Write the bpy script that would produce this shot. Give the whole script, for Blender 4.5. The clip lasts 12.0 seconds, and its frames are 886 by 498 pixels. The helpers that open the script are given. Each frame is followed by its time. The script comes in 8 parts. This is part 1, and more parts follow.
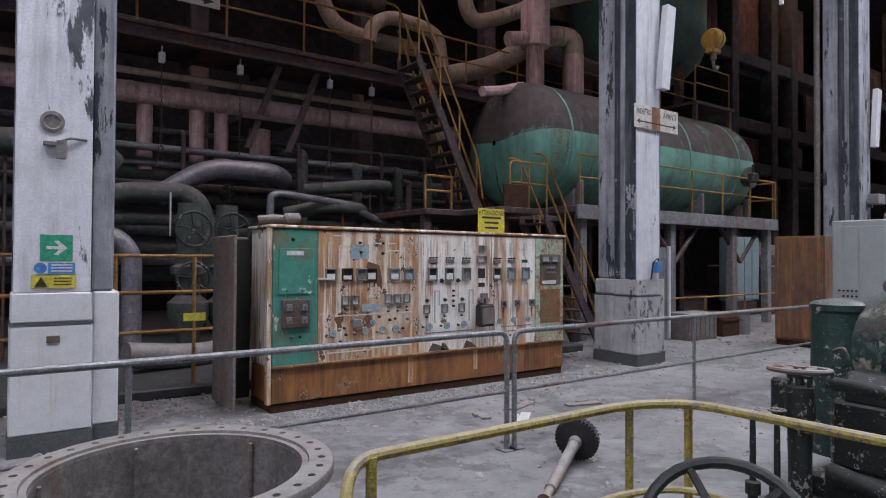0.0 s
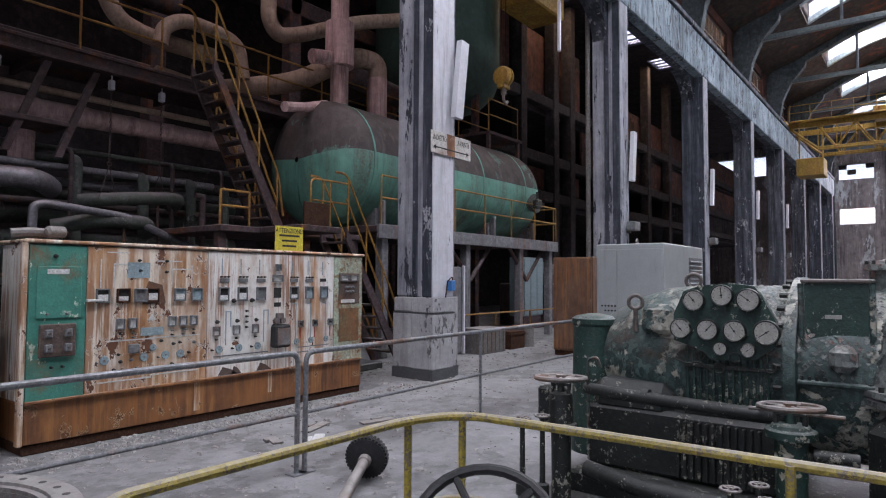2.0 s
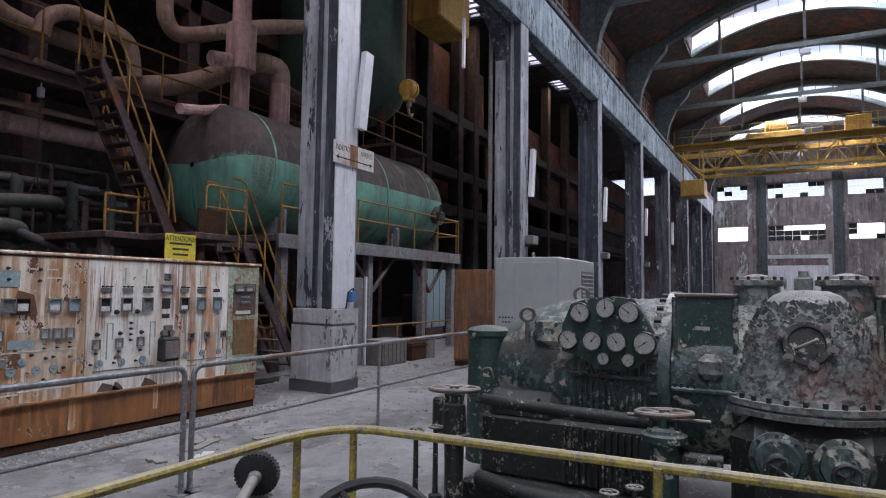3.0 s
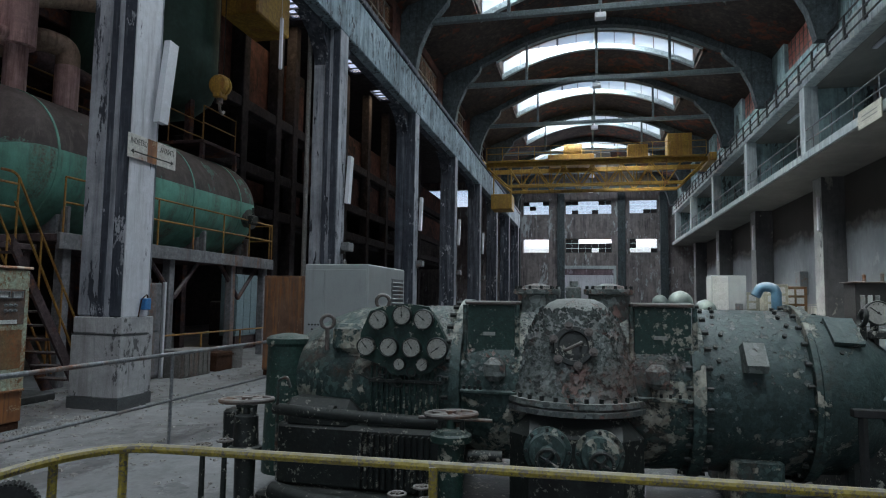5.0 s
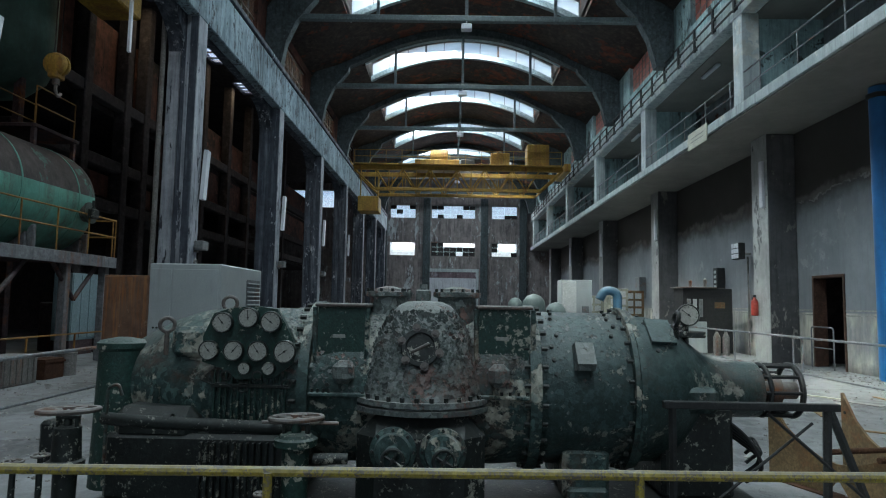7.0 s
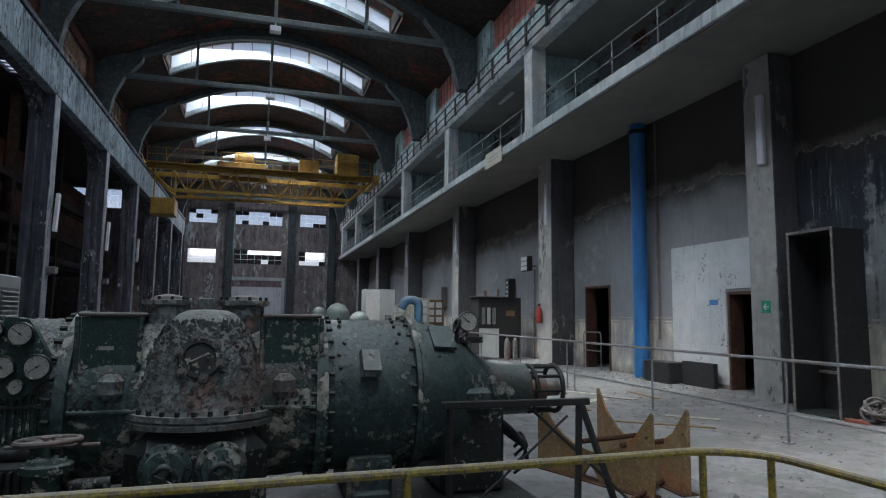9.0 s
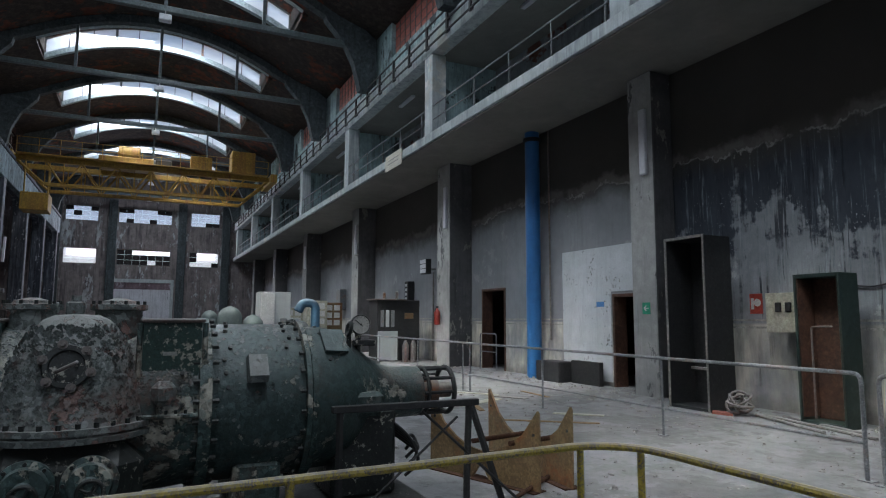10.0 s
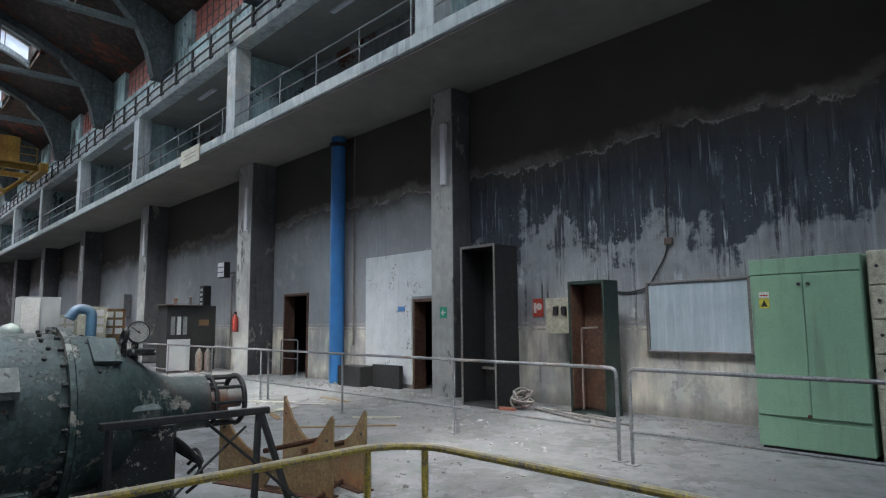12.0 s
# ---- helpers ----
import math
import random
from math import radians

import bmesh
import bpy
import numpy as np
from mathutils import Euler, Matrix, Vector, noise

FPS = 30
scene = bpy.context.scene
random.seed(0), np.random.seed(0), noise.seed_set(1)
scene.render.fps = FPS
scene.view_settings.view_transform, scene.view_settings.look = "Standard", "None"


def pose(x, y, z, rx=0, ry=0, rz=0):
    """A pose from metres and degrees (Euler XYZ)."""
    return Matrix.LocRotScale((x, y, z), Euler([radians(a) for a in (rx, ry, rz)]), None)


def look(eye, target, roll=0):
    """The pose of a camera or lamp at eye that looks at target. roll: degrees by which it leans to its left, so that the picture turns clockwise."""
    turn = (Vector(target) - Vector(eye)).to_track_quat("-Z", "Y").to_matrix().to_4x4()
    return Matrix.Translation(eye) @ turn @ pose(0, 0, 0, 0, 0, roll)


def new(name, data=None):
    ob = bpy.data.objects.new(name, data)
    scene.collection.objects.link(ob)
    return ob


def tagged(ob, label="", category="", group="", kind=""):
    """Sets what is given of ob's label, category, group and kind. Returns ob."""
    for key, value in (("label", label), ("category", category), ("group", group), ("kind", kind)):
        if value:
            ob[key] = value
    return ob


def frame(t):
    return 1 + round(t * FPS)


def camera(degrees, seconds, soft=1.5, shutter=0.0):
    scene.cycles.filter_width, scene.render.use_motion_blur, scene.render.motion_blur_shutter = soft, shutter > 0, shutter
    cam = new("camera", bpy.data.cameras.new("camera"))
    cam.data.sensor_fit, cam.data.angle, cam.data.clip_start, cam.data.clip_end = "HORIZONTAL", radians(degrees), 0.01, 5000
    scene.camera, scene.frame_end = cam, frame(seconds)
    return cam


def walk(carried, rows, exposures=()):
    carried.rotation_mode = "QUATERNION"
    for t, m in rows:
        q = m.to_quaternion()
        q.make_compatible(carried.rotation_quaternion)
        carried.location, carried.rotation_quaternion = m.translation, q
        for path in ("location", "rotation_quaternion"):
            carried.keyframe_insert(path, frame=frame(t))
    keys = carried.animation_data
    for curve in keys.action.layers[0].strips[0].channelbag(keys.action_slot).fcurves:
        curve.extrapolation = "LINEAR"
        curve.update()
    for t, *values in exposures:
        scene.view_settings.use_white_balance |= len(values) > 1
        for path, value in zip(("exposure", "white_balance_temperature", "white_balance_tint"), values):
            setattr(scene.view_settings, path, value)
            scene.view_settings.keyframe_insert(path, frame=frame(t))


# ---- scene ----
cam = camera(70.1, 12.0, soft=1.1)
PATH = [
    (0, (0.509, 0.292, 1.527), (1.665, 1.923, 1.56), 0.3),
    (0.5, (0.528, 0.273, 1.531), (1.794, 1.82, 1.579), 0.4),
    (1, (0.554, 0.251, 1.533), (1.926, 1.705, 1.599), 0.3),
    (1.5, (0.568, 0.22, 1.536), (2.052, 1.558, 1.623), 0.1),
    (2, (0.58, 0.188, 1.54), (2.166, 1.402, 1.633), 0.3),
    (2.5, (0.59, 0.162, 1.542), (2.258, 1.261, 1.651), 0.5),
    (3, (0.59, 0.125, 1.549), (2.337, 1.088, 1.679), 0.7),
    (5, (0.606, -0.026, 1.558), (2.55, 0.412, 1.716), 0.8),
    (5.5, (0.597, -0.052, 1.563), (2.563, 0.282, 1.718), 0.8),
    (6, (0.601, -0.079, 1.557), (2.58, 0.159, 1.714), 1.1),
    (6.5, (0.598, -0.113, 1.557), (2.586, 0.029, 1.722), 1.1),
    (7, (0.585, -0.143, 1.562), (2.578, -0.119, 1.733), 1),
    (9, (0.497, -0.278, 1.552), (2.403, -0.842, 1.761), 0.6),
    (9.5, (0.487, -0.306, 1.547), (2.346, -1.014, 1.758), 0.3),
    (10, (0.462, -0.333, 1.556), (2.256, -1.188, 1.775), 0.2),
    (10.5, (0.437, -0.358, 1.553), (2.166, -1.342, 1.772), 0),
    (11, (0.435, -0.383, 1.547), (2.071, -1.512, 1.767), -0.15),
    (11.5, (0.417, -0.387, 1.554), (1.963, -1.635, 1.783), -0.2),
    (12, (0.397, -0.392, 1.55), (1.852, -1.745, 1.784), -0.5),
]
EXPOSURES = [(0.0, 1.06, 6650, 20), (1.0, 1.14, 6650, 21), (2.0, 1.06, 6640, 21), (3.0, 0.86, 6600, 20), (5.0, 0.15, 6330, 4), (5.5, 0.06, 6000, -5), (7.0, 0.14, 6060, -3), (9.0, -0.28, 6250, 9), (11.0, 0.0, 6300, 9), (12.0, 0.28, 6350, 9)]
walk(cam, [(t, look(eye, target, roll)) for t, eye, target, roll in PATH], EXPOSURES)

# ---- world, sun and lights ----
world = bpy.data.worlds.new("sky")
scene.world = world
world.use_nodes = True
wn = world.node_tree
sky = wn.nodes.new("ShaderNodeTexSky")
sky.sky_type, sky.sun_disc = "NISHITA", False
sky.sun_elevation, sky.sun_rotation = radians(48), radians(150)
wn.links.new(sky.outputs[0], wn.nodes["Background"].inputs[0])
wn.nodes["Background"].inputs[1].default_value = 0.15
sun = new("sun", bpy.data.lights.new("sun", "SUN"))
sun.data.energy, sun.data.angle, sun.data.color = 3.0, radians(0.5), (1.0, 0.95, 0.87)
sun.matrix_world = look((0, 0, 30), (0 - math.sin(radians(150)) * 20, -math.cos(radians(150)) * -20, 30 - 22))


def opening_light(name, at, aim, wide, high, watts, colour):
    """An area lamp for the sky light of one opening, seen or added."""
    lamp = new(name, bpy.data.lights.new(name, "AREA"))
    lamp.data.shape, lamp.data.size, lamp.data.size_y = "RECTANGLE", wide, high
    lamp.data.energy, lamp.data.color = watts, colour
    lamp.matrix_world = look(at, aim)
    return lamp


# ---- small builders ----
class M:
    """Collects vertices and faces of one mesh."""

    def __init__(self):
        self.v, self.f = [], []

    def add(self, vs, fs):
        n = len(self.v)
        self.v += [tuple(p) for p in vs]
        self.f += [[n + i for i in f] for f in fs]
        return self

    def box(self, x0, x1, y0, y1, z0, z1):
        return self.add([(x, y, z) for x in (x0, x1) for y in (y0, y1) for z in (z0, z1)],
                        [(0, 1, 3, 2), (4, 6, 7, 5), (0, 4, 5, 1), (2, 3, 7, 6), (0, 2, 6, 4), (1, 5, 7, 3)])

    def rbox(self, x0, x1, y0, y1, z0, z1, r=0.01):
        """A box with chamfered edges."""
        vs, key = [], {}
        X, Y, Z = (x0, x1), (y0, y1), (z0, z1)
        for i in (0, 1):
            for j in (0, 1):
                for k in (0, 1):
                    sx, sy, sz = (r, -r)[i], (r, -r)[j], (r, -r)[k]
                    for a, p in (("x", (X[i], Y[j] + sy, Z[k] + sz)), ("y", (X[i] + sx, Y[j], Z[k] + sz)), ("z", (X[i] + sx, Y[j] + sy, Z[k]))):
                        key[i, j, k, a] = len(vs)
                        vs.append(p)
        fs = []
        for i in (0, 1):
            fs.append([key[i, 0, 0, "x"], key[i, 0, 1, "x"], key[i, 1, 1, "x"], key[i, 1, 0, "x"]][::(1, -1)[i]])
            fs.append([key[0, i, 0, "y"], key[1, i, 0, "y"], key[1, i, 1, "y"], key[0, i, 1, "y"]][::(1, -1)[i]])
            fs.append([key[0, 0, i, "z"], key[0, 1, i, "z"], key[1, 1, i, "z"], key[1, 0, i, "z"]][::(1, -1)[i]])
        for j in (0, 1):
            for k in (0, 1):
                fs.append([key[0, j, k, "y"], key[1, j, k, "y"], key[1, j, k, "z"], key[0, j, k, "z"]])
                fs.append([key[j, 0, k, "x"], key[j, 1, k, "x"], key[j, 1, k, "z"], key[j, 0, k, "z"]])
                fs.append([key[j, k, 0, "x"], key[j, k, 1, "x"], key[j, k, 1, "y"], key[j, k, 0, "y"]])
                for i in (0, 1):
                    fs.append([key[i, j, k, "x"], key[i, j, k, "y"], key[i, j, k, "z"]])
        fs = fs[:]
        seen, keep = set(), []
        for f in fs:
            s = tuple(sorted(f))
            if s not in seen:
                seen.add(s)
                keep.append(f)
        return self.add(vs, keep)

    def ring(self, c, u, w, r, n):
        return [c + (u * math.cos(2 * math.pi * i / n) + w * math.sin(2 * math.pi * i / n)) * r for i in range(n)]

    def lathe(self, p, d, profile, n=24, closed=True):
        """Turns a profile of (along, radius) round the axis from p in the direction d."""
        p, d = Vector(p), Vector(d).normalized()
        u = d.orthogonal().normalized()
        w = d.cross(u)
        vs, fs = [], []
        for a, r in profile:
            vs += self.ring(p + d * a, u, w, max(r, 0.0005), n)
        m = len(profile)
        for k in range(m - 1):
            for i in range(n):
                j = (i + 1) % n
                fs.append((k * n + i, k * n + j, (k + 1) * n + j, (k + 1) * n + i))
        if closed:
            fs.append(tuple(range(n))[::-1])
            fs.append(tuple((m - 1) * n + i for i in range(n)))
        return self.add(vs, fs)

    def cyl(self, p, q, r, r2=None, n=12):
        p, q = Vector(p), Vector(q)
        return self.lathe(p, q - p, [(0, r), ((q - p).length, r if r2 is None else r2)], n)

    def tube(self, pts, r, n=10, bend=0.0, closed=False):
        """A pipe along points; bend rounds its corners."""
        pts = [Vector(p) for p in pts]
        if bend:
            out = [pts[0]]
            for a, b, c in zip(pts, pts[1:], pts[2:]):
                k = min(bend, (a - b).length * 0.49, (c - b).length * 0.49)
                s, e = b + (a - b).normalized() * k, b + (c - b).normalized() * k
                for i in range(7):
                    t = i / 6
                    out.append(s * (1 - t) ** 2 + b * 2 * t * (1 - t) + e * t ** 2)
            pts = out + [pts[-1]]
        m = len(pts)
        u, vs, fs = None, [], []
        for i, p in enumerate(pts):
            if closed:
                d = (pts[(i + 1) % m] - pts[i - 1]).normalized()
            else:
                d = (pts[min(i + 1, m - 1)] - pts[max(i - 1, 0)]).normalized()
            u = d.orthogonal().normalized() if u is None else (u - d * u.dot(d)).normalized()
            vs += self.ring(p, u, d.cross(u), r, n)
        for k in range(m if closed else m - 1):
            k2 = (k + 1) % m
            for i in range(n):
                j = (i + 1) % n
                fs.append((k * n + i, k * n + j, k2 * n + j, k2 * n + i))
        if not closed:
            fs.append(tuple(range(n))[::-1])
            fs.append(tuple((m - 1) * n + i for i in range(n)))
        return self.add(vs, fs)

    def torus(self, c, d, R, r, n=24, k=8):
        c, d = Vector(c), Vector(d).normalized()
        u = d.orthogonal().normalized()
        return self.tube(self.ring(c, u, d.cross(u), R, n), r, k, closed=True)

    def slab(self, poly, way):
        """A flat outline pushed along way."""
        n, way = len(poly), Vector(way)
        vs = [Vector(p) for p in poly] + [Vector(p) + way for p in poly]
        return self.add(vs, [tuple(range(n))[::-1], tuple(range(n, 2 * n))] + [(i, (i + 1) % n, n + (i + 1) % n, n + i) for i in range(n)])

    def bolts(self, c, d, R, r, h, n, turn=0.0):
        c, d = Vector(c), Vector(d).normalized()
        u = d.orthogonal().normalized()
        w = d.cross(u)
        for i in range(n):
            a = 2 * math.pi * i / n + turn
            p = c + (u * math.cos(a) + w * math.sin(a)) * R
            self.cyl(p, p + d * h, r, n=6)
        return self

    def mesh(self, name, mat, smooth=35):
        me = bpy.data.meshes.new(name)
        me.from_pydata(self.v, [], self.f)
        b = bmesh.new()
        b.from_mesh(me)
        bmesh.ops.recalc_face_normals(b, faces=b.faces[:])
        b.to_mesh(me)
        b.free()
        if smooth:
            me.shade_smooth()
            me.set_sharp_from_angle(angle=radians(smooth))
        for m in mat if isinstance(mat, (list, tuple)) else [mat]:
            me.materials.append(m)
        return me


SMALL = ("flange_bolt", "joint_bolt", "stud", "cover_bolt", "branch_bolt", "filter_bolt", "bolt_hole", "siphon_loop", "lug", "louvre", "chain")


def part(name, m, mat, parent=None, label="", smooth=35):
    """One mesh object under a thing or a part, in its parent's space."""
    ob = new(name, m.mesh(name, mat, smooth))
    if parent is not None:
        ob.parent = parent
    if label:
        ob["label"] = label
    if name.split(".")[0] in SMALL:
        ob["kind"] = "stuff"
    return ob


def thing(name, label, category, at=(0, 0, 0), turn=0.0, group="", kind=""):
    """An Empty at the base of a thing, which carries its parts."""
    ob = new(name)
    ob.matrix_world = pose(*at, 0, 0, turn)
    return tagged(ob, label, category, group, kind)


def single(name, m, mat, label, category, at=(0, 0, 0), turn=0.0, group="", kind="", smooth=35):
    ob = new(name, m.mesh(name, mat, smooth))
    ob.matrix_world = pose(*at, 0, 0, turn)
    return tagged(ob, label, category, group, kind)


def text_mesh(name, body, size, mat, at, face, parent, stretch=1.0):
    """Lettering as a flat mesh; face is the way that it looks at, in the parent's space."""
    cu = bpy.data.curves.new(name, "FONT")
    cu.body, cu.size, cu.align_x, cu.align_y, cu.extrude = body, size, "CENTER", "CENTER", 0.0008
    tmp = new(name, cu)
    me = bpy.data.meshes.new_from_object(tmp)
    bpy.data.objects.remove(tmp)
    me.materials.append(mat)
    ob = new(name, me)
    ob.parent = parent
    f = Vector(face).normalized()
    x = Vector((0, 0, 1)).cross(f)
    rot = Matrix((x, Vector((0, 0, 1)), f)).transposed().to_4x4()
    ob.matrix_local = Matrix.Translation(at) @ rot @ Matrix.Diagonal((stretch, 1, 1, 1))
    return ob


# ---- materials ----
def nodes_of(name):
    m = bpy.data.materials.new(name)
    m.use_nodes = True
    nt = m.node_tree
    return m, nt, nt.nodes["Principled BSDF"]


def paint(name, base, second=None, under=None, scale=3.0, peel=0.0, peel_scale=4.0, rust=None, rust_amount=0.0, streak=0.0, streak_colour=(0.02, 0.02, 0.022),
          dust=0.0, dust_colour=(0.30, 0.29, 0.28), rough=0.6, metal=0.0, bump=0.15, grain=60.0, spot_scale=1.0, flake=0.0, flake_scale=30.0, streak_scale=1.0,
          mottle=1.0, peel_fine=0.55, peel_rise=1.0):
    """A worn surface: two tones, flaked paint over an under-colour, rust in patches, run marks down the face, dust on what faces up."""
    m, nt, bsdf = nodes_of(name)
    N, L = nt.nodes, nt.links
    geo = N.new("ShaderNodeNewGeometry")

    def noise(s, detail=6, rough_=0.6, vec=None, dist=0.0):
        n = N.new("ShaderNodeTexNoise")
        n.inputs["Scale"].default_value, n.inputs["Detail"].default_value, n.inputs["Roughness"].default_value = s, detail, rough_
        n.inputs["Distortion"].default_value = dist
        L.new(vec or geo.outputs["Position"], n.inputs["Vector"])
        return n.outputs["Fac"]

    def ramp(fac, lo, hi):
        r = N.new("ShaderNodeMapRange")
        r.inputs["From Min"].default_value, r.inputs["From Max"].default_value = lo, hi
        L.new(fac, r.inputs["Value"])
        return r.outputs[0]

    def mix(fac, a, b):
        x = N.new("ShaderNodeMix")
        x.data_type = "RGBA"
        if isinstance(fac, float):
            x.inputs["Factor"].default_value = fac
        else:
            L.new(fac, x.inputs["Factor"])
        for s, c in (("A", a), ("B", b)):
            sock = [i for i in x.inputs if i.name == s and i.type == "RGBA"][0]
            if isinstance(c, tuple):
                sock.default_value = (*c, 1)
            else:
                L.new(c, sock)
        return [o for o in x.outputs if o.type == "RGBA"][0]

    def times(a, b):
        x = N.new("ShaderNodeMath")
        x.operation = "MULTIPLY"
        for s, c in zip(x.inputs, (a, b)):
            if isinstance(c, float):
                s.default_value = c
            else:
                L.new(c, s)
        return x.outputs[0]

    second = second or tuple(c * 0.72 for c in base)
    col = mix(ramp(noise(scale, 8), 0.35, 0.68), base, second)
    col = mix(times(ramp(noise(scale * 7, 8, 0.7), 0.42, 0.62), 0.65 * mottle), col, tuple(c * 0.45 for c in second))
    col = mix(times(ramp(noise(scale * 4.3, 8, 0.7), 0.52, 0.66), 0.6 * mottle), col, tuple(min(1.0, c * 1.35 + 0.02) for c in base))
    col = mix(times(ramp(noise(grain, 3), 0.40, 0.66), 0.55 * (0.4 + 0.6 * mottle)), col, tuple(c * 0.45 for c in base))
    height = noise(grain, 4)
    stretched = N.new("ShaderNodeVectorMath")
    stretched.operation = "MULTIPLY"
    stretched.inputs[1].default_value = (1, 1, 0.07)
    L.new(geo.outputs["Position"], stretched.inputs[0])
    if streak:
        s = times(ramp(noise(7.0 * streak_scale, 7, 0.65, stretched.outputs[0]), 0.62 - 0.2 * streak, 0.72), ramp(noise(0.9, 4), 0.3, 0.62))
        col = mix(times(s, min(1.0, 0.5 + streak * 0.5)), col, streak_colour)
        s = times(ramp(noise(19.0 * streak_scale, 6, 0.6, stretched.outputs[0]), 0.66 - 0.16 * streak, 0.74), ramp(noise(1.7, 5), 0.35, 0.6))
        col = mix(times(s, min(0.9, 0.4 + streak * 0.4)), col, streak_colour)
    hb = None
    if peel and under:
        blend = N.new("ShaderNodeMath")
        blend.operation = "MULTIPLY_ADD"
        run = N.new("ShaderNodeVectorMath")
        run.operation = "MULTIPLY"
        run.inputs[1].default_value = (1, 1, 1 / peel_rise)
        L.new(geo.outputs["Position"], run.inputs[0])
        L.new(noise(peel_scale * 5.5, 8, 0.7, run.outputs[0]), blend.inputs[0])
        blend.inputs[1].default_value = peel_fine
        L.new(times(noise(peel_scale, 9, 0.66, run.outputs[0], dist=0.5), 1.0 - peel_fine), blend.inputs[2])
        e = 0.5 + (0.5 - peel) * 0.19
        p = ramp(blend.outputs[0], e, e + 0.018)
        col = mix(p, col, mix(ramp(noise(scale * 3, 5), 0.4, 0.6), under, tuple(c * 0.65 for c in under)))
        hb = p
    if flake:
        # loose scales of paint: uneven cells, some dusty, some fallen to the dark coat
        warp = N.new("ShaderNodeVectorMath")
        warp.operation = "MULTIPLY_ADD"
        tn = N.new("ShaderNodeTexNoise")
        tn.inputs["Scale"].default_value, tn.inputs["Detail"].default_value = flake_scale * 0.6, 4
        L.new(geo.outputs["Position"], tn.inputs["Vector"])
        L.new(tn.outputs["Color"], warp.inputs[0])
        warp.inputs[1].default_value = (1.6 / flake_scale,) * 3
        L.new(geo.outputs["Position"], warp.inputs[2])
        vo = N.new("ShaderNodeTexVoronoi")
        vo.inputs["Scale"].default_value = flake_scale
        L.new(warp.outputs[0], vo.inputs["Vector"])
        sp = N.new("ShaderNodeSeparateColor")
        L.new(vo.outputs["Color"], sp.inputs[0])
        zone = ramp(noise(2.2, 6), 0.36, 0.60)
        col = mix(times(times(ramp(sp.outputs[0], 0.62, 0.70), zone), flake), col, tuple(min(1.0, c * 2.2 + 0.035) for c in base))
        col = mix(times(ramp(sp.outputs[1], 0.70, 0.76), flake), col, tuple(c * 0.35 for c in second))
        lift = N.new("ShaderNodeMath")
        lift.operation = "MULTIPLY_ADD"
        L.new(sp.outputs[0], lift.inputs[0])
        lift.inputs[1].default_value = 0.8
        L.new(height, lift.inputs[2])
        height = lift.outputs[0]
    if rust:
        e = 0.5 + (0.5 - rust_amount) * 0.4
        big = ramp(noise(1.6 * spot_scale, 8, 0.68, stretched.outputs[0] if streak else None), e - 0.04, e + 0.1)
        fine = ramp(noise(22 * spot_scale, 6, 0.7), 0.3, 0.6)
        col = mix(times(big, fine), col, mix(ramp(noise(9, 6), 0.35, 0.65), rust, tuple(c * 0.38 for c in rust)))
    if dust:
        sep = N.new("ShaderNodeSeparateXYZ")
        L.new(geo.outputs["Normal"], sep.inputs[0])
        d = times(times(ramp(sep.outputs["Z"], 0.15, 0.75), ramp(noise(6, 8, 0.7), 0.25, 0.55)), dust)
        col = mix(d, col, dust_colour)
    L.new(col, bsdf.inputs["Base Color"])
    rr = N.new("ShaderNodeMapRange")
    rr.inputs["To Min"].default_value, rr.inputs["To Max"].default_value = max(0.05, rough - 0.12), min(1, rough + 0.15)
    L.new(noise(scale * 2, 5), rr.inputs["Value"])
    L.new(rr.outputs[0], bsdf.inputs["Roughness"])
    bsdf.inputs["Metallic"].default_value = metal
    if rough >= 0.75:
        bsdf.inputs["Specular IOR Level"].default_value = 0.15
    b = N.new("ShaderNodeBump")
    b.inputs["Strength"].default_value, b.inputs["Distance"].default_value = bump, 0.01
    if hb is not None:
        add = N.new("ShaderNodeMath")
        add.operation = "MULTIPLY_ADD"
        L.new(hb, add.inputs[0])
        add.inputs[1].default_value = -1.2
        L.new(height, add.inputs[2])
        height = add.outputs[0]
    L.new(height, b.inputs["Height"])
    L.new(b.outputs[0], bsdf.inputs["Normal"])
    return m


def plain(name, colour, rough=0.5, metal=0.0):
    return paint(name, colour, tuple(c * 0.85 for c in colour), scale=8, rough=rough, metal=metal, bump=0.05)


def glass(name, tint, clear):
    """A dusty pane: part clear, part scattering."""
    m, nt, bsdf = nodes_of(name)
    N, L = nt.nodes, nt.links
    t, d, x, n = N.new("ShaderNodeBsdfTransparent"), N.new("ShaderNodeBsdfTranslucent"), N.new("ShaderNodeMixShader"), N.new("ShaderNodeTexNoise")
    n.inputs["Scale"].default_value = 5
    r = N.new("ShaderNodeMapRange")
    r.inputs["To Min"].default_value, r.inputs["To Max"].default_value = clear - 0.15, clear + 0.15
    L.new(n.outputs["Fac"], r.inputs["Value"])
    t.inputs[0].default_value = d.inputs[0].default_value = (*tint, 1)
    L.new(r.outputs[0], x.inputs[0])
    L.new(d.outputs[0], x.inputs[1])
    L.new(t.outputs[0], x.inputs[2])
    L.new(x.outputs[0], N["Material Output"].inputs["Surface"])
    return m


RUST = (0.24, 0.085, 0.025)


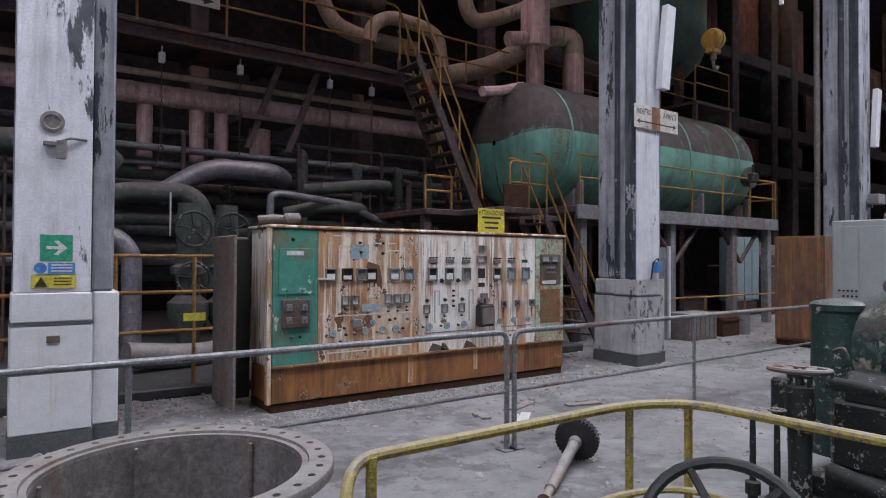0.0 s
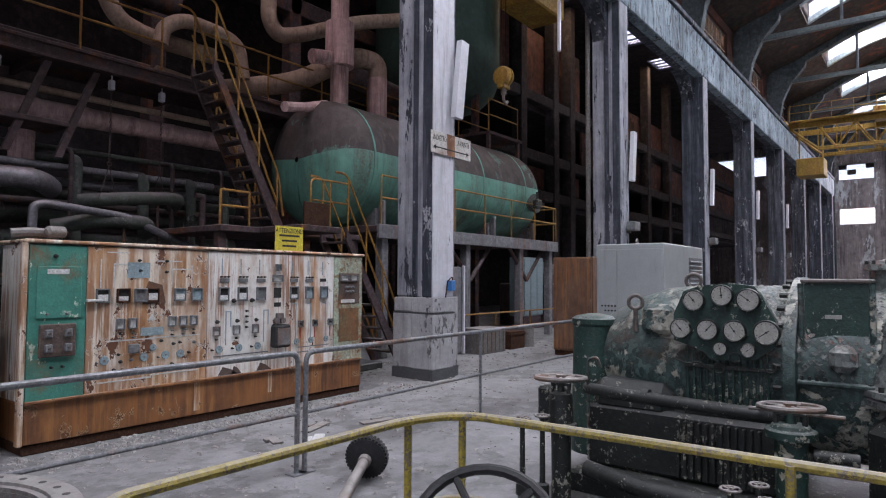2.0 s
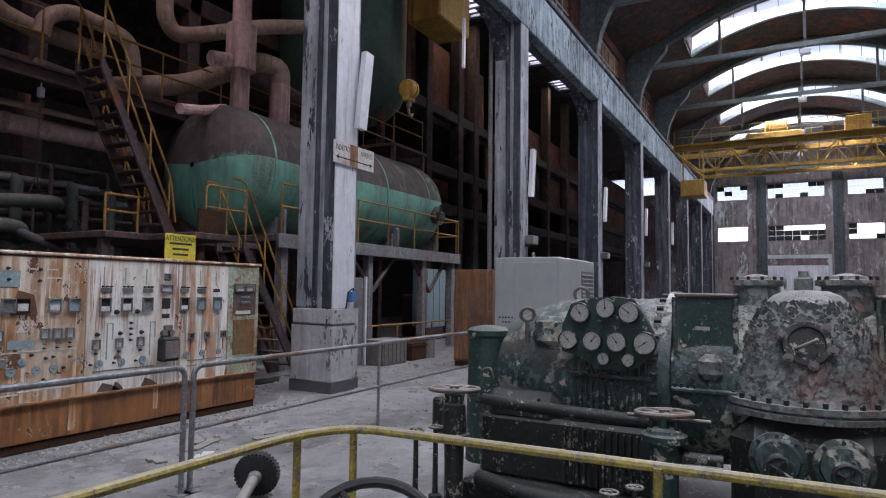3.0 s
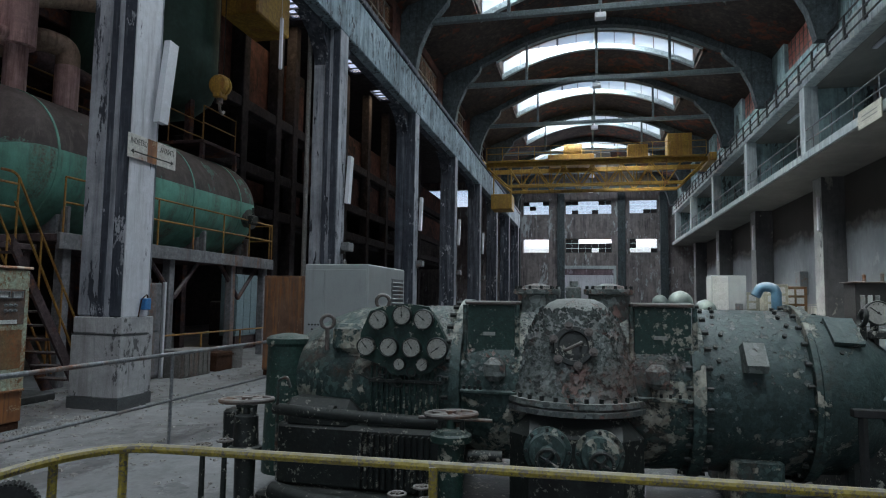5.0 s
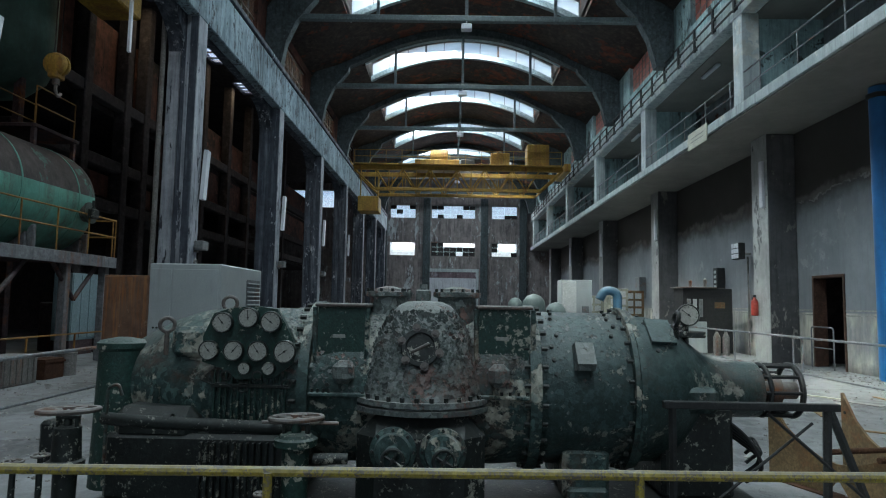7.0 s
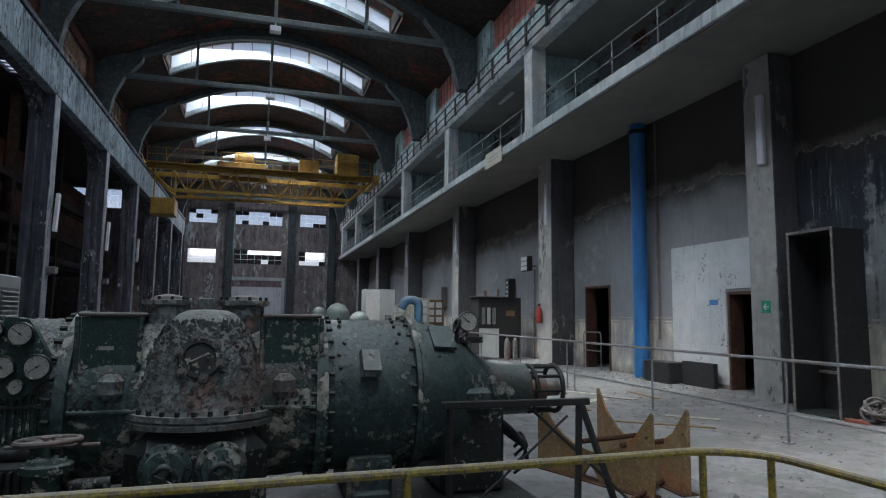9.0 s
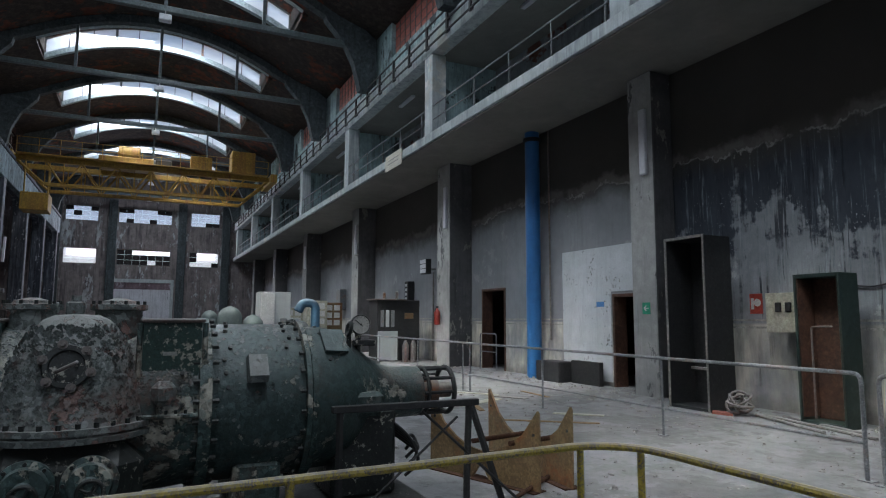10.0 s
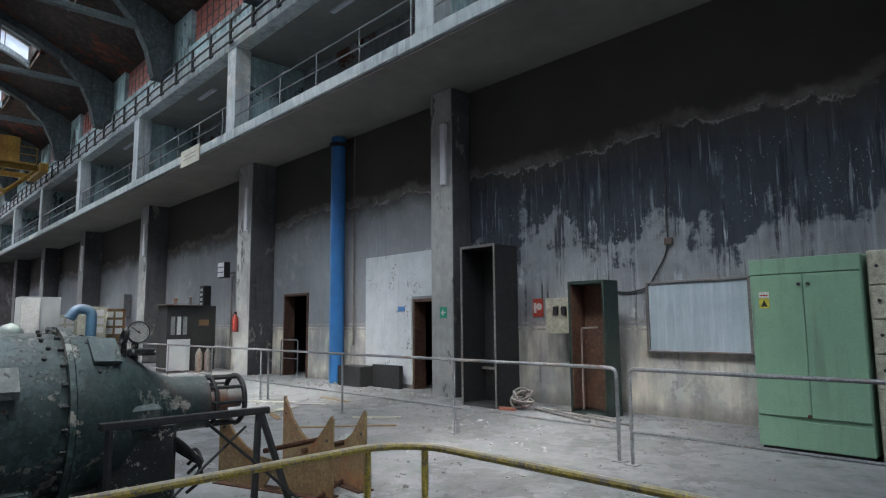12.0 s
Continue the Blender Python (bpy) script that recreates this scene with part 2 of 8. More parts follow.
def enamel(name, base, second, amount, chip=(0.62, 0.60, 0.55)):
    """Sheet steel whose paint bleeds rust: runs of two widths in zones, dark scabs with a chipped edge, and fine grime."""
    m, nt, bsdf = nodes_of(name)
    N, L = nt.nodes, nt.links
    geo = N.new("ShaderNodeNewGeometry")

    def noise(s, rise=1.0, detail=7, rough=0.65, shift=0.0):
        v, n = N.new("ShaderNodeVectorMath"), N.new("ShaderNodeTexNoise")
        v.operation = "MULTIPLY_ADD"
        v.inputs[1].default_value, v.inputs[2].default_value = (1, 1, rise), (shift, shift, shift)
        L.new(geo.outputs["Position"], v.inputs[0])
        L.new(v.outputs[0], n.inputs["Vector"])
        n.inputs["Scale"].default_value, n.inputs["Detail"].default_value, n.inputs["Roughness"].default_value = s, detail, rough
        return n.outputs["Fac"]

    def ramp(v, lo, hi):
        n = N.new("ShaderNodeMapRange")
        n.inputs["From Min"].default_value, n.inputs["From Max"].default_value = lo, hi
        L.new(v, n.inputs["Value"])
        return n.outputs[0]

    def times(a, b):
        n = N.new("ShaderNodeMath")
        n.operation = "MULTIPLY"
        for sock, c in zip(n.inputs, (a, b)):
            if isinstance(c, float):
                sock.default_value = c
            else:
                L.new(c, sock)
        return n.outputs[0]

    def mix(f, a, b):
        n = N.new("ShaderNodeMix")
        n.data_type = "RGBA"
        L.new(f, n.inputs["Factor"])
        for k, c in (("A", a), ("B", b)):
            sock = [i for i in n.inputs if i.name == k and i.type == "RGBA"][0]
            if isinstance(c, tuple):
                sock.default_value = (*c, 1)
            else:
                L.new(c, sock)
        return [o for o in n.outputs if o.type == "RGBA"][0]

    col = mix(ramp(noise(2.5), 0.38, 0.64), base, second)
    lo = 0.585 - 0.22 * amount
    zone = ramp(noise(1.5, 0.5, 5, 0.6, 3.0), lo - 0.12, lo + 0.10)
    wide = times(ramp(noise(9.0, 0.07, 6, 0.6), lo - 0.02, lo + 0.10), zone)
    col = mix(times(wide, 0.85), col, mix(ramp(noise(5.0, 0.3), 0.35, 0.65), (0.46, 0.22, 0.07), (0.22, 0.08, 0.025)))
    thin = times(ramp(noise(30.0, 0.045, 5, 0.6, 7.0), lo - 0.02, lo + 0.06), ramp(noise(2.2, 0.6, 5, 0.6, 1.0), 0.40, 0.56))
    col = mix(times(thin, 0.8), col, mix(noise(3.0, 0.5, 4, 0.6, 5.0), (0.36, 0.14, 0.035), (0.12, 0.045, 0.018)))
    grime = ramp(noise(45.0, 0.5, 4), 0.56, 0.68)
    col = mix(times(grime, 0.35), col, (0.20, 0.12, 0.07))
    scab = noise(5.0, 0.8, 9, 0.72, 11.0)
    edge = 0.675 - 0.14 * amount
    col = mix(ramp(scab, edge - 0.012, edge - 0.004), col, chip)
    gone = ramp(scab, edge, edge + 0.008)
    col = mix(gone, col, mix(noise(18.0), (0.17, 0.065, 0.028), (0.065, 0.03, 0.02)))
    L.new(col, bsdf.inputs["Base Color"])
    rr = N.new("ShaderNodeMapRange")
    rr.inputs["To Min"].default_value, rr.inputs["To Max"].default_value = 0.5, 0.85
    L.new(gone, rr.inputs["Value"])
    L.new(rr.outputs[0], bsdf.inputs["Roughness"])
    b = N.new("ShaderNodeBump")
    b.inputs["Strength"].default_value, b.inputs["Distance"].default_value, b.invert = 0.4, 0.006, True
    L.new(gone, b.inputs["Height"])
    L.new(b.outputs[0], bsdf.inputs["Normal"])
    return m


floor_mat = paint("dusty_concrete_floor", (0.185, 0.19, 0.20), (0.115, 0.115, 0.12), scale=0.45, peel=0.42, peel_scale=0.5, peel_fine=0.45, under=(0.07, 0.07, 0.073), rough=0.72, bump=0.25, grain=35, dust=0.30, dust_colour=(0.32, 0.32, 0.325), mottle=0.8)
rubble_mat = paint("rubble", (0.42, 0.41, 0.40), (0.20, 0.19, 0.18), scale=14, rough=0.9, bump=0.4)
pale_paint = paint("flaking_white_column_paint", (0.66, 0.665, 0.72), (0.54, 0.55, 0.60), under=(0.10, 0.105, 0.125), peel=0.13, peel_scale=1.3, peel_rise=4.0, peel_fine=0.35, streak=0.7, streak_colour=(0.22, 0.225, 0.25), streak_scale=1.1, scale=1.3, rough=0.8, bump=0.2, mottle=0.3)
# flaking slate paint whose dark tone also holds the shade
slate_shade_paint = paint("flaking_shaded_slate_paint", (0.062, 0.07, 0.09), (0.03, 0.035, 0.048), under=(0.36, 0.37, 0.41), peel=0.12, peel_scale=1.5, peel_rise=2.2, peel_fine=0.5, streak=0.7, streak_colour=(0.20, 0.215, 0.25), streak_scale=0.7, scale=1.0, rough=0.8, bump=0.25, mottle=0.5)
girder_paint = paint("weathered_girder_paint", (0.29, 0.36, 0.41), (0.15, 0.20, 0.235), under=(0.06, 0.065, 0.075), peel=0.30, peel_scale=1.6, peel_rise=3.0, peel_fine=0.65, streak=1.0, streak_colour=(0.035, 0.04, 0.05), streak_scale=0.8, scale=0.9, rough=0.85, bump=0.2, mottle=0.5)
pier_paint = paint("streaky_pier_paint", (0.40, 0.415, 0.46), (0.24, 0.25, 0.285), under=(0.05, 0.055, 0.07), peel=0.22, peel_scale=1.3, peel_rise=5.0, streak=1.0, streak_colour=(0.05, 0.055, 0.07), streak_scale=0.8, scale=1.0, rough=0.8, bump=0.2, mottle=0.4)
rib_mat = paint("sooty_rib_concrete", (0.10, 0.12, 0.13), (0.055, 0.065, 0.07), scale=1.2, streak=0.5, rough=0.85)
vault_mat = paint("sooty_vault", (0.085, 0.066, 0.058), (0.045, 0.04, 0.04), under=(0.16, 0.06, 0.04), peel=0.26, peel_scale=0.22, scale=0.8, rough=0.9)
tie_mat = paint("painted_tie_steel", (0.12, 0.15, 0.16), (0.07, 0.09, 0.10), scale=2, rough=0.6)
end_wall_mat = paint("stained_end_wall", (0.33, 0.29, 0.285), (0.19, 0.165, 0.17), under=(0.46, 0.48, 0.50), peel=0.22, peel_scale=0.7, peel_rise=2.5, peel_fine=0.5, streak=1.0, streak_colour=(0.035, 0.035, 0.042), streak_scale=0.55, scale=0.5, rough=0.9, mottle=0.6)
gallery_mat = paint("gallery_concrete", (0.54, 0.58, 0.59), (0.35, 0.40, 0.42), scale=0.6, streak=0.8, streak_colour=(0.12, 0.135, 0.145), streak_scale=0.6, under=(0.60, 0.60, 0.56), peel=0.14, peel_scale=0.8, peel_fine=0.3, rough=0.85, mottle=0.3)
# underside tone of the gallery slabs, darkened for the shade there
soffit_shade_mat = paint("shaded_gallery_soffit", (0.24, 0.235, 0.215), (0.17, 0.165, 0.155), scale=0.35, rough=0.9, bump=0.08, mottle=0.25)
upper_plaster = paint("green_grey_plaster", (0.48, 0.64, 0.66), (0.29, 0.40, 0.42), under=(0.10, 0.12, 0.125), peel=0.26, peel_scale=0.7, peel_rise=1.6, peel_fine=0.4, streak=1.0, streak_colour=(0.07, 0.085, 0.09), streak_scale=0.7, scale=0.7, rough=0.9, mottle=0.5)
# near black: the gloom of the aisle and passage is in this colour
dark_wall = paint("near_black_masonry", (0.046, 0.040, 0.043), (0.024, 0.021, 0.024), scale=0.7, rough=0.9)
red_wall = paint("sooty_red_masonry", (0.12, 0.05, 0.038), (0.045, 0.028, 0.026), scale=0.5, rough=0.95, streak=0.7, peel=0.25, under=(0.025, 0.02, 0.02), peel_scale=0.5, peel_fine=0.4)
window_steel = paint("window_steel", (0.16, 0.17, 0.17), rust=RUST, rust_amount=0.4, rough=0.6)
lantern_sill = paint("lantern_sill", (0.45, 0.52, 0.54), (0.30, 0.36, 0.38), scale=1.5, rough=0.8)
sky_pane = glass("dusty_roof_glass", (0.97, 0.99, 1.0), 0.35)
pane_mat = glass("dusty_window_glass", (1.0, 0.95, 0.985), 0.82)
# red of the sunlit surface behind the windows, its light in the colour
sunlit_red_sheet = paint("sunlit_red_backing", (0.42, 0.11, 0.07), (0.24, 0.06, 0.045), scale=1.3, rough=0.4, dust=0.2)
bare_steel = paint("galvanised_rail", (0.27, 0.28, 0.30), (0.18, 0.19, 0.20), rust=RUST, rust_amount=0.3, scale=6, rough=0.5, metal=0.5)
black_steel = paint("black_steel", (0.015, 0.016, 0.018), scale=5, rough=0.65)
yellow_rail = paint("worn_yellow_paint", (0.40, 0.31, 0.035), (0.28, 0.22, 0.04), under=(0.16, 0.13, 0.10), peel=0.42, peel_scale=14, scale=5, rough=0.55, dust=0.6, bump=0.25)
crane_yellow = paint("crane_yellow", (0.42, 0.25, 0.03), (0.26, 0.15, 0.025), scale=2, rust=RUST, rust_amount=0.4, rough=0.6, streak=0.3)
aisle_yellow = paint("aisle_rail_yellow", (0.38, 0.20, 0.035), (0.22, 0.11, 0.025), rust=RUST, rust_amount=0.45, scale=5, rough=0.6)
white_tile = paint("white_mosaic_tile", (0.60, 0.61, 0.64), (0.53, 0.54, 0.57), scale=1.5, rough=0.4, streak=0.35, streak_colour=(0.36, 0.32, 0.25), bump=0.3, grain=95, mottle=0.2)
foot_paint = paint("scuffed_foot_paint", (0.44, 0.44, 0.455), (0.32, 0.32, 0.33), under=(0.12, 0.12, 0.125), peel=0.12, peel_scale=2, peel_rise=2, peel_fine=0.35, scale=2, rough=0.75, streak=0.6, streak_colour=(0.10, 0.09, 0.085), mottle=0.4)
dark_tile = paint("dark_mosaic_tile", (0.10, 0.105, 0.11), (0.06, 0.065, 0.07), scale=20, rough=0.5, bump=0.3, grain=95)
lamp_white = paint("dusty_lamp_enamel", (0.60, 0.61, 0.66), (0.52, 0.53, 0.57), scale=2, rough=0.45, mottle=0.2)
cream_mat = paint("cream_board", (0.60, 0.58, 0.48), (0.48, 0.46, 0.38), scale=4, rough=0.6)
faded_ink = plain("faded_ink", (0.25, 0.25, 0.24), 0.7)
dado_mat = paint("dado_line_paint", (0.40, 0.39, 0.36), (0.25, 0.25, 0.24), scale=2, rough=0.8)
# one worn plaster in two tones: sides in shade, front in light
pilaster_shade = paint("shaded_pilaster_plaster", (0.115, 0.115, 0.12), (0.07, 0.07, 0.075), scale=0.7, streak=0.6, streak_colour=(0.04, 0.04, 0.045), rough=0.85, under=(0.24, 0.235, 0.22), peel=0.12, peel_scale=1.0, peel_rise=2.0, peel_fine=0.4, mottle=0.35)
pilaster_lit = paint("lit_pilaster_face", (0.42, 0.42, 0.41), (0.26, 0.26, 0.26), scale=0.6, streak=0.5, streak_colour=(0.15, 0.15, 0.155), under=(0.16, 0.16, 0.165), peel=0.12, peel_scale=1.2, peel_rise=2.5, peel_fine=0.4, rough=0.85, mottle=0.35)
loggia_mat = paint("loggia_back_wall", (0.32, 0.345, 0.37), (0.19, 0.20, 0.215), under=(0.15, 0.07, 0.055), peel=0.16, peel_scale=0.5, peel_fine=0.3, scale=0.6, streak=0.7, streak_colour=(0.08, 0.085, 0.09), rough=0.9, mottle=0.4)


def sooty_wall():
    """Plaster with a pale dado, a broad soot stain that runs down in tongues, a crust of salts along the stain's upper
    edge, and a brown top that also holds the gallery's shade.
    """
    m = paint("soot_stained_plaster", (0.35, 0.365, 0.38), (0.18, 0.19, 0.205), under=(0.44, 0.45, 0.45), peel=0.12, peel_scale=0.6, peel_fine=0.35, streak=0.6, streak_colour=(0.10, 0.105, 0.115), scale=0.5, rough=0.9, bump=0.25, mottle=0.4)
    nt = m.node_tree
    N, L = nt.nodes, nt.links
    bsdf = N["Principled BSDF"]
    col = bsdf.inputs["Base Color"].links[0].from_socket
    geo = N.new("ShaderNodeNewGeometry")
    sep = N.new("ShaderNodeSeparateXYZ")
    L.new(geo.outputs["Position"], sep.inputs[0])

    def noise(s, stretch=(1, 1, 1), detail=7, rough=0.65):
        v, n = N.new("ShaderNodeVectorMath"), N.new("ShaderNodeTexNoise")
        v.operation = "MULTIPLY"
        v.inputs[1].default_value = stretch
        L.new(geo.outputs["Position"], v.inputs[0])
        L.new(v.outputs[0], n.inputs["Vector"])
        n.inputs["Scale"].default_value, n.inputs["Detail"].default_value, n.inputs["Roughness"].default_value = s, detail, rough
        return n.outputs["Fac"]

    def math_(op, x, y, z=None):
        n = N.new("ShaderNodeMath")
        n.operation = op
        for s, c in zip(n.inputs, (x, y, z)):
            if c is None:
                continue
            if isinstance(c, (int, float)):
                s.default_value = c
            else:
                L.new(c, s)
        return n.outputs[0]

    def ramp(v, lo, hi, a=0.0, b=1.0):
        n = N.new("ShaderNodeMapRange")
        for k, c in zip(("From Min", "From Max", "To Min", "To Max"), (lo, hi, a, b)):
            n.inputs[k].default_value = c
        L.new(v, n.inputs["Value"])
        return n.outputs[0]

    def mix(f, x, y):
        n = N.new("ShaderNodeMix")
        n.data_type = "RGBA"
        L.new(f, n.inputs["Factor"])
        for k, c in (("A", x), ("B", y)):
            s = [i for i in n.inputs if i.name == k and i.type == "RGBA"][0]
            if isinstance(c, tuple):
                s.default_value = (*c, 1)
            else:
                L.new(c, s)
        return [o for o in n.outputs if o.type == "RGBA"][0]

    z = sep.outputs["Z"]
    burnt = ramp(sep.outputs["X"], 10.7, 10.3)
    even = math_("MULTIPLY", ramp(sep.outputs["X"], 10.3, 10.7), 0.65)
    col = mix(even, col, mix(noise(0.6, (1, 1, 0.5)), (0.24, 0.25, 0.27), (0.13, 0.14, 0.155)))
    # sooty tongues below the salt line, in the burnt bay alone
    tongues = math_("MULTIPLY_ADD", noise(1.9, (1, 1, 0.14)), 4.2, math_("MULTIPLY_ADD", noise(0.62, (1, 1, 1.3)), 6.0, -5.1))
    low = math_("ADD", z, tongues)
    stain = math_("MULTIPLY", ramp(low, 2.75, 3.05), burnt)
    soot = mix(ramp(noise(3, (1, 1, 0.3)), 0.3, 0.7), (0.008, 0.011, 0.018), (0.040, 0.048, 0.062))
    col = mix(math_("MULTIPLY", stain, 0.95), col, soot)
    ghost = math_("MULTIPLY", ramp(math_("ADD", z, math_("MULTIPLY_ADD", noise(1.2, (1, 1, 0.35)), 3.0, -1.4)), 1.9, 2.7), burnt)
    col = mix(math_("MULTIPLY", ghost, 0.30), col, (0.045, 0.052, 0.064))
    salt = math_("MULTIPLY", ramp(noise(4.5, (1, 1, 0.07), 8, 0.7), 0.585, 0.64), math_("MULTIPLY", ramp(noise(1.0, (1, 1, 0.7)), 0.42, 0.55), ramp(z, 4.3, 3.2)))
    col = mix(math_("MULTIPLY", math_("MULTIPLY", salt, burnt), 0.85), col, (0.36, 0.40, 0.44))
    fleck = math_("MULTIPLY", ramp(noise(26, (1, 1, 0.8), 4, 0.6), 0.63, 0.67), math_("MULTIPLY", ramp(noise(1.6), 0.52, 0.60), burnt))
    col = mix(math_("MULTIPLY", math_("MULTIPLY", fleck, stain), 0.5), col, (0.50, 0.53, 0.56))
    fine = math_("MULTIPLY", ramp(noise(13, (1, 1, 0.05), 6, 0.65), 0.56, 0.62), ramp(noise(1.3, (1, 1, 0.8)), 0.40, 0.56))
    col = mix(math_("MULTIPLY", math_("MULTIPLY", fine, burnt), 0.38), col, (0.30, 0.33, 0.36))
    drip = math_("MULTIPLY", ramp(noise(9, (1, 1, 0.045), 6, 0.65), 0.555, 0.61), math_("MULTIPLY", ramp(noise(0.9, (1, 1, 1.2)), 0.42, 0.54), burnt))
    col = mix(math_("MULTIPLY", drip, 0.85), col, (0.018, 0.021, 0.028))
    # brown soot and the gallery's shade in one colour above an uneven line, with a crust of salts along it
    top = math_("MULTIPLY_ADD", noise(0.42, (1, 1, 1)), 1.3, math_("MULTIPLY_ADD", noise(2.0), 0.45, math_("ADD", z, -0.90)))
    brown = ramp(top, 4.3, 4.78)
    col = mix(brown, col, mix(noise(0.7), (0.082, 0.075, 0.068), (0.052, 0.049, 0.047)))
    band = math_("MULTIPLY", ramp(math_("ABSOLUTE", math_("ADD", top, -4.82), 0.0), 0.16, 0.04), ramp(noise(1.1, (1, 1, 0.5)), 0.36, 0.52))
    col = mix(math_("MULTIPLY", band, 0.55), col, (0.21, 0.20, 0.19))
    edge = math_("MULTIPLY", ramp(math_("ABSOLUTE", math_("ADD", math_("MULTIPLY_ADD", noise(8), 0.18, top), -4.80), 0.0), 0.045, 0.0), math_("MULTIPLY", ramp(noise(2.4), 0.42, 0.54), ramp(sep.outputs["X"], 19.3, 18.9)))
    col = mix(math_("MULTIPLY", edge, 0.75), col, (0.34, 0.335, 0.325))
    dado = math_("MULTIPLY", ramp(z, 1.50, 1.46), ramp(noise(0.9, (1, 1, 0.6)), 0.30, 0.52))
    col = mix(math_("MULTIPLY", dado, 0.85), col, mix(ramp(noise(2.2, (1, 1, 0.25)), 0.35, 0.62), (0.70, 0.66, 0.56), (0.26, 0.25, 0.225)))
    foot = math_("MULTIPLY", ramp(math_("MULTIPLY_ADD", noise(3), 0.5, z), 0.55, 0.30), 0.6)
    col = mix(foot, col, (0.10, 0.095, 0.09))
    L.new(col, bsdf.inputs["Base Color"])
    return m


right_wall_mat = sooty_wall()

pipe_grey = paint("dusty_grey_steel", (0.21, 0.20, 0.195), (0.13, 0.12, 0.115), rust=RUST, rust_amount=0.3, scale=4, streak=0.5, streak_colour=(0.09, 0.06, 0.045), dust=0.6, rough=0.65, metal=0.1, bump=0.25)
rust_dark = paint("dark_rust", (0.075, 0.035, 0.02), (0.04, 0.02, 0.014), scale=7, rough=0.85, bump=0.4)
panel_rust = enamel("rusted_panel_steel", (0.21, 0.085, 0.032), (0.09, 0.036, 0.018), 0.40, (0.42, 0.32, 0.20))
panel_white = enamel("peeling_white_panel", (0.70, 0.70, 0.68), (0.60, 0.59, 0.55), 0.38)
panel_cream = enamel("rust_streaked_cream_panel", (0.68, 0.63, 0.55), (0.56, 0.48, 0.38), 0.64)
panel_green = paint("peeling_green_panel", (0.045, 0.24, 0.185), (0.035, 0.165, 0.13), under=(0.58, 0.68, 0.56), peel=0.20, peel_scale=3, peel_rise=1.6, peel_fine=0.35, rust=RUST, rust_amount=0.34, scale=2.5, rough=0.55, bump=0.35, mottle=0.4)
panel_green2 = paint("mottled_green_panel", (0.48, 0.58, 0.46), (0.30, 0.38, 0.29), under=(0.20, 0.15, 0.07), peel=0.30, peel_scale=2.5, rust=RUST, rust_amount=0.5, scale=4, rough=0.6, bump=0.3)
relay_brown = paint("scorched_plate", (0.12, 0.085, 0.07), (0.07, 0.05, 0.045), rust=RUST, rust_amount=0.4, scale=9, rough=0.7)
meter_grey = paint("meter_case_grey", (0.20, 0.21, 0.22), (0.12, 0.125, 0.13), scale=8, rust=RUST, rust_amount=0.3, rough=0.5)
frame_white = paint("white_enamel", (0.66, 0.67, 0.66), (0.54, 0.55, 0.54), scale=9, rough=0.45)
plate_blue = paint("faded_blue_plate", (0.30, 0.40, 0.44), (0.22, 0.30, 0.33), scale=9, rough=0.6)
sign_yellow = paint("sign_yellow", (0.62, 0.55, 0.05), (0.50, 0.43, 0.05), scale=5, rough=0.5)
sign_green = paint("sign_green", (0.02, 0.33, 0.19), (0.02, 0.26, 0.15), scale=5, rough=0.45)
sign_blue = paint("sign_blue", (0.05, 0.22, 0.55), (0.04, 0.17, 0.44), scale=5, rough=0.45)
sign_enamel = paint("sign_enamel", (0.62, 0.60, 0.57), (0.52, 0.50, 0.47), rust=RUST, rust_amount=0.36, scale=5, rough=0.45)
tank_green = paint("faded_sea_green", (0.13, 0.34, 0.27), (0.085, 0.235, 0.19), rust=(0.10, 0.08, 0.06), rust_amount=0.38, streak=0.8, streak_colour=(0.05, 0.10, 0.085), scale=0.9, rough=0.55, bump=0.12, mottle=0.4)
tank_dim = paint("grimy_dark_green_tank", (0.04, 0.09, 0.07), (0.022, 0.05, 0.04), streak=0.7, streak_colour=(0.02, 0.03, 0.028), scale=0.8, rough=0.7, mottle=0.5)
tank_dark_top = paint("dark_brown_tank_top", (0.095, 0.08, 0.077), (0.06, 0.05, 0.05), under=(0.12, 0.2, 0.17), peel=0.10, peel_scale=1.2, peel_fine=0.35, streak=0.5, streak_colour=(0.15, 0.125, 0.12), scale=0.9, rough=0.8, mottle=0.5)
pink_pipe = paint("dusty_pink_lagging", (0.72, 0.52, 0.51), (0.50, 0.33, 0.33), streak=0.95, streak_colour=(0.13, 0.07, 0.07), streak_scale=1.4, scale=1.2, rough=0.8, dust=0.35, dust_colour=(0.55, 0.42, 0.40), bump=0.25, mottle=0.5)
tan_pipe = paint("dusty_tan_lagging", (0.46, 0.36, 0.29), (0.32, 0.235, 0.18), scale=1.6, rough=0.8, streak=0.7, streak_colour=(0.12, 0.085, 0.07), streak_scale=1.5, bump=0.25, mottle=0.6)
green_pipe = paint("grimy_green_pipe", (0.065, 0.085, 0.07), (0.045, 0.05, 0.048), under=(0.13, 0.11, 0.11), peel=0.25, peel_scale=3, scale=2, rough=0.7, dust=0.5, dust_colour=(0.16, 0.13, 0.14))
clad_pipe = paint("dull_metal_cladding", (0.26, 0.25, 0.28), (0.18, 0.17, 0.19), scale=3, rough=0.4, metal=0.5, dust=0.3)
aisle_steel = paint("purple_brown_steel", (0.10, 0.07, 0.075), (0.06, 0.045, 0.048), rust=RUST, rust_amount=0.35, scale=2, rough=0.75, dust=0.3)
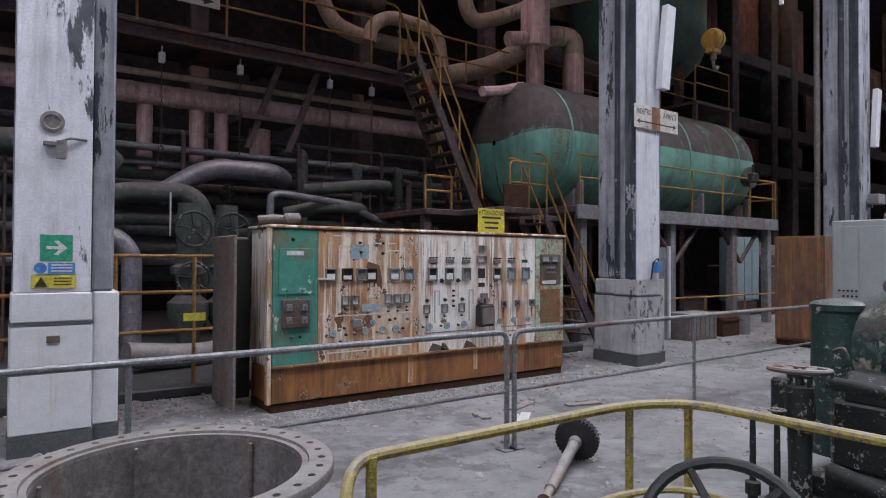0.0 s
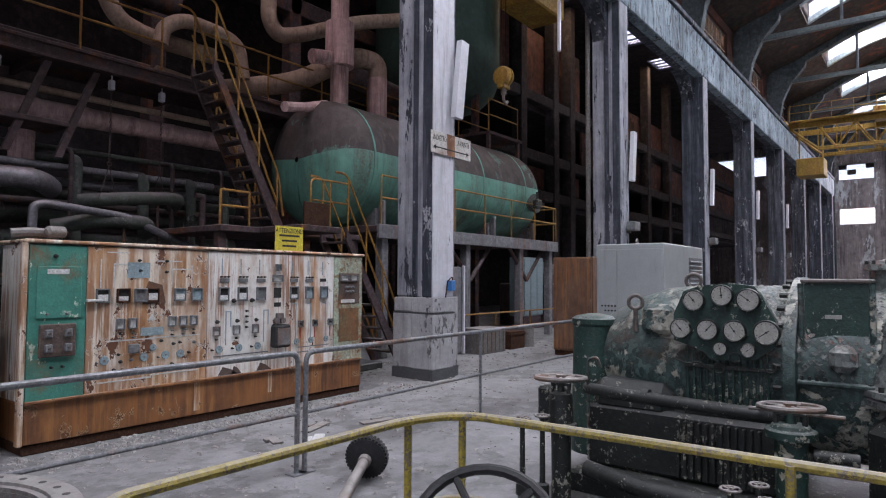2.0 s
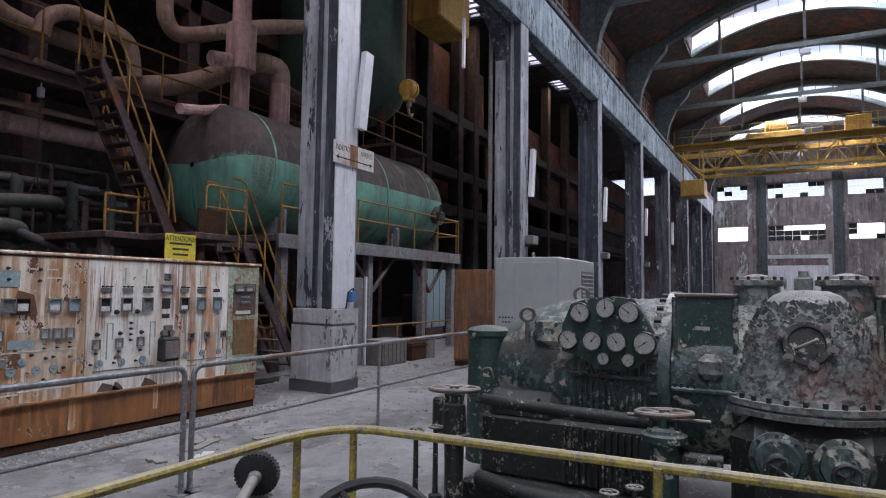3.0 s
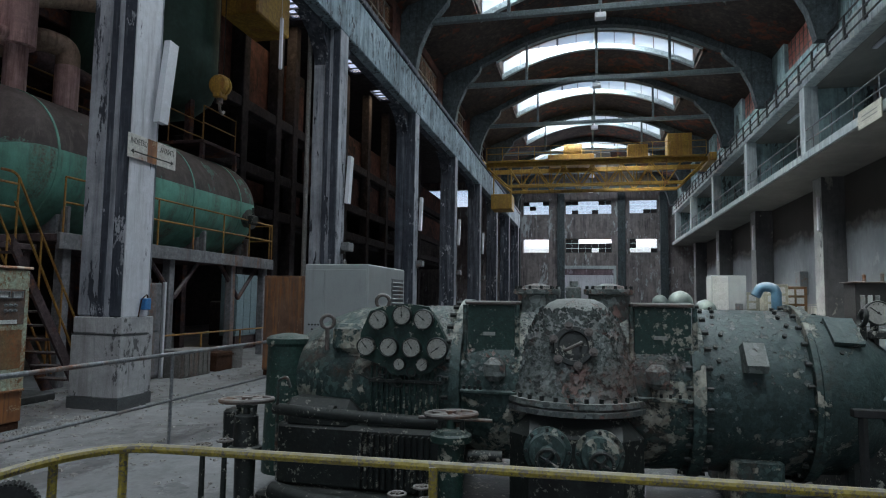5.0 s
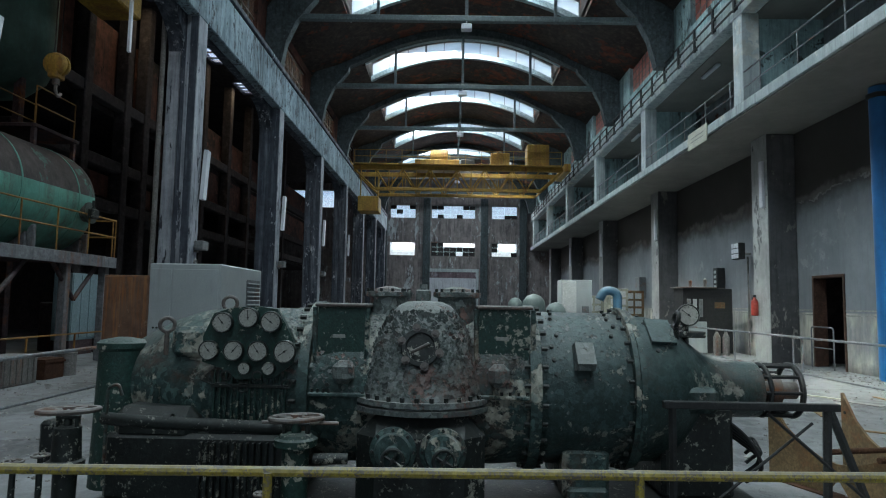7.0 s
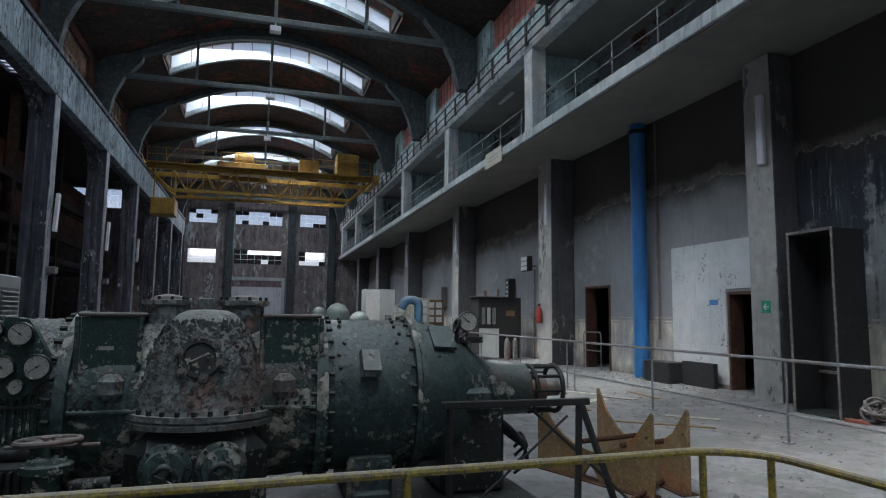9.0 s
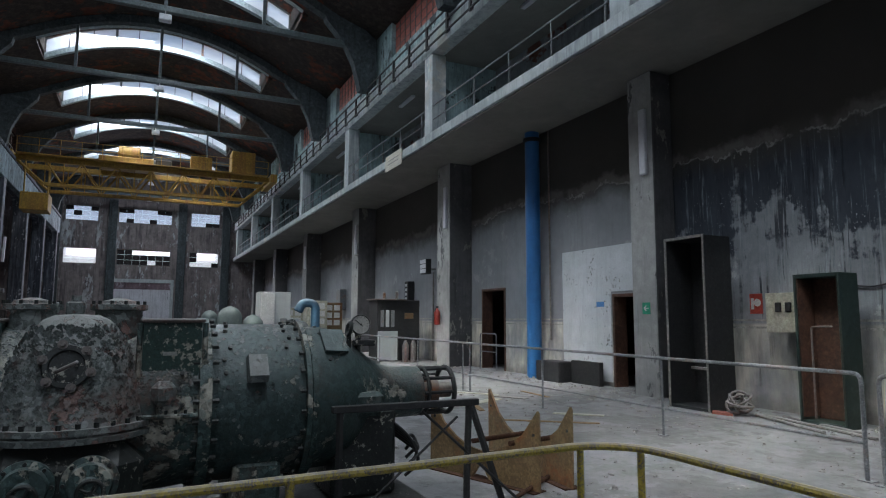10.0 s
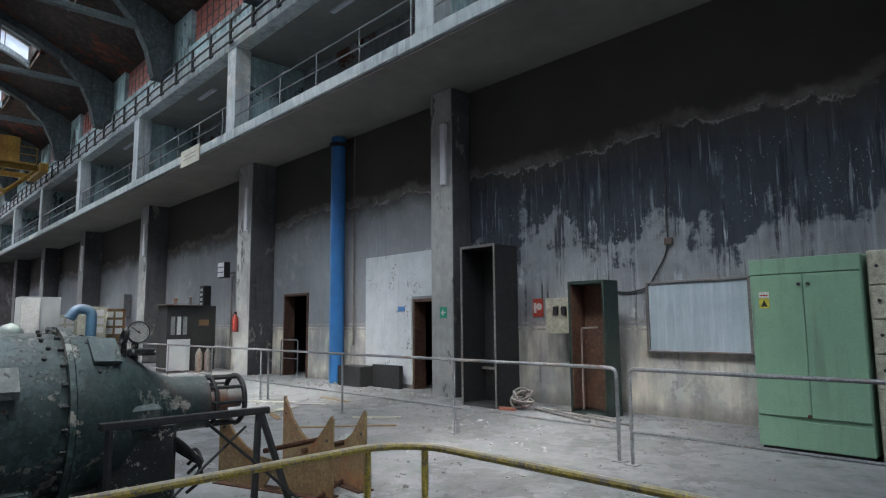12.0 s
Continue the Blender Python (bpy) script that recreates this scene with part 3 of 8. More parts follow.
aisle_grey = paint("aisle_grey_paint", (0.22, 0.22, 0.235), (0.14, 0.14, 0.15), rust=RUST, rust_amount=0.35, scale=2, rough=0.7, streak=0.4)
cab_grey = paint("cabinet_grey", (0.36, 0.385, 0.39), (0.31, 0.33, 0.335), scale=0.8, streak=0.35, streak_colour=(0.22, 0.22, 0.22), rough=0.45, bump=0.04, mottle=0.15)
cab_green = paint("cabinet_green", (0.20, 0.34, 0.235), (0.175, 0.30, 0.21), scale=0.8, streak=0.45, streak_colour=(0.09, 0.13, 0.10), rust=RUST, rust_amount=0.16, rough=0.4, bump=0.04, mottle=0.15)
cab_dark_green = paint("cabinet_dark_green", (0.012, 0.032, 0.026), (0.008, 0.02, 0.017), scale=2, rough=0.5)
cab_beige = paint("cabinet_beige", (0.45, 0.44, 0.35), (0.36, 0.35, 0.28), scale=2, rough=0.5, streak=0.3, streak_colour=(0.2, 0.18, 0.14))
brown_inside = paint("brown_cabinet_inside", (0.10, 0.045, 0.026), (0.05, 0.025, 0.016), scale=3, rough=0.7)
blue_paint = paint("blue_pipe_paint", (0.028, 0.16, 0.42), (0.02, 0.11, 0.29), scale=0.8, streak=0.3, streak_colour=(0.02, 0.05, 0.12), rough=0.4, mottle=0.2)
red_paint = paint("extinguisher_red", (0.45, 0.05, 0.03), (0.33, 0.04, 0.025), scale=5, rough=0.4)
white_wash = paint("white_painted_plaster", (0.50, 0.53, 0.56), (0.41, 0.44, 0.47), scale=0.5, streak=0.4, streak_colour=(0.24, 0.26, 0.28), rough=0.8, under=(0.25, 0.25, 0.25), peel=0.08, peel_scale=2, mottle=0.25)
board_grey = paint("chalky_board", (0.34, 0.41, 0.46), (0.29, 0.35, 0.39), streak=0.8, streak_colour=(0.50, 0.55, 0.59), scale=0.8, rough=0.7, mottle=0.15)
wood = paint("old_plank", (0.30, 0.20, 0.11), (0.20, 0.13, 0.07), scale=4, rough=0.8)
rust_cab = enamel("rust_streaked_cabinet", (0.15, 0.085, 0.055), (0.075, 0.036, 0.024), 0.26, (0.28, 0.22, 0.16))
brick_rag = paint("faded_red_rag", (0.32, 0.11, 0.08), (0.22, 0.08, 0.06), scale=8, rough=0.9)

# ---- the hall ----
COLS = [0.62 + 7.43 * i for i in range(-3, 9)]
PILS = [(-9.2, 0.95, 0.85), (0.5, 0.95, 0.85), (10.12, 0.70, 0.58), (19.1, 0.95, 0.85), (28.8, 0.95, 0.88), (38.9, 1.0, 0.92), (48.8, 1.0, 0.92), (58.6, 1.0, 0.92)]
Y_WALL, Y_GAL, Z_GAL = -10.3, -7.95, 6.75
X_END, X_BACK = 62.0, -16.0

g = M()
g.box(X_BACK - 0.5, X_END + 0.6, -15, 24.5, -0.4, 0.0)
tagged(part("floor", g, floor_mat), "dusty grey concrete floor of the turbine hall", "floor", kind="structure")

# dust, flakes and stones lying on the floor
rnd = random.Random(4)
g = M()
for i in range(6500):
    k = rnd.random()
    if k < 0.42:
        x, y = rnd.uniform(1.2, 15), rnd.gauss(6.6, 0.9)
    elif k < 0.62:
        x, y = rnd.uniform(3, 16), rnd.uniform(2.6, 6)
    elif k < 0.85:
        x, y = rnd.uniform(2.5, 16), rnd.uniform(-9.9, -3.2)
    else:
        x, y = rnd.uniform(2, 24), rnd.uniform(-9.5, 8.6)
    s = min(0.09, rnd.lognormvariate(-4.1, 0.55))
    if 3.9 < x < 6.8 and -3 < y < 2.9:
        continue
    a, h = rnd.uniform(0, 6.28), s * rnd.uniform(0.1, 0.6)
    c, w = math.cos(a) * s, math.sin(a) * s
    j = [rnd.uniform(0.5, 1.1) for _ in range(4)]
    b = [(x + c * j[0], y + w * j[0], 0.0), (x - w * j[1], y + c * j[1], 0.0), (x - c * j[2], y - w * j[2], 0.0), (x + w * j[3], y - c * j[3], 0.0)]
    t = [(p[0] * 0.7 + x * 0.3, p[1] * 0.7 + y * 0.3, h * rnd.uniform(0.6, 1.2)) for p in b]
    g.add(b + t, [(4, 5, 6, 7), (0, 1, 5, 4), (1, 2, 6, 5), (2, 3, 7, 6), (3, 0, 4, 7)])
# heaps of fallen plaster at the foot of the panel and along the aisle
for k in range(2600):
    x, y = (rnd.gauss(2.0, 1.0), rnd.gauss(7.6, 0.7)) if k % 3 == 0 else (rnd.uniform(0.8, 7.6), 6.25 - abs(rnd.gauss(0, 0.25))) if k % 3 == 1 else (rnd.uniform(3, 20), rnd.gauss(-9.6, 0.4))
    s = rnd.uniform(0.008, 0.035) * (1.6 if rnd.random() < 0.12 else 1)
    a, h = rnd.uniform(0, 6.28), s * rnd.uniform(0.3, 0.9)
    c, w = math.cos(a), math.sin(a)
    j = [s * rnd.uniform(0.6, 1.2) for _ in range(4)]
    if y < -10.2:
        continue
    b = [(x + c * j[0], y + w * j[0], 0.0), (x - w * j[1], y + c * j[1], 0.0), (x - c * j[2], y - w * j[2], 0.0), (x + w * j[3], y - c * j[3], 0.0)]
    t = [(p[0] * 0.7 + x * 0.3, p[1] * 0.7 + y * 0.3, h * rnd.uniform(0.6, 1.2)) for p in b]
    g.add(b + t, [(4, 5, 6, 7), (0, 1, 5, 4), (1, 2, 6, 5), (2, 3, 7, 6), (3, 0, 4, 7)])
tagged(part("floor_debris", g, rubble_mat, smooth=0), "scattered grey plaster flakes and grit on the floor", "debris", kind="stuff")

# columns along the machine aisle; sides and far fronts are darkened for shade
for i, x in enumerate(COLS):
    col = thing("column_%d" % (i + 1), "tall concrete column with flaking paint, white in front, shade-dark slate behind", "column", (x, 6.1, 0), kind="structure", group="columns of the aisle")
    m = M()
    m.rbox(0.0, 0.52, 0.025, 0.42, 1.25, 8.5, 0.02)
    part("shaft", m, slate_shade_paint, col, "slate shaft, darkened for shade")
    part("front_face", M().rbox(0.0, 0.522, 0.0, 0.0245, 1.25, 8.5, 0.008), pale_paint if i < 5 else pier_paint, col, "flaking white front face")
    m = M()
    m.rbox(0.03, 0.74, 0.425, 0.76, 1.25, 8.5, 0.03)
    m.rbox(-0.004, 0.03, 0.20, 0.30, 1.25, 8.5, 0.01)
    m.rbox(0.523, 0.70, 0.10, 0.424, 1.25, 8.5, 0.02)
    part("aisle_pier", m, pier_paint if i < 6 else slate_shade_paint, col, "streaky grey pier behind the shaft")
    m = M()
    m.rbox(-0.018, 0.538, -0.018, 0.40, 0.16, 1.0, 0.012)
    m.rbox(-0.012, 0.532, -0.012, 0.40, 1.02, 1.25, 0.010)
    m.rbox(0.0, 0.78, 0.405, 0.80, 0.16, 1.0, 0.015)
    m.rbox(0.01, 0.77, 0.405, 0.79, 1.02, 1.25, 0.02)
    m.rbox(0.542, 0.74, 0.06, 0.40, 0.16, 1.25, 0.015)
    part("tiled_foot", m, white_tile if i == 3 else foot_paint, col, "foot clad in small white mosaic tiles" if i == 3 else "")
    m = M()
    m.box(-0.024, 0.544, -0.024, 0.40, 0.0, 0.16)
    m.box(-0.005, 0.785, 0.405, 0.805, 0.0, 0.16)
    m.box(0.548, 0.745, 0.055, 0.40, 0.0, 0.16)
    part("skirting", m, dark_tile, col)
    m = M()
    m.box(-0.022, 0.542, -0.022, 0.40, 1.0, 1.02)
    m.box(0.005, 0.775, 0.405, 0.795, 1.0, 1.02)
    part("band", m, dark_tile, col)
    # haunch under the girder
    m = M()
    for s in (-1, 1):
        x0, n = (0.06 if s < 0 else 0.74), 8
        arc = [(x0 + s * 1.3 * (1 - math.cos(a)), 8.5 - 1.15 * (1 - math.sin(a))) for a in [k * math.pi / 2 / n for k in range(n + 1)]]
        m.slab([(px, 0.33, pz) for px, pz in arc] + [(x0, 0.33, 8.5)], (0, 0.4, 0))
    part("haunch", m, slate_shade_paint, col)

gd = thing("crane_girder", "long weathered concrete crane girder on the columns", "girder", (0, 6.1, 0), kind="structure")
m = M()
m.rbox(X_BACK, X_END, 0.0, 0.32, 8.5, 9.85, 0.03)
part("web", m, girder_paint, gd)
m = M()
m.rbox(X_BACK, X_END, 0.33, 0.62, 8.52, 8.8, 0.03)
m.rbox(X_BACK, X_END, -0.06, 0.75, 9.855, 10.05, 0.03)
part("ledge", m, slate_shade_paint, gd)
m = M()
m.box(X_BACK, X_END, 0.10, 0.16, 10.052, 10.17)
part("crane_rail", m, black_steel, gd)

# wall over the girder, with its row of windows
wl = thing("wall_north_upper", "sooty wall with a row of windows over the crane girder", "wall", (0, 6.85, 0), kind="structure")
m = M()
m.box(X_BACK, X_END, 0, 0.3, 10.05, 10.75)
m.box(X_BACK, X_END, 0, 0.3, 12.25, 13.0)
for x in COLS:
    m.box(x - 0.75, x + 1.35, 0, 0.3, 10.75, 12.25)
part("wall", m, red_wall, wl)
for i, x in enumerate(COLS[:-1]):
    win = part("window_frame", M().box(x + 1.35, x + 6.68, 0.10, 0.16, 10.75, 10.81).box(x + 1.35, x + 6.68, 0.10, 0.16, 12.19, 12.25).box(x + 1.35, x + 6.68, 0.11, 0.15, 11.47, 11.52), window_steel, wl)
    mm = M()
    for k in range(1, 8):
        mm.box(x + 1.35 + 0.666 * k - 0.02, x + 1.35 + 0.666 * k + 0.02, 0.105, 0.155, 10.81, 12.19)
    part("mullion", mm, window_steel, win)
    part("pane", M().box(x + 1.36, x + 6.67, 0.125, 0.131, 10.8, 12.2), pane_mat, win).visible_shadow = False

# roof ribs, ties and vault
YC = -0.6


def vault_z(y, lift=0.0):
    d = abs(y - YC)
    if d <= 4.95:
        return 15.0 - 0.055 * d * d + lift
    pts = [(4.95, 13.652), (6.1, 13.1), (7.9, 12.5), (9.5, 12.3)]
    for (a, za), (b, zb) in zip(pts, pts[1:]):
        if d <= b:
            return za + (zb - za) * (d - a) / (b - a) + lift
    return 12.3 + lift


for x in COLS:
    rib = thing("roof_rib", "sooty curved concrete rib with a steel tie", "roof rib", (x + 0.35, 0, 0), kind="structure", group="roof ribs")
    outer = [(6.85, 9.9), (6.8, 12.4)] + [(YC + 7.2 * math.sin(a), vault_z(YC + 7.2 * math.sin(a)) - 0.02) for a in [math.pi / 2 * k / 14 for k in range(13, -14, -1)]] + [(-8.2, 12.4), (-8.2, 10.3)]
    inner = [(-7.55, 10.3), (-7.3, 11.3), (-6.9, 12.1), (-6.2, 12.85)] + [(YC + 6.0 * math.sin(a), vault_z(YC + 6.0 * math.sin(a)) - 0.36) for a in [math.pi / 2 * k / 12 for k in range(-9, 10)]] + [(5.0, 12.75), (5.7, 11.9), (6.05, 11.1), (6.25, 9.95)]
    m = M()
    m.slab([(-0.2, y, z) for y, z in outer + inner], (0.4, 0, 0))
    part("rib", m, rib_mat, rib, smooth=0)
    part("tie_beam", M().rbox(-0.11, 0.11, -7.2, 6.0, 11.98, 12.2, 0.02), tie_mat, rib, "painted steel tie")
    for y in (YC - 3.3, YC, YC + 3.3):
        part("hanger", M().box(-0.05, 0.05, y - 0.06, y + 0.06, 12.2, vault_z(y) - 0.3), tie_mat, rib)
    part("lamp_housing", M().rbox(-0.25, 0.05, YC - 0.2, YC + 0.2, 11.62, 11.84, 0.03).box(-0.12, -0.08, YC - 0.02, YC + 0.02, 11.84, 11.98), lamp_white, rib, "pale hanging lamp housing")

Y0, Y1 = YC - 4.95, YC + 4.95
vt = thing("ceiling", "sooty barrel vault with raised glazed lanterns", "ceiling", kind="structure")
m, NS = M(), 36
ys = [-8.6 + (6.85 + 0.3 + 8.6) * k / NS for k in range(NS + 1)]


def vault_strip(m, x0, x1, ylist, lift, thick=0.25):
    n = len(ylist)
    vs = [(x, y, vault_z(y) + lift + h) for x in (x0, x1) for h in (0, thick) for y in ylist]
    fs = []
    for k in range(n - 1):
        fs += [(k, k + 1, 2 * n + k + 1, 2 * n + k), (n + k, 3 * n + k, 3 * n + k + 1, n + k + 1), (k, n + k, n + k + 1, k + 1), (2 * n + k, 2 * n + k + 1, 3 * n + k + 1, 3 * n + k)]
    fs += [(0, 2 * n, 3 * n, n), (n - 1, 2 * n - 1, 4 * n - 1, 3 * n - 1)]
    m.add(vs, fs)


mid = [Y0 + (Y1 - Y0) * k / 24 for k in range(25)]
left_ys = [Y1 + (7.15 - Y1) * k / 6 for k in range(7)]
right_ys = [-8.6 + (Y0 + 8.6) * k / 6 for k in range(7)]
LAN = []
for x in COLS:
    a, b = x + 1.5, x + 4.0
    LAN.append((a, b))
    vault_strip(m, x, a, mid, 0)
    vault_strip(m, b, x + 7.43, mid, 0)
    vault_strip(m, a - 0.25, b + 0.25, mid, 0.98)
    for y in (Y0 - 0.2, Y1):
        m.box(a, b, y, y + 0.2, vault_z(y) - 0.1, vault_z(y) + 1.2)
    vault_strip(m, x, x + 7.43, left_ys, 0)
    vault_strip(m, x, x + 7.43, right_ys, 0)
part("vault", m, vault_mat, vt, smooth=20)
for a, b in LAN:
    sill, frame_m, panes = M(), M(), M()
    for x in (a, b):
        vault_strip(sill, x - 0.12, x + 0.12, mid, -0.02, 0.26)
        vault_strip(frame_m, x - 0.05, x + 0.05, mid, 0.92, 0.07)
        for k in range(11):
            y = Y0 + (Y1 - Y0) * k / 10
            w = 0.11 if k in (0, 3, 5, 7, 10) else 0.035
            frame_m.box(x - 0.05, x + 0.05, y - w / 2, y + w / 2, vault_z(y) + 0.2, vault_z(y) + 0.95)
        n = len(mid)
        panes.add([(x, y, vault_z(y) + h) for h in (0.22, 0.94) for y in mid], [(k, k + 1, n + k + 1, n + k) for k in range(n - 1)])
    ln = thing("lantern", "curved roof lantern with dusty white panes", "skylight", (0, 0, 0), kind="structure", group="roof lanterns")
    part("sill", sill, lantern_sill, ln)
    part("frame", frame_m, window_steel, ln)
    part("pane", panes, sky_pane, ln).visible_shadow = False

# south wall with its doorways
DOORS = [(11.3, 12.12, 2.14), (16.95, 18.4, 2.5)]
sw = thing("wall_south", "soot-stained plaster wall with a pale dado", "wall", (0, Y_WALL, 0), kind="structure")
m = M()
cuts = [X_BACK] + [v for d in DOORS for v in d[:2]] + [X_END]
for k in range(0, len(cuts), 2):
    m.box(cuts[k], cuts[k + 1], -0.35, 0, 0, 7.0)
for a, b, h in DOORS:
    m.box(a, b, -0.35, 0, h, 7.0)
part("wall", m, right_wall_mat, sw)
m = M()
for k in range(0, len(cuts), 2):
    for z in (1.40, 1.53):
        m.box(cuts[k], cuts[k + 1], 0, 0.012, z, z + 0.035)
part("dado_line", m, dado_mat, sw)
rm = thing("wall_back_room", "passage behind the doorways, coloured near black for its gloom", "wall", (0, Y_WALL - 0.35, 0), kind="structure")
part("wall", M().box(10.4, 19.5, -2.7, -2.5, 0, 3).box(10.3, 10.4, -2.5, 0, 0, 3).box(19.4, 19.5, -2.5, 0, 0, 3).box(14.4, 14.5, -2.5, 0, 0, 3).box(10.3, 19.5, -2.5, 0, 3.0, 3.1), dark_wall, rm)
for i, (x, w, d) in enumerate(PILS):
    p = thing("pilaster_%d" % (i + 1), "worn plaster pilaster, coloured lit in front and shaded at the sides", "pilaster", (x, Y_WALL, 0), kind="structure", group="pilasters of the south wall")
    # shaft takes the shaded tone, front face the lit one
    part("shaft", M().rbox(0, w, 0.002, d - 0.02, 0.0, 6.75, 0.03), pilaster_shade, p)
    part("front_face", M().rbox(0.004, w - 0.004, d - 0.018, d, 0.0, 6.74, 0.008), pilaster_lit, p, "worn face in the lit tone")
    part("lamp_tube", M().rbox(0.12, 0.30, d + 0.002, d + 0.1, 4.55, 5.95, 0.02), lamp_white, p, "unlit white strip lamp")

gl = thing("gallery", "concrete gallery with posts and a second walkway over it", "gallery", (0, 0, 0), kind="structure")
# underside of the slab, with its shade held in the colour
part("slab", M().rbox(X_BACK, X_END, Y_WALL, Y_GAL, Z_GAL, Z_GAL + 0.05, 0.01), soffit_shade_mat, gl)
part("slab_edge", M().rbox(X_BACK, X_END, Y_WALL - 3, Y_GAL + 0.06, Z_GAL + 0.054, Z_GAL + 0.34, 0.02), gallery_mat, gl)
part("back_wall", M().box(X_BACK, X_END, Y_WALL - 0.4, Y_WALL - 0.1, Z_GAL + 0.345, 9.6), loggia_mat, gl)
GP = [0.2 + 8.55 * k for k in range(-2, 8)]
for x in GP:
    part("post", M().rbox(x, x + 0.55, Y_GAL - 0.5, Y_GAL - 0.02, Z_GAL + 0.345, 9.6, 0.02), gallery_mat, gl)
    part("partition", M().box(x + 0.35, x + 0.5, Y_WALL - 0.1, Y_GAL - 0.5, Z_GAL + 0.345, 9.6), upper_plaster, gl, "blue-grey plastered cross wall")
    part("strip_lamp", M().rbox(x + 3.6, x + 4.9, Y_GAL - 1.0, Y_GAL - 0.85, 9.52, 9.605, 0.015), lamp_white, gl, "unlit strip lamp under the walkway")
part("upper_beam", M().rbox(X_BACK, X_END, Y_GAL - 0.45, Y_GAL, 9.605, 10.35, 0.02), gallery_mat, gl)
part("upper_slab", M().rbox(X_BACK, X_END, Y_WALL - 0.4, Y_GAL - 0.452, 9.61, 9.85, 0.02), soffit_shade_mat, gl)
uw = thing("wall_south_upper", "grey-green plaster wall with windows filled by sunlit-red sheets", "wall", (0, Y_GAL - 0.35, 0), kind="structure")
m = M()
m.box(X_BACK, X_END, -0.3, 0, 10.36, 11.2)
m.box(X_BACK, X_END, -0.3, 0, 12.6, 13.2)
for x in COLS:
    m.box(x - 1.2, x + 1.9, -0.3, 0, 11.2, 12.6)
part("wall", m, upper_plaster, uw)
for x in COLS[:-1]:
    win = part("window_frame", M().box(x + 1.9, x + 6.23, -0.2, -0.14, 11.2, 11.26).box(x + 1.9, x + 6.23, -0.2, -0.14, 12.54, 12.6), window_steel, uw)
    mm = M()
    for k in range(1, 9):
        mm.box(x + 1.9 + 0.481 * k - 0.015, x + 1.9 + 0.481 * k + 0.015, -0.195, -0.145, 11.26, 12.54)
    for z in (11.6, 11.95, 12.28):
        mm.box(x + 1.9, x + 6.23, -0.19, -0.15, z - 0.012, z + 0.012)
    part("mullion", mm, window_steel, win)
    # opaque red sheet stands in for what is sunlit behind the window
    part("pane", M().box(x + 1.91, x + 6.22, -0.175, -0.168, 11.25, 12.55), sunlit_red_sheet, win)


def rail_line(name, label, x0, x1, y, z, gap, high, mat, r=0.022, mids=(0.5,), group=""):
    """A straight rail along x: posts, top rail and middle rails, each a part."""
    t = thing(name, label, "railing", ((x0 + x1) / 2, y, z), group=group)
    h = (x1 - x0) / 2
    n = max(1, round((x1 - x0) / gap))
    for k in range(n + 1):
        x = -h + 2 * h * k / n
        part("post", M().cyl((x, 0, 0), (x, 0, high), r * 0.9, n=8), mat, t)
    part("top_rail", M().cyl((-h, 0, high), (h, 0, high), r, n=8), mat, t)
    for f in mids:
        part("mid_rail", M().cyl((-h, 0, high * f), (h, 0, high * f), r * 0.8, n=8), mat, t)
    return t


rail_line("gallery_railing", "thin grey steel railing along the gallery edge", -1.0, 60.0, Y_GAL - 0.06, Z_GAL + 0.34, 1.75, 0.85, bare_steel, 0.022)
up = thing("walkway_railing", "black steel railing bolted to the face of the upper beam", "railing", (0, Y_GAL + 0.003, 9.6))
for k in range(43):
    x = -1 + 1.42 * k
    part("post", M().box(x - 0.045, x + 0.045, 0.06, 0.12, 0.1, 0.86).box(x - 0.03, x + 0.03, 0, 0.06, 0.16, 0.24).box(x - 0.03, x + 0.03, 0, 0.06, 0.5, 0.58), black_steel, up)
for z in (0.16, 0.48, 0.82):
    part("rail", M().box(-2, 60, 0.07, 0.11, z, z + 0.045), black_steel, up)
gs = thing("gallery_sign", "small blank cream board fixed to the gallery edge", "sign", (20.2, Y_GAL + 0.075, Z_GAL))
part("board", M().rbox(-0.75, 0.75, 0, 0.03, -0.12, 0.42, 0.006), cream_mat, gs)
for z in (0.08, 0.2):
    part("line", M().box(-0.5, 0.5, 0.03, 0.033, z, z + 0.03), faded_ink, gs)

# end wall
ew = thing("wall_east", "stained end wall with two rows of broken windows", "wall", (X_END, 0, 0), kind="structure")
WIN = [(3.3, 5.85), (-2.55, 1.8), (-6.65, -4.1)]
ROWS_Z = [(6.1, 7.5), (9.8, 11.15)]
m = M()
zs = [(0, 6.1), (7.5, 9.8), (11.15, 15.5)]
for z0, z1 in zs:
    m.box(0, 0.4, -10.7, 9, z0, z1)
for z0, z1 in ROWS_Z:
    ycuts = [-10.7, -6.65, -4.1, -2.55, 1.8, 3.3, 5.85, 9]
    for k in range(0, 8, 2):
        m.box(0, 0.4, ycuts[k], ycuts[k + 1], z0, z1)
m.box(0, 0.4, 9, 11.2, 0, 15.5)
m.box(0, 0.4, 11.2, 16.9, 0, 10.7)
m.box(0, 0.4, 11.2, 16.9, 12.5, 15.5)
m.box(0, 0.4, 16.9, 24, 0, 15.5)
part("wall", m, end_wall_mat, ew)
for y in (2.2, -3.4, 6.4, -7.2):
    part("pier", M().rbox(-0.35, -0.004, y - 0.35, y + 0.35, 0, 11.8, 0.03), rib_mat, ew)
PAT = {(True, 3.3): ("0110", "1011", "1111"), (True, -2.55): ("0011100", "1111111", "1011011"), (True, -6.65): ("1111", "1111", "1100"),
       (False, 3.3): ("1111", "1111", "1111"), (False, -2.55): ("0011111", "0000000", "0000100"), (False, -6.65): ("0111", "0111", "1110")}
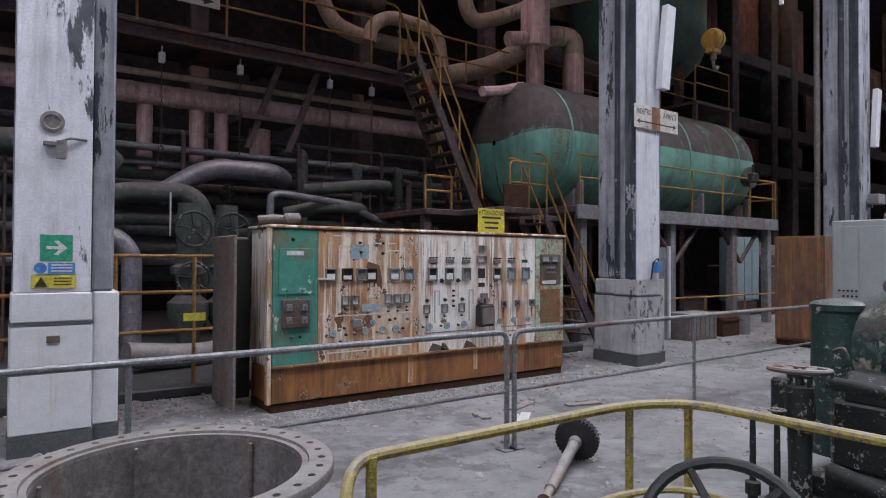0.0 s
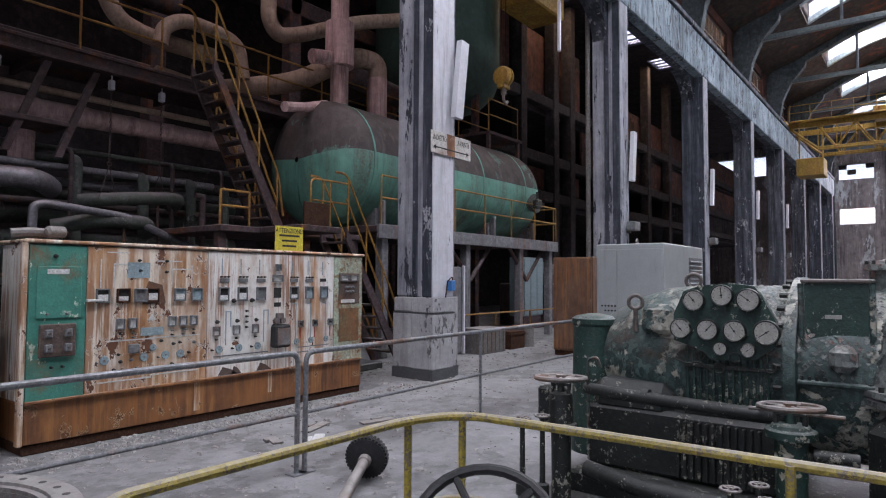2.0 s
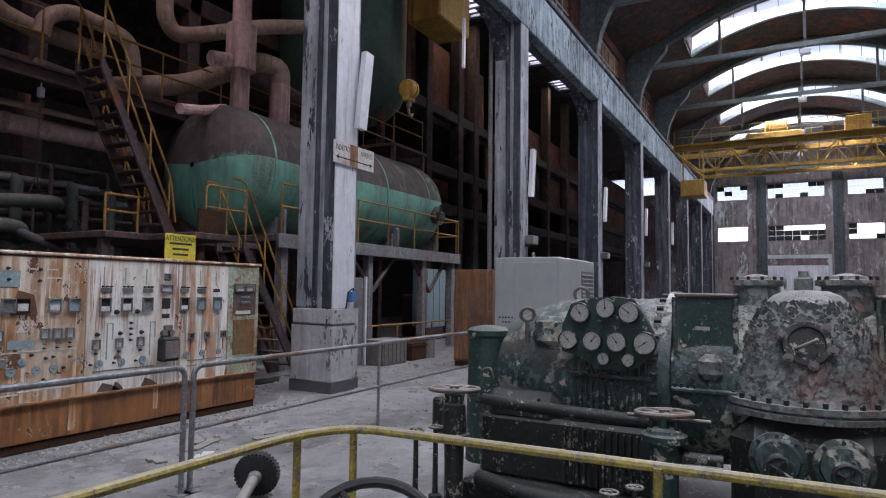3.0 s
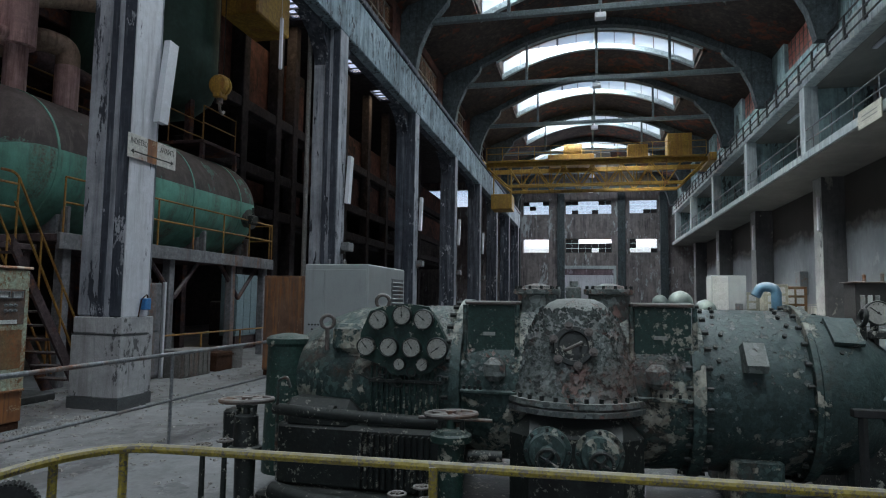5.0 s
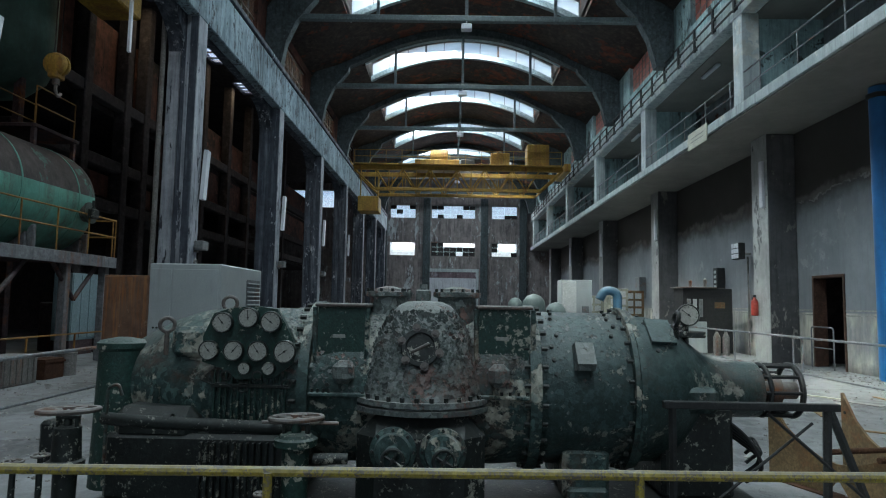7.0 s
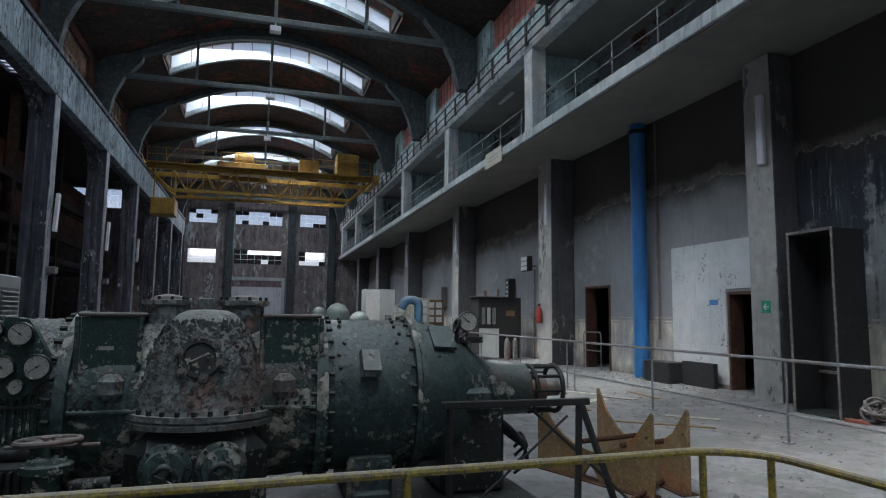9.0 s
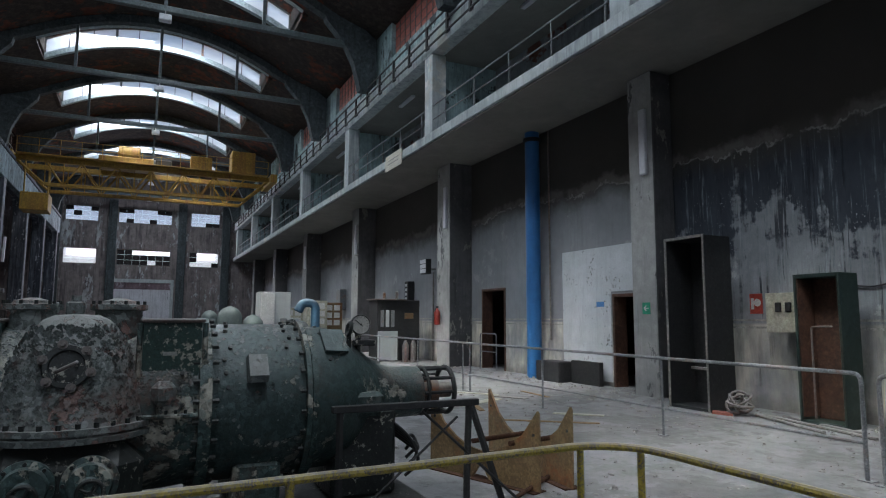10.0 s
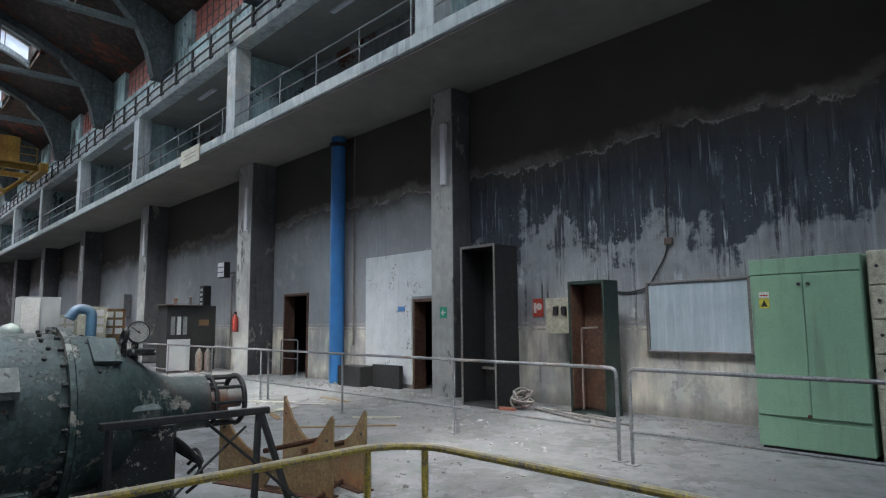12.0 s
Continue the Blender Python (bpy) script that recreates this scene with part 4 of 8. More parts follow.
for z0, z1 in ROWS_Z:
    for y0, y1 in WIN + ([(11.2, 16.9)] if z0 > 9 else []):
        if y0 > 9:
            z0, z1 = 10.7, 12.5
        wf = part("window_frame", M().box(0.1, 0.18, y0, y1, z0, z0 + 0.07).box(0.1, 0.18, y0, y1, z1 - 0.07, z1).box(0.1, 0.18, y0, y0 + 0.06, z0, z1).box(0.1, 0.18, y1 - 0.06, y1, z0, z1), window_steel, ew)
        nx, nz = max(2, round((y1 - y0) / 0.62)), 3
        for i in range(nx):
            for k in range(nz):
                a, b = y0 + (y1 - y0) * i / nx, y0 + (y1 - y0) * (i + 1) / nx
                c, d = z0 + (z1 - z0) * k / nz, z0 + (z1 - z0) * (k + 1) / nz
                boarded = y0 < 7 and PAT[z0 > 9, y0][nz - 1 - k][(nx - 1 - i) % len(PAT[z0 > 9, y0][0])] == "0"
                part("pane", M().box(0.13, 0.14, a + 0.008, b - 0.008, c + 0.01, d - 0.01), dark_wall if boarded else pane_mat, wf, "blanked pane" if boarded else "").visible_shadow = boarded
door = thing("door_1", "pale double loading door in the end wall", "door", (X_END - 0.06, -0.4, 0), kind="structure")
part("door_frame", M().rbox(-0.04, 0.04, -2.5, -2.25, 0, 4.9, 0.01).rbox(-0.04, 0.04, 2.25, 2.5, 0, 4.9, 0.01).rbox(-0.04, 0.04, -2.25, 2.25, 4.6, 4.9, 0.01), gallery_mat, door)
for s in (-1, 1):
    part("leaf", M().rbox(-0.02, 0.03, min(0, s * 2.24), max(-0.02, s * 2.24), 0.02, 4.0, 0.01), pale_paint, door)
part("fanlight", M().rbox(-0.01, 0.03, -2.24, 2.24, 4.02, 4.58, 0.01), pane_mat, door)

# machine aisle shell
ai = thing("wall_north", "back wall of the machine aisle, coloured near black for its gloom", "wall", (0, 0, 0), kind="structure")
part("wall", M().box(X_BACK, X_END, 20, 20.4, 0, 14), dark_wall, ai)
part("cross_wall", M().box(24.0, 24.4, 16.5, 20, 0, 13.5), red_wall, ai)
ar = thing("aisle_ceiling", "dark roof of the machine aisle with small skylights, the nearest one added", "ceiling", kind="structure")
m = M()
# the first opening is unseen, added to brighten the near pipes
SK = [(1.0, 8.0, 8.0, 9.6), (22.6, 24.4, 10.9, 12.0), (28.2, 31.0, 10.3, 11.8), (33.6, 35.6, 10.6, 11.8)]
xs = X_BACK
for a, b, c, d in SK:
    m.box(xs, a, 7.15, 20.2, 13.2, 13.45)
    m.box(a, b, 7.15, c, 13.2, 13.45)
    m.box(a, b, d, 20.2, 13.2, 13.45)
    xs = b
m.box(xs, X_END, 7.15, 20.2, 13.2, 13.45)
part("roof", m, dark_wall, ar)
for a, b, c, d in SK:
    part("skylight_pane", M().box(a, b, c, d, 13.3, 13.31), pane_mat, ar).visible_shadow = False
    for k in range(1, 4):
        part("skylight_bar", M().box(a + (b - a) * k / 4 - 0.03, a + (b - a) * k / 4 + 0.03, c, d, 13.22, 13.29), window_steel, ar)
# unseen wall and window, added behind the camera to close the hall
bw = thing("wall_west_unseen", "unseen concrete wall with a window, added to close the hall's near end", "wall", (X_BACK, 0, 0), kind="structure")
m = M()
m.box(-0.4, 0, -10.7, 20.2, 0, 4.0)
m.box(-0.4, 0, -10.7, -6.5, 4.0, 9.5)
m.box(-0.4, 0, 5.5, 20.2, 4.0, 9.5)
m.box(-0.4, 0, -10.7, 20.2, 9.5, 15.5)
part("wall", m, end_wall_mat, bw)
part("pane", M().box(-0.2, -0.19, -6.5, 5.5, 4.0, 9.5), pane_mat, bw).visible_shadow = False

for i, (a, b) in enumerate(LAN):
    opening_light("lantern_light", ((a + b) / 2, YC, 15.5), ((a + b) / 2 - 0.4, YC - 1.2, 0), 2.2, 9.4, 1250, (0.86, 0.93, 1.0))
# sunlight that the dusty panes of the lanterns scatter down to the south side
for k, (a, b) in enumerate(LAN[3:9]):
    beam = opening_light("lantern_sunlight", ((a + b) / 2, YC + 0.5, 15.45), ((a + b) / 2 + 3.4, -8.6, 0), 2.2, 7.5, 290 if k else 190, (1.0, 0.95, 0.88))
    beam.data.spread = radians(24)
# fill lamp in the added west opening
opening_light("unseen_west_fill_light", (X_BACK + 0.1, -0.5, 6.8), (4, -0.5, 1.5), 12, 5.4, 110, (0.90, 0.95, 1.0))
# the lamp nearest the camera is fill from the added skylight
for a, b, c, d in SK:
    opening_light("aisle_roof_light", ((a + b) / 2, (c + d) / 2, 13.15), ((a + b) / 2, (c + d) / 2, 0), b - a, d - c, 120 if a < 9 else 60, (1.0, 0.80, 0.78) if a < 9 else (1.0, 0.72, 0.45))
opening_light("east_window_light", (X_END - 0.1, -0.4, 9.0), (30, -0.4, 3), 12, 4.5, 800, (1.0, 0.93, 1.0))

# ---- more materials ----
turbine_green = paint("flaking_dark_green_paint", (0.050, 0.088, 0.083), (0.018, 0.042, 0.040), under=(0.46, 0.44, 0.37), peel=0.36, peel_scale=2.6, peel_fine=0.28, scale=5, rust=(0.13, 0.055, 0.035), rust_amount=0.36, dust=0.5, dust_colour=(0.18, 0.22, 0.215), rough=0.5, bump=1.0, grain=26, flake=0.42, flake_scale=26)
turbine_plain = paint("dull_dark_green_paint", (0.036, 0.066, 0.064), (0.016, 0.036, 0.035), under=(0.34, 0.33, 0.29), peel=0.10, peel_scale=3.5, peel_fine=0.35, scale=4, rust=(0.10, 0.05, 0.035), rust_amount=0.34, dust=0.45, dust_colour=(0.16, 0.20, 0.20), rough=0.45, bump=0.9, grain=26, flake=0.25, flake_scale=28)
valve_green = paint("chipped_bottle_green", (0.018, 0.060, 0.048), (0.010, 0.032, 0.027), under=(0.42, 0.40, 0.33), peel=0.17, peel_scale=3.5, scale=6, dust=0.45, dust_colour=(0.18, 0.20, 0.19), rough=0.5, bump=0.5)
turbine_dome = paint("flaking_dome_paint", (0.17, 0.19, 0.185), (0.095, 0.115, 0.11), under=(0.27, 0.17, 0.15), peel=0.24, peel_scale=4, peel_fine=0.35, scale=6, rust=(0.19, 0.085, 0.065), rust_amount=0.36, dust=0.55, dust_colour=(0.36, 0.36, 0.345), rough=0.7, bump=1.0, grain=24, flake=0.4, flake_scale=24)
turbine_dark = paint("oily_black_green", (0.014, 0.02, 0.019), (0.008, 0.010, 0.010), under=(0.34, 0.33, 0.28), peel=0.15, peel_scale=5, scale=6, dust=0.25, dust_colour=(0.12, 0.12, 0.115), rough=0.5, bump=0.4, grain=30)
dial_face = paint("dusty_dial", (0.40, 0.40, 0.37), (0.30, 0.30, 0.275), scale=30, rough=0.35, mottle=0.4)
# black for print, and for holes whose shade is painted
ink_and_gap = plain("ink_and_gap_black", (0.015, 0.015, 0.015), 0.6)
wheel_iron = paint("dusty_wheel_iron", (0.16, 0.13, 0.12), (0.09, 0.08, 0.075), scale=8, rust=RUST, rust_amount=0.35, dust=0.7, rough=0.6)
olive_paint = paint("khaki_primer", (0.19, 0.13, 0.06), (0.12, 0.08, 0.04), scale=5, rust=RUST, rust_amount=0.5, rough=0.7)
hose_black = paint("cable_black", (0.015, 0.015, 0.016), scale=10, rough=0.5)


def shifted(m, root):
    o = root.matrix_world.translation
    m.v = [(x - o.x, y - o.y, z - o.z) for x, y, z in m.v]
    return m


def wp(name, m, mat, parent, label="", smooth=35):
    """A part given in hall coordinates."""
    root = parent
    while root.parent is not None:
        root = root.parent
    return part(name, shifted(m, root), mat, parent, label, smooth)


def handwheel(parent, c, d, R, mat, r=None, spokes=5, name="handwheel"):
    r = r or R * 0.1
    c, d = Vector(c), Vector(d).normalized()
    u = d.orthogonal().normalized()
    w = d.cross(u)
    m = M().torus(c, d, R, r, 28, 8)
    m.cyl(c - d * r * 1.3, c + d * r * 1.3, R * 0.22, n=12)
    for k in range(spokes):
        a = 2 * math.pi * k / spokes + 0.3
        m.cyl(c, c + (u * math.cos(a) + w * math.sin(a)) * R, r * 0.7, n=6)
    return wp(name, m, mat, parent, "spoked iron handwheel")


def gauge(parent, c, r, d=(-1, 0, 0), angle=0.6):
    c, d = Vector(c), Vector(d).normalized()
    body = wp("gauge", M().lathe(c, d, [(0, r * 0.9), (0.02, r), (0.05, r), (0.058, r * 0.94), (0.05, r * 0.86)], 24), turbine_dark, parent, "round pressure gauge in a dark case")
    wp("dial", M().lathe(c + d * 0.0505, d, [(0, r * 0.86), (0.001, r * 0.85)], 24), dial_face, body, "dusty cream dial")
    w = d.cross(Vector((0, 0, 1)))
    up = Vector((0, 0, 1)) * math.cos(angle) + w * math.sin(angle)
    p = c + d * 0.0535
    m = M().cyl(p - up * r * 0.25, p + up * r * 0.7, r * 0.035, n=5).cyl(p - d * 0.001, p + d * 0.003, r * 0.1, n=8)
    for k in range(11):
        a = math.radians(-135 + 27 * k)
        v = Vector((0, 0, 1)) * math.cos(a) + w * math.sin(a)
        m.cyl(p + v * r * 0.66, p + v * r * 0.78, r * 0.025, n=4)
    wp("pointer", m, ink_and_gap, body)
    return body


vessel_mat = paint("dusty_grey_green_vessel", (0.17, 0.21, 0.20), (0.11, 0.14, 0.135), scale=2, rough=0.6, dust=0.4, dust_colour=(0.28, 0.30, 0.29), mottle=0.5)
duct_blue = paint("faded_blue_duct", (0.07, 0.17, 0.27), (0.05, 0.12, 0.19), scale=3, rough=0.6, dust=0.4, mottle=0.4)

# near-black pad colour that stands in for shade under the machines
pad_mat = paint("shade_black_pad", (0.045, 0.047, 0.047), (0.02, 0.021, 0.021), scale=1.2, rough=0.6, bump=0.3, dust=0.25, dust_colour=(0.13, 0.13, 0.13), under=(0.12, 0.12, 0.12), peel=0.15, peel_scale=1.0)
# ---- steam turbine ----
# pad added to darken the floor below the turbine
single("machine_pad", M().rbox(3.85, 6.9, -2.3, 2.45, -0.05, 0.012, 0.01), pad_mat, "concrete pad under the turbine, coloured near black for its shade", "pad", kind="structure")
AX, AZ = 5.72, 0.92
tb = thing("steam_turbine", "flaking dark green steam turbine crusted with dust and peeling paint", "turbine", (AX, -0.2, 0))
Y = (0, -1, 0)
wp("baseplate", M().rbox(4.85, 6.6, -2.45, 2.3, 0, 0.16, 0.02).rbox(5.05, 6.4, 0.9, 2.25, 0.162, 0.62, 0.03), turbine_dark, tb, "oily black bedplate")
wp("front_casing", M().lathe((AX, 2.42, AZ), Y, [(0, 0.20), (0.03, 0.28), (0.2, 0.38), (0.42, 0.49), (0.6, 0.55), (0.8, 0.575), (1.49, 0.58)], 40), turbine_green, tb)
fr = wp("casing_flange", M().lathe((AX, 0.93, AZ), Y, [(0, 0.58), (0.005, 0.64), (0.075, 0.64), (0.08, 0.58)], 40), turbine_green, tb)
wp("flange_bolt", M().bolts((AX, 0.94, AZ), (0, 1, 0), 0.61, 0.018, 0.045, 28), turbine_dark, fr)
wp("middle_casing", M().lathe((AX, 0.85, AZ), Y, [(0, 0.58), (0.2, 0.60), (1.37, 0.60), (1.57, 0.58)], 40), turbine_green, tb)
fr = wp("casing_flange", M().lathe((AX, -0.72, AZ), Y, [(0, 0.58), (0.005, 0.635), (0.085, 0.635), (0.09, 0.58)], 40), turbine_green, tb)
wp("flange_bolt", M().bolts((AX, -0.725, AZ), (0, 1, 0), 0.61, 0.018, 0.04, 28).bolts((AX, -0.812, AZ), Y, 0.61, 0.018, 0.04, 28), turbine_dark, fr)
wp("exhaust_casing", M().lathe((AX, -0.81, AZ), Y, [(0, 0.57), (0.1, 0.585), (0.55, 0.585), (0.66, 0.575)], 40), turbine_plain, tb)
fr = wp("casing_flange", M().lathe((AX, -1.46, AZ), Y, [(0, 0.575), (0.005, 0.63), (0.04, 0.63), (0.045, 0.60), (0.05, 0.615), (0.09, 0.615), (0.095, 0.57)], 40), turbine_green, tb)
wp("flange_bolt", M().bolts((AX, -1.458, AZ), (0, 1, 0), 0.605, 0.016, 0.035, 26), turbine_dark, fr)
wp("rear_casing", M().lathe((AX, -1.555, AZ), Y, [(0, 0.57), (0.18, 0.555), (0.3, 0.52), (0.42, 0.42), (0.55, 0.31), (0.66, 0.25), (0.72, 0.235)], 40), turbine_plain, tb)
wp("bearing_barrel", M().lathe((AX, -2.27, AZ), Y, [(0, 0.235), (0.05, 0.22), (0.3, 0.215), (0.31, 0.19)], 32), turbine_plain, tb)
cg = wp("coupling_guard", M().torus((AX, -2.62, AZ), Y, 0.20, 0.018, 28, 8).torus((AX, -2.86, AZ), Y, 0.20, 0.022, 28, 8), black_steel, tb, "open ring guard round the shaft coupling")
for k in range(10):
    a = 2 * math.pi * k / 10
    m = M().cyl((AX + 0.2 * math.cos(a), -2.58, AZ + 0.2 * math.sin(a)), (AX + 0.2 * math.cos(a), -2.86, AZ + 0.2 * math.sin(a)), 0.016, n=6)
    wp("guard_bar", m, black_steel, cg)
wp("shaft", M().cyl((AX, -2.57, AZ), (AX, -2.9, AZ), 0.07, n=16).lathe((AX, -2.68, AZ), Y, [(0, 0.13), (0.07, 0.13)], 20), wheel_iron, tb)
wp("joint_flange", M().rbox(AX - 0.635, AX + 0.635, -0.72, 0.85, AZ - 0.03, AZ + 0.0, 0.008), turbine_green, tb)
m = M()
for k in range(8):
    y = 0.82 - k * 0.04 if k < 4 else -0.52 - (k - 4) * 0.06
    m.cyl((AX - 0.618, y, AZ), (AX - 0.618, y, AZ + 0.025), 0.011, n=6)
wp("joint_bolt", m, turbine_dark, tb)
# studs on the shells
rs = random.Random(3)
m = M()
for y in (-0.92, -1.36, -1.66, 0.72, -0.6):
    for k in range(9):
        a = math.radians(95 + 10 * k)
        r = 0.585 if y < -0.7 else 0.60
        r = 0.55 if y < -1.6 else r
        p = Vector((AX + r * math.cos(a), y + rs.uniform(-0.03, 0.03), AZ + r * math.sin(a)))
        q = Vector((math.cos(a), 0, math.sin(a)))
        if rs.random() < 0.75:
            m.cyl(p - q * 0.01, p + q * 0.022, 0.015, n=7)
wp("stud", m, turbine_dark, tb)
# flakes of paint that stand off the shells
m = M()
for k in range(3800):
    y = rs.uniform(-1.5, 2.0)
    a = math.radians(rs.triangular(82, 205, 120))
    r = 0.60 if -0.7 < y < 0.85 else 0.585 if y > -1.5 else 0.0
    if y > 1.5 or not r or (y < -0.7 and rs.random() < 0.8):
        continue
    if y > 0.93:
        r = 0.58 - max(0, (y - 1.4)) * 0.25
    s = rs.triangular(0.005, 0.026, 0.010)
    c = Vector((AX + r * math.cos(a), y, AZ + r * math.sin(a)))
    q, t = Vector((math.cos(a), 0, math.sin(a))), Vector((-math.sin(a), 0, math.cos(a)))
    u = Vector((0, 1, 0))
    f, g2 = rs.uniform(0.4, 1.2), rs.uniform(0.002, 0.011)
    m.add([c - u * s, c - t * s * f + q * g2, c + u * s * 0.8 + q * g2 * 0.6, c + t * s * f + q * 0.002], [(0, 1, 2, 3)])
tagged(wp("paint_flake", m, turbine_dome, tb, "curled grey paint flakes", smooth=0), kind="stuff")

# steam chest in front, with its cone
sc = wp("steam_chest", M().rbox(4.875, 5.65, -0.40, 0.48, 0, 0.80, 0.14), turbine_dark, tb)
fl = wp("chest_flange", M().lathe((5.32, 0.04, 0.80), (0, 0, 1), [(0, 0.46), (0.005, 0.50), (0.04, 0.505), (0.045, 0.48), (0.055, 0.48), (0.06, 0.505), (0.095, 0.50), (0.1, 0.45)], 44), turbine_dome, tb)
wp("flange_bolt", M().bolts((5.32, 0.04, 0.897), (0, 0, 1), 0.475, 0.016, 0.03, 30), turbine_dark, fl)
wp("chest_cone", M().lathe((5.32, 0.04, 0.89), (0, 0, 1), [(0, 0.475), (0.03, 0.462), (0.2, 0.42), (0.37, 0.37), (0.5, 0.305), (0.59, 0.25), (0.65, 0.195), (0.68, 0.13), (0.69, 0.01)], 44), turbine_dome, tb, "domed cone with curled grey and red flakes of paint")
m = M()
for k in range(1700):
    a, h = math.radians(rs.uniform(95, 265)), rs.uniform(0.03, 0.62)
    r = 0.465 - 0.095 * h / 0.37 if h < 0.37 else 0.37 - (h - 0.37) * 0.52
    s = rs.triangular(0.006, 0.030, 0.012)
    c = Vector((5.32 + r * math.cos(a), 0.04 + r * math.sin(a), 0.89 + h))
    q, t, u = Vector((math.cos(a), math.sin(a), 0.2)), Vector((-math.sin(a), math.cos(a), 0)), Vector((0, 0, 1))
    f, g2 = rs.uniform(0.5, 1.2), rs.uniform(0.002, 0.016)
    m.add([c - u * s + q * 0.003, c - t * s * f + q * g2, c + u * s * 0.8 + q * g2 * 0.6, c + t * s * f + q * 0.004], [(0, 1, 2, 3)])
tagged(wp("cone_flake", m, turbine_dome, tb, "curled paint flakes on the cone", smooth=0), kind="stuff")
hd = Vector((-0.97, 0.0, 0.24))
hc = Vector((4.945, 0.05, 1.255))
hatch = wp("inspection_hatch", M().lathe(hc, hd, [(-0.03, 0.135), (0.03, 0.135), (0.036, 0.128), (0.036, 0.10), (0.012, 0.095), (0.012, 0.03)], 28), turbine_dark, tb, "round hatch with six lugs and a bar handle")
m = M()
for k in range(6):
    a = math.pi / 3 * k + 0.5
    u = hd.orthogonal().normalized()
    w = hd.cross(u)
    p = hc + (u * math.cos(a) + w * math.sin(a)) * 0.135
    m.cyl(p, p + hd * 0.04, 0.03, n=8).cyl(p + hd * 0.04, p + hd * 0.06, 0.016, n=6)
m.tube([hc + Vector((-0.03, 0.05, -0.02)), hc + Vector((-0.085, 0.05, -0.02)), hc + Vector((-0.085, -0.05, 0.03)), hc + Vector((-0.03, -0.05, 0.03))], 0.012, 8, 0.02)
wp("lug", m, wheel_iron, hatch)
for y, x in ((0.34, 5.62), (-0.20, 5.5)):
    st = wp("top_branch", M().lathe((x, y, 1.40), (0, 0, 1), [(0, 0.155), (0.2, 0.15), (0.21, 0.185), (0.245, 0.185), (0.25, 0.12), (0.27, 0.11), (0.29, 0.03)], 28), turbine_dome, tb)
    wp("branch_bolt", M().bolts((x, y, 1.645), (0, 0, 1), 0.165, 0.012, 0.025, 12), turbine_dark, st)
wp("lifting_stub", M().rbox(5.28, 5.38, 0.0, 0.11, 1.57, 1.66, 0.01).cyl((5.33, 0.055, 1.66), (5.33, 0.055, 1.70), 0.03, n=10).torus((5.33, 0.16, 1.62), (0, 1, 0), 0.03, 0.009, 14, 6), turbine_dome, tb)
for y0, y1 in ((0.47, 0.81), (-0.73, -0.36)):
    c = (y0 + y1) / 2
    h = (y1 - y0) / 2
    out = [(y0, 1.52), (y0, 1.22)] + [(c - h + 0.1 - 0.1 * math.cos(a), 1.22 - 0.1 * math.sin(a)) for a in (0.5, 1.0, 1.57)] + [(c + h - 0.1 + 0.1 * math.sin(a), 1.22 - 0.1 * math.cos(a)) for a in (0.0, 0.57, 1.07)] + [(y1, 1.22), (y1, 1.52)]
    bx = wp("valve_box", M().slab([(5.19, y, z) for y, z in out], (0.5, 0, 0)), valve_green, tb, "square green valve box with a rounded rim")
    wp("box_lid", M().rbox(5.16, 5.74, y0 - 0.02, y1 + 0.02, 1.522, 1.55, 0.008), wheel_iron, bx)
    rim = [(5.185, y + (y - c) * 0.12, z - (0.03 if z < 1.3 else 0)) for y, z in out]
    wp("rim", M().tube(rim, 0.018, 8), turbine_green, bx)
    wp("name_plate", M().box(5.183, 5.188, c - 0.03, c + 0.06, 1.30, 1.325), dial_face, bx)
for y, z in ((0.60, 1.06), (-0.50, 1.05)):
    wp("boss_cover", M().rbox(5.04, 5.22, y - 0.075, y + 0.075, z - 0.075, z + 0.085, 0.04), turbine_dome, tb)
# two round valves on the chest
for y in (0.215, -0.115):
    vb = wp("round_valve", M().lathe((4.86, y, 0.585), (-1, 0, 0), [(0, 0.155), (0.03, 0.155), (0.04, 0.125), (0.08, 0.115), (0.085, 0.05), (0.15, 0.03)], 30), turbine_green, tb, "round green valve cover with a small handwheel")
    wp("cover_bolt", M().bolts((4.83, y, 0.585), (-1, 0, 0), 0.138, 0.012, 0.02, 8), turbine_dark, vb)
    handwheel(vb, (4.70, y - 0.01, 0.555), (-1, 0, 0.1), 0.07, turbine_dark, 0.012, 4, "valve_wheel")
# pedestals
wp("pedestal", M().rbox(5.28, 6.15, -1.32, -0.98, 0.162, 0.52, 0.03).rbox(5.22, 6.2, -1.30, -1.0, 0.16, 0.26, 0.02), turbine_green, tb)
wp("pedestal", M().rbox(5.35, 6.1, -2.25, -1.72, 0.162, 0.84, 0.03), turbine_dark, tb)
# fittings on the exhaust and rear casing
wp("side_lug", M().slab([(5.14, -1.04, 1.30), (5.02, -1.04, 1.16), (5.05, -1.04, 1.11), (5.16, -1.04, 1.10), (5.3, -1.04, 1.25)], (0, -0.13, 0)), turbine_dome, tb, "dusty lifting lug")
a0 = math.radians(128)
pc = Vector((AX + 0.56 * math.cos(a0), -1.72, AZ + 0.56 * math.sin(a0)))
pn = Vector((math.cos(a0), 0, math.sin(a0)))
pt = Vector((-math.sin(a0), 0, math.cos(a0)))
pl = [pc + Vector((0, 1, 0)) * u + pt * v for u, v in ((-0.09, -0.13), (0.09, -0.14), (0.09, 0.12), (-0.09, 0.13))]
wp("cover_plate", M().slab(pl, pn * 0.03), turbine_plain, tb)
wp("side_bracket", M().rbox(5.22, 5.5, -2.1, -1.85, 0.80, 0.98, 0.03), turbine_plain, tb)
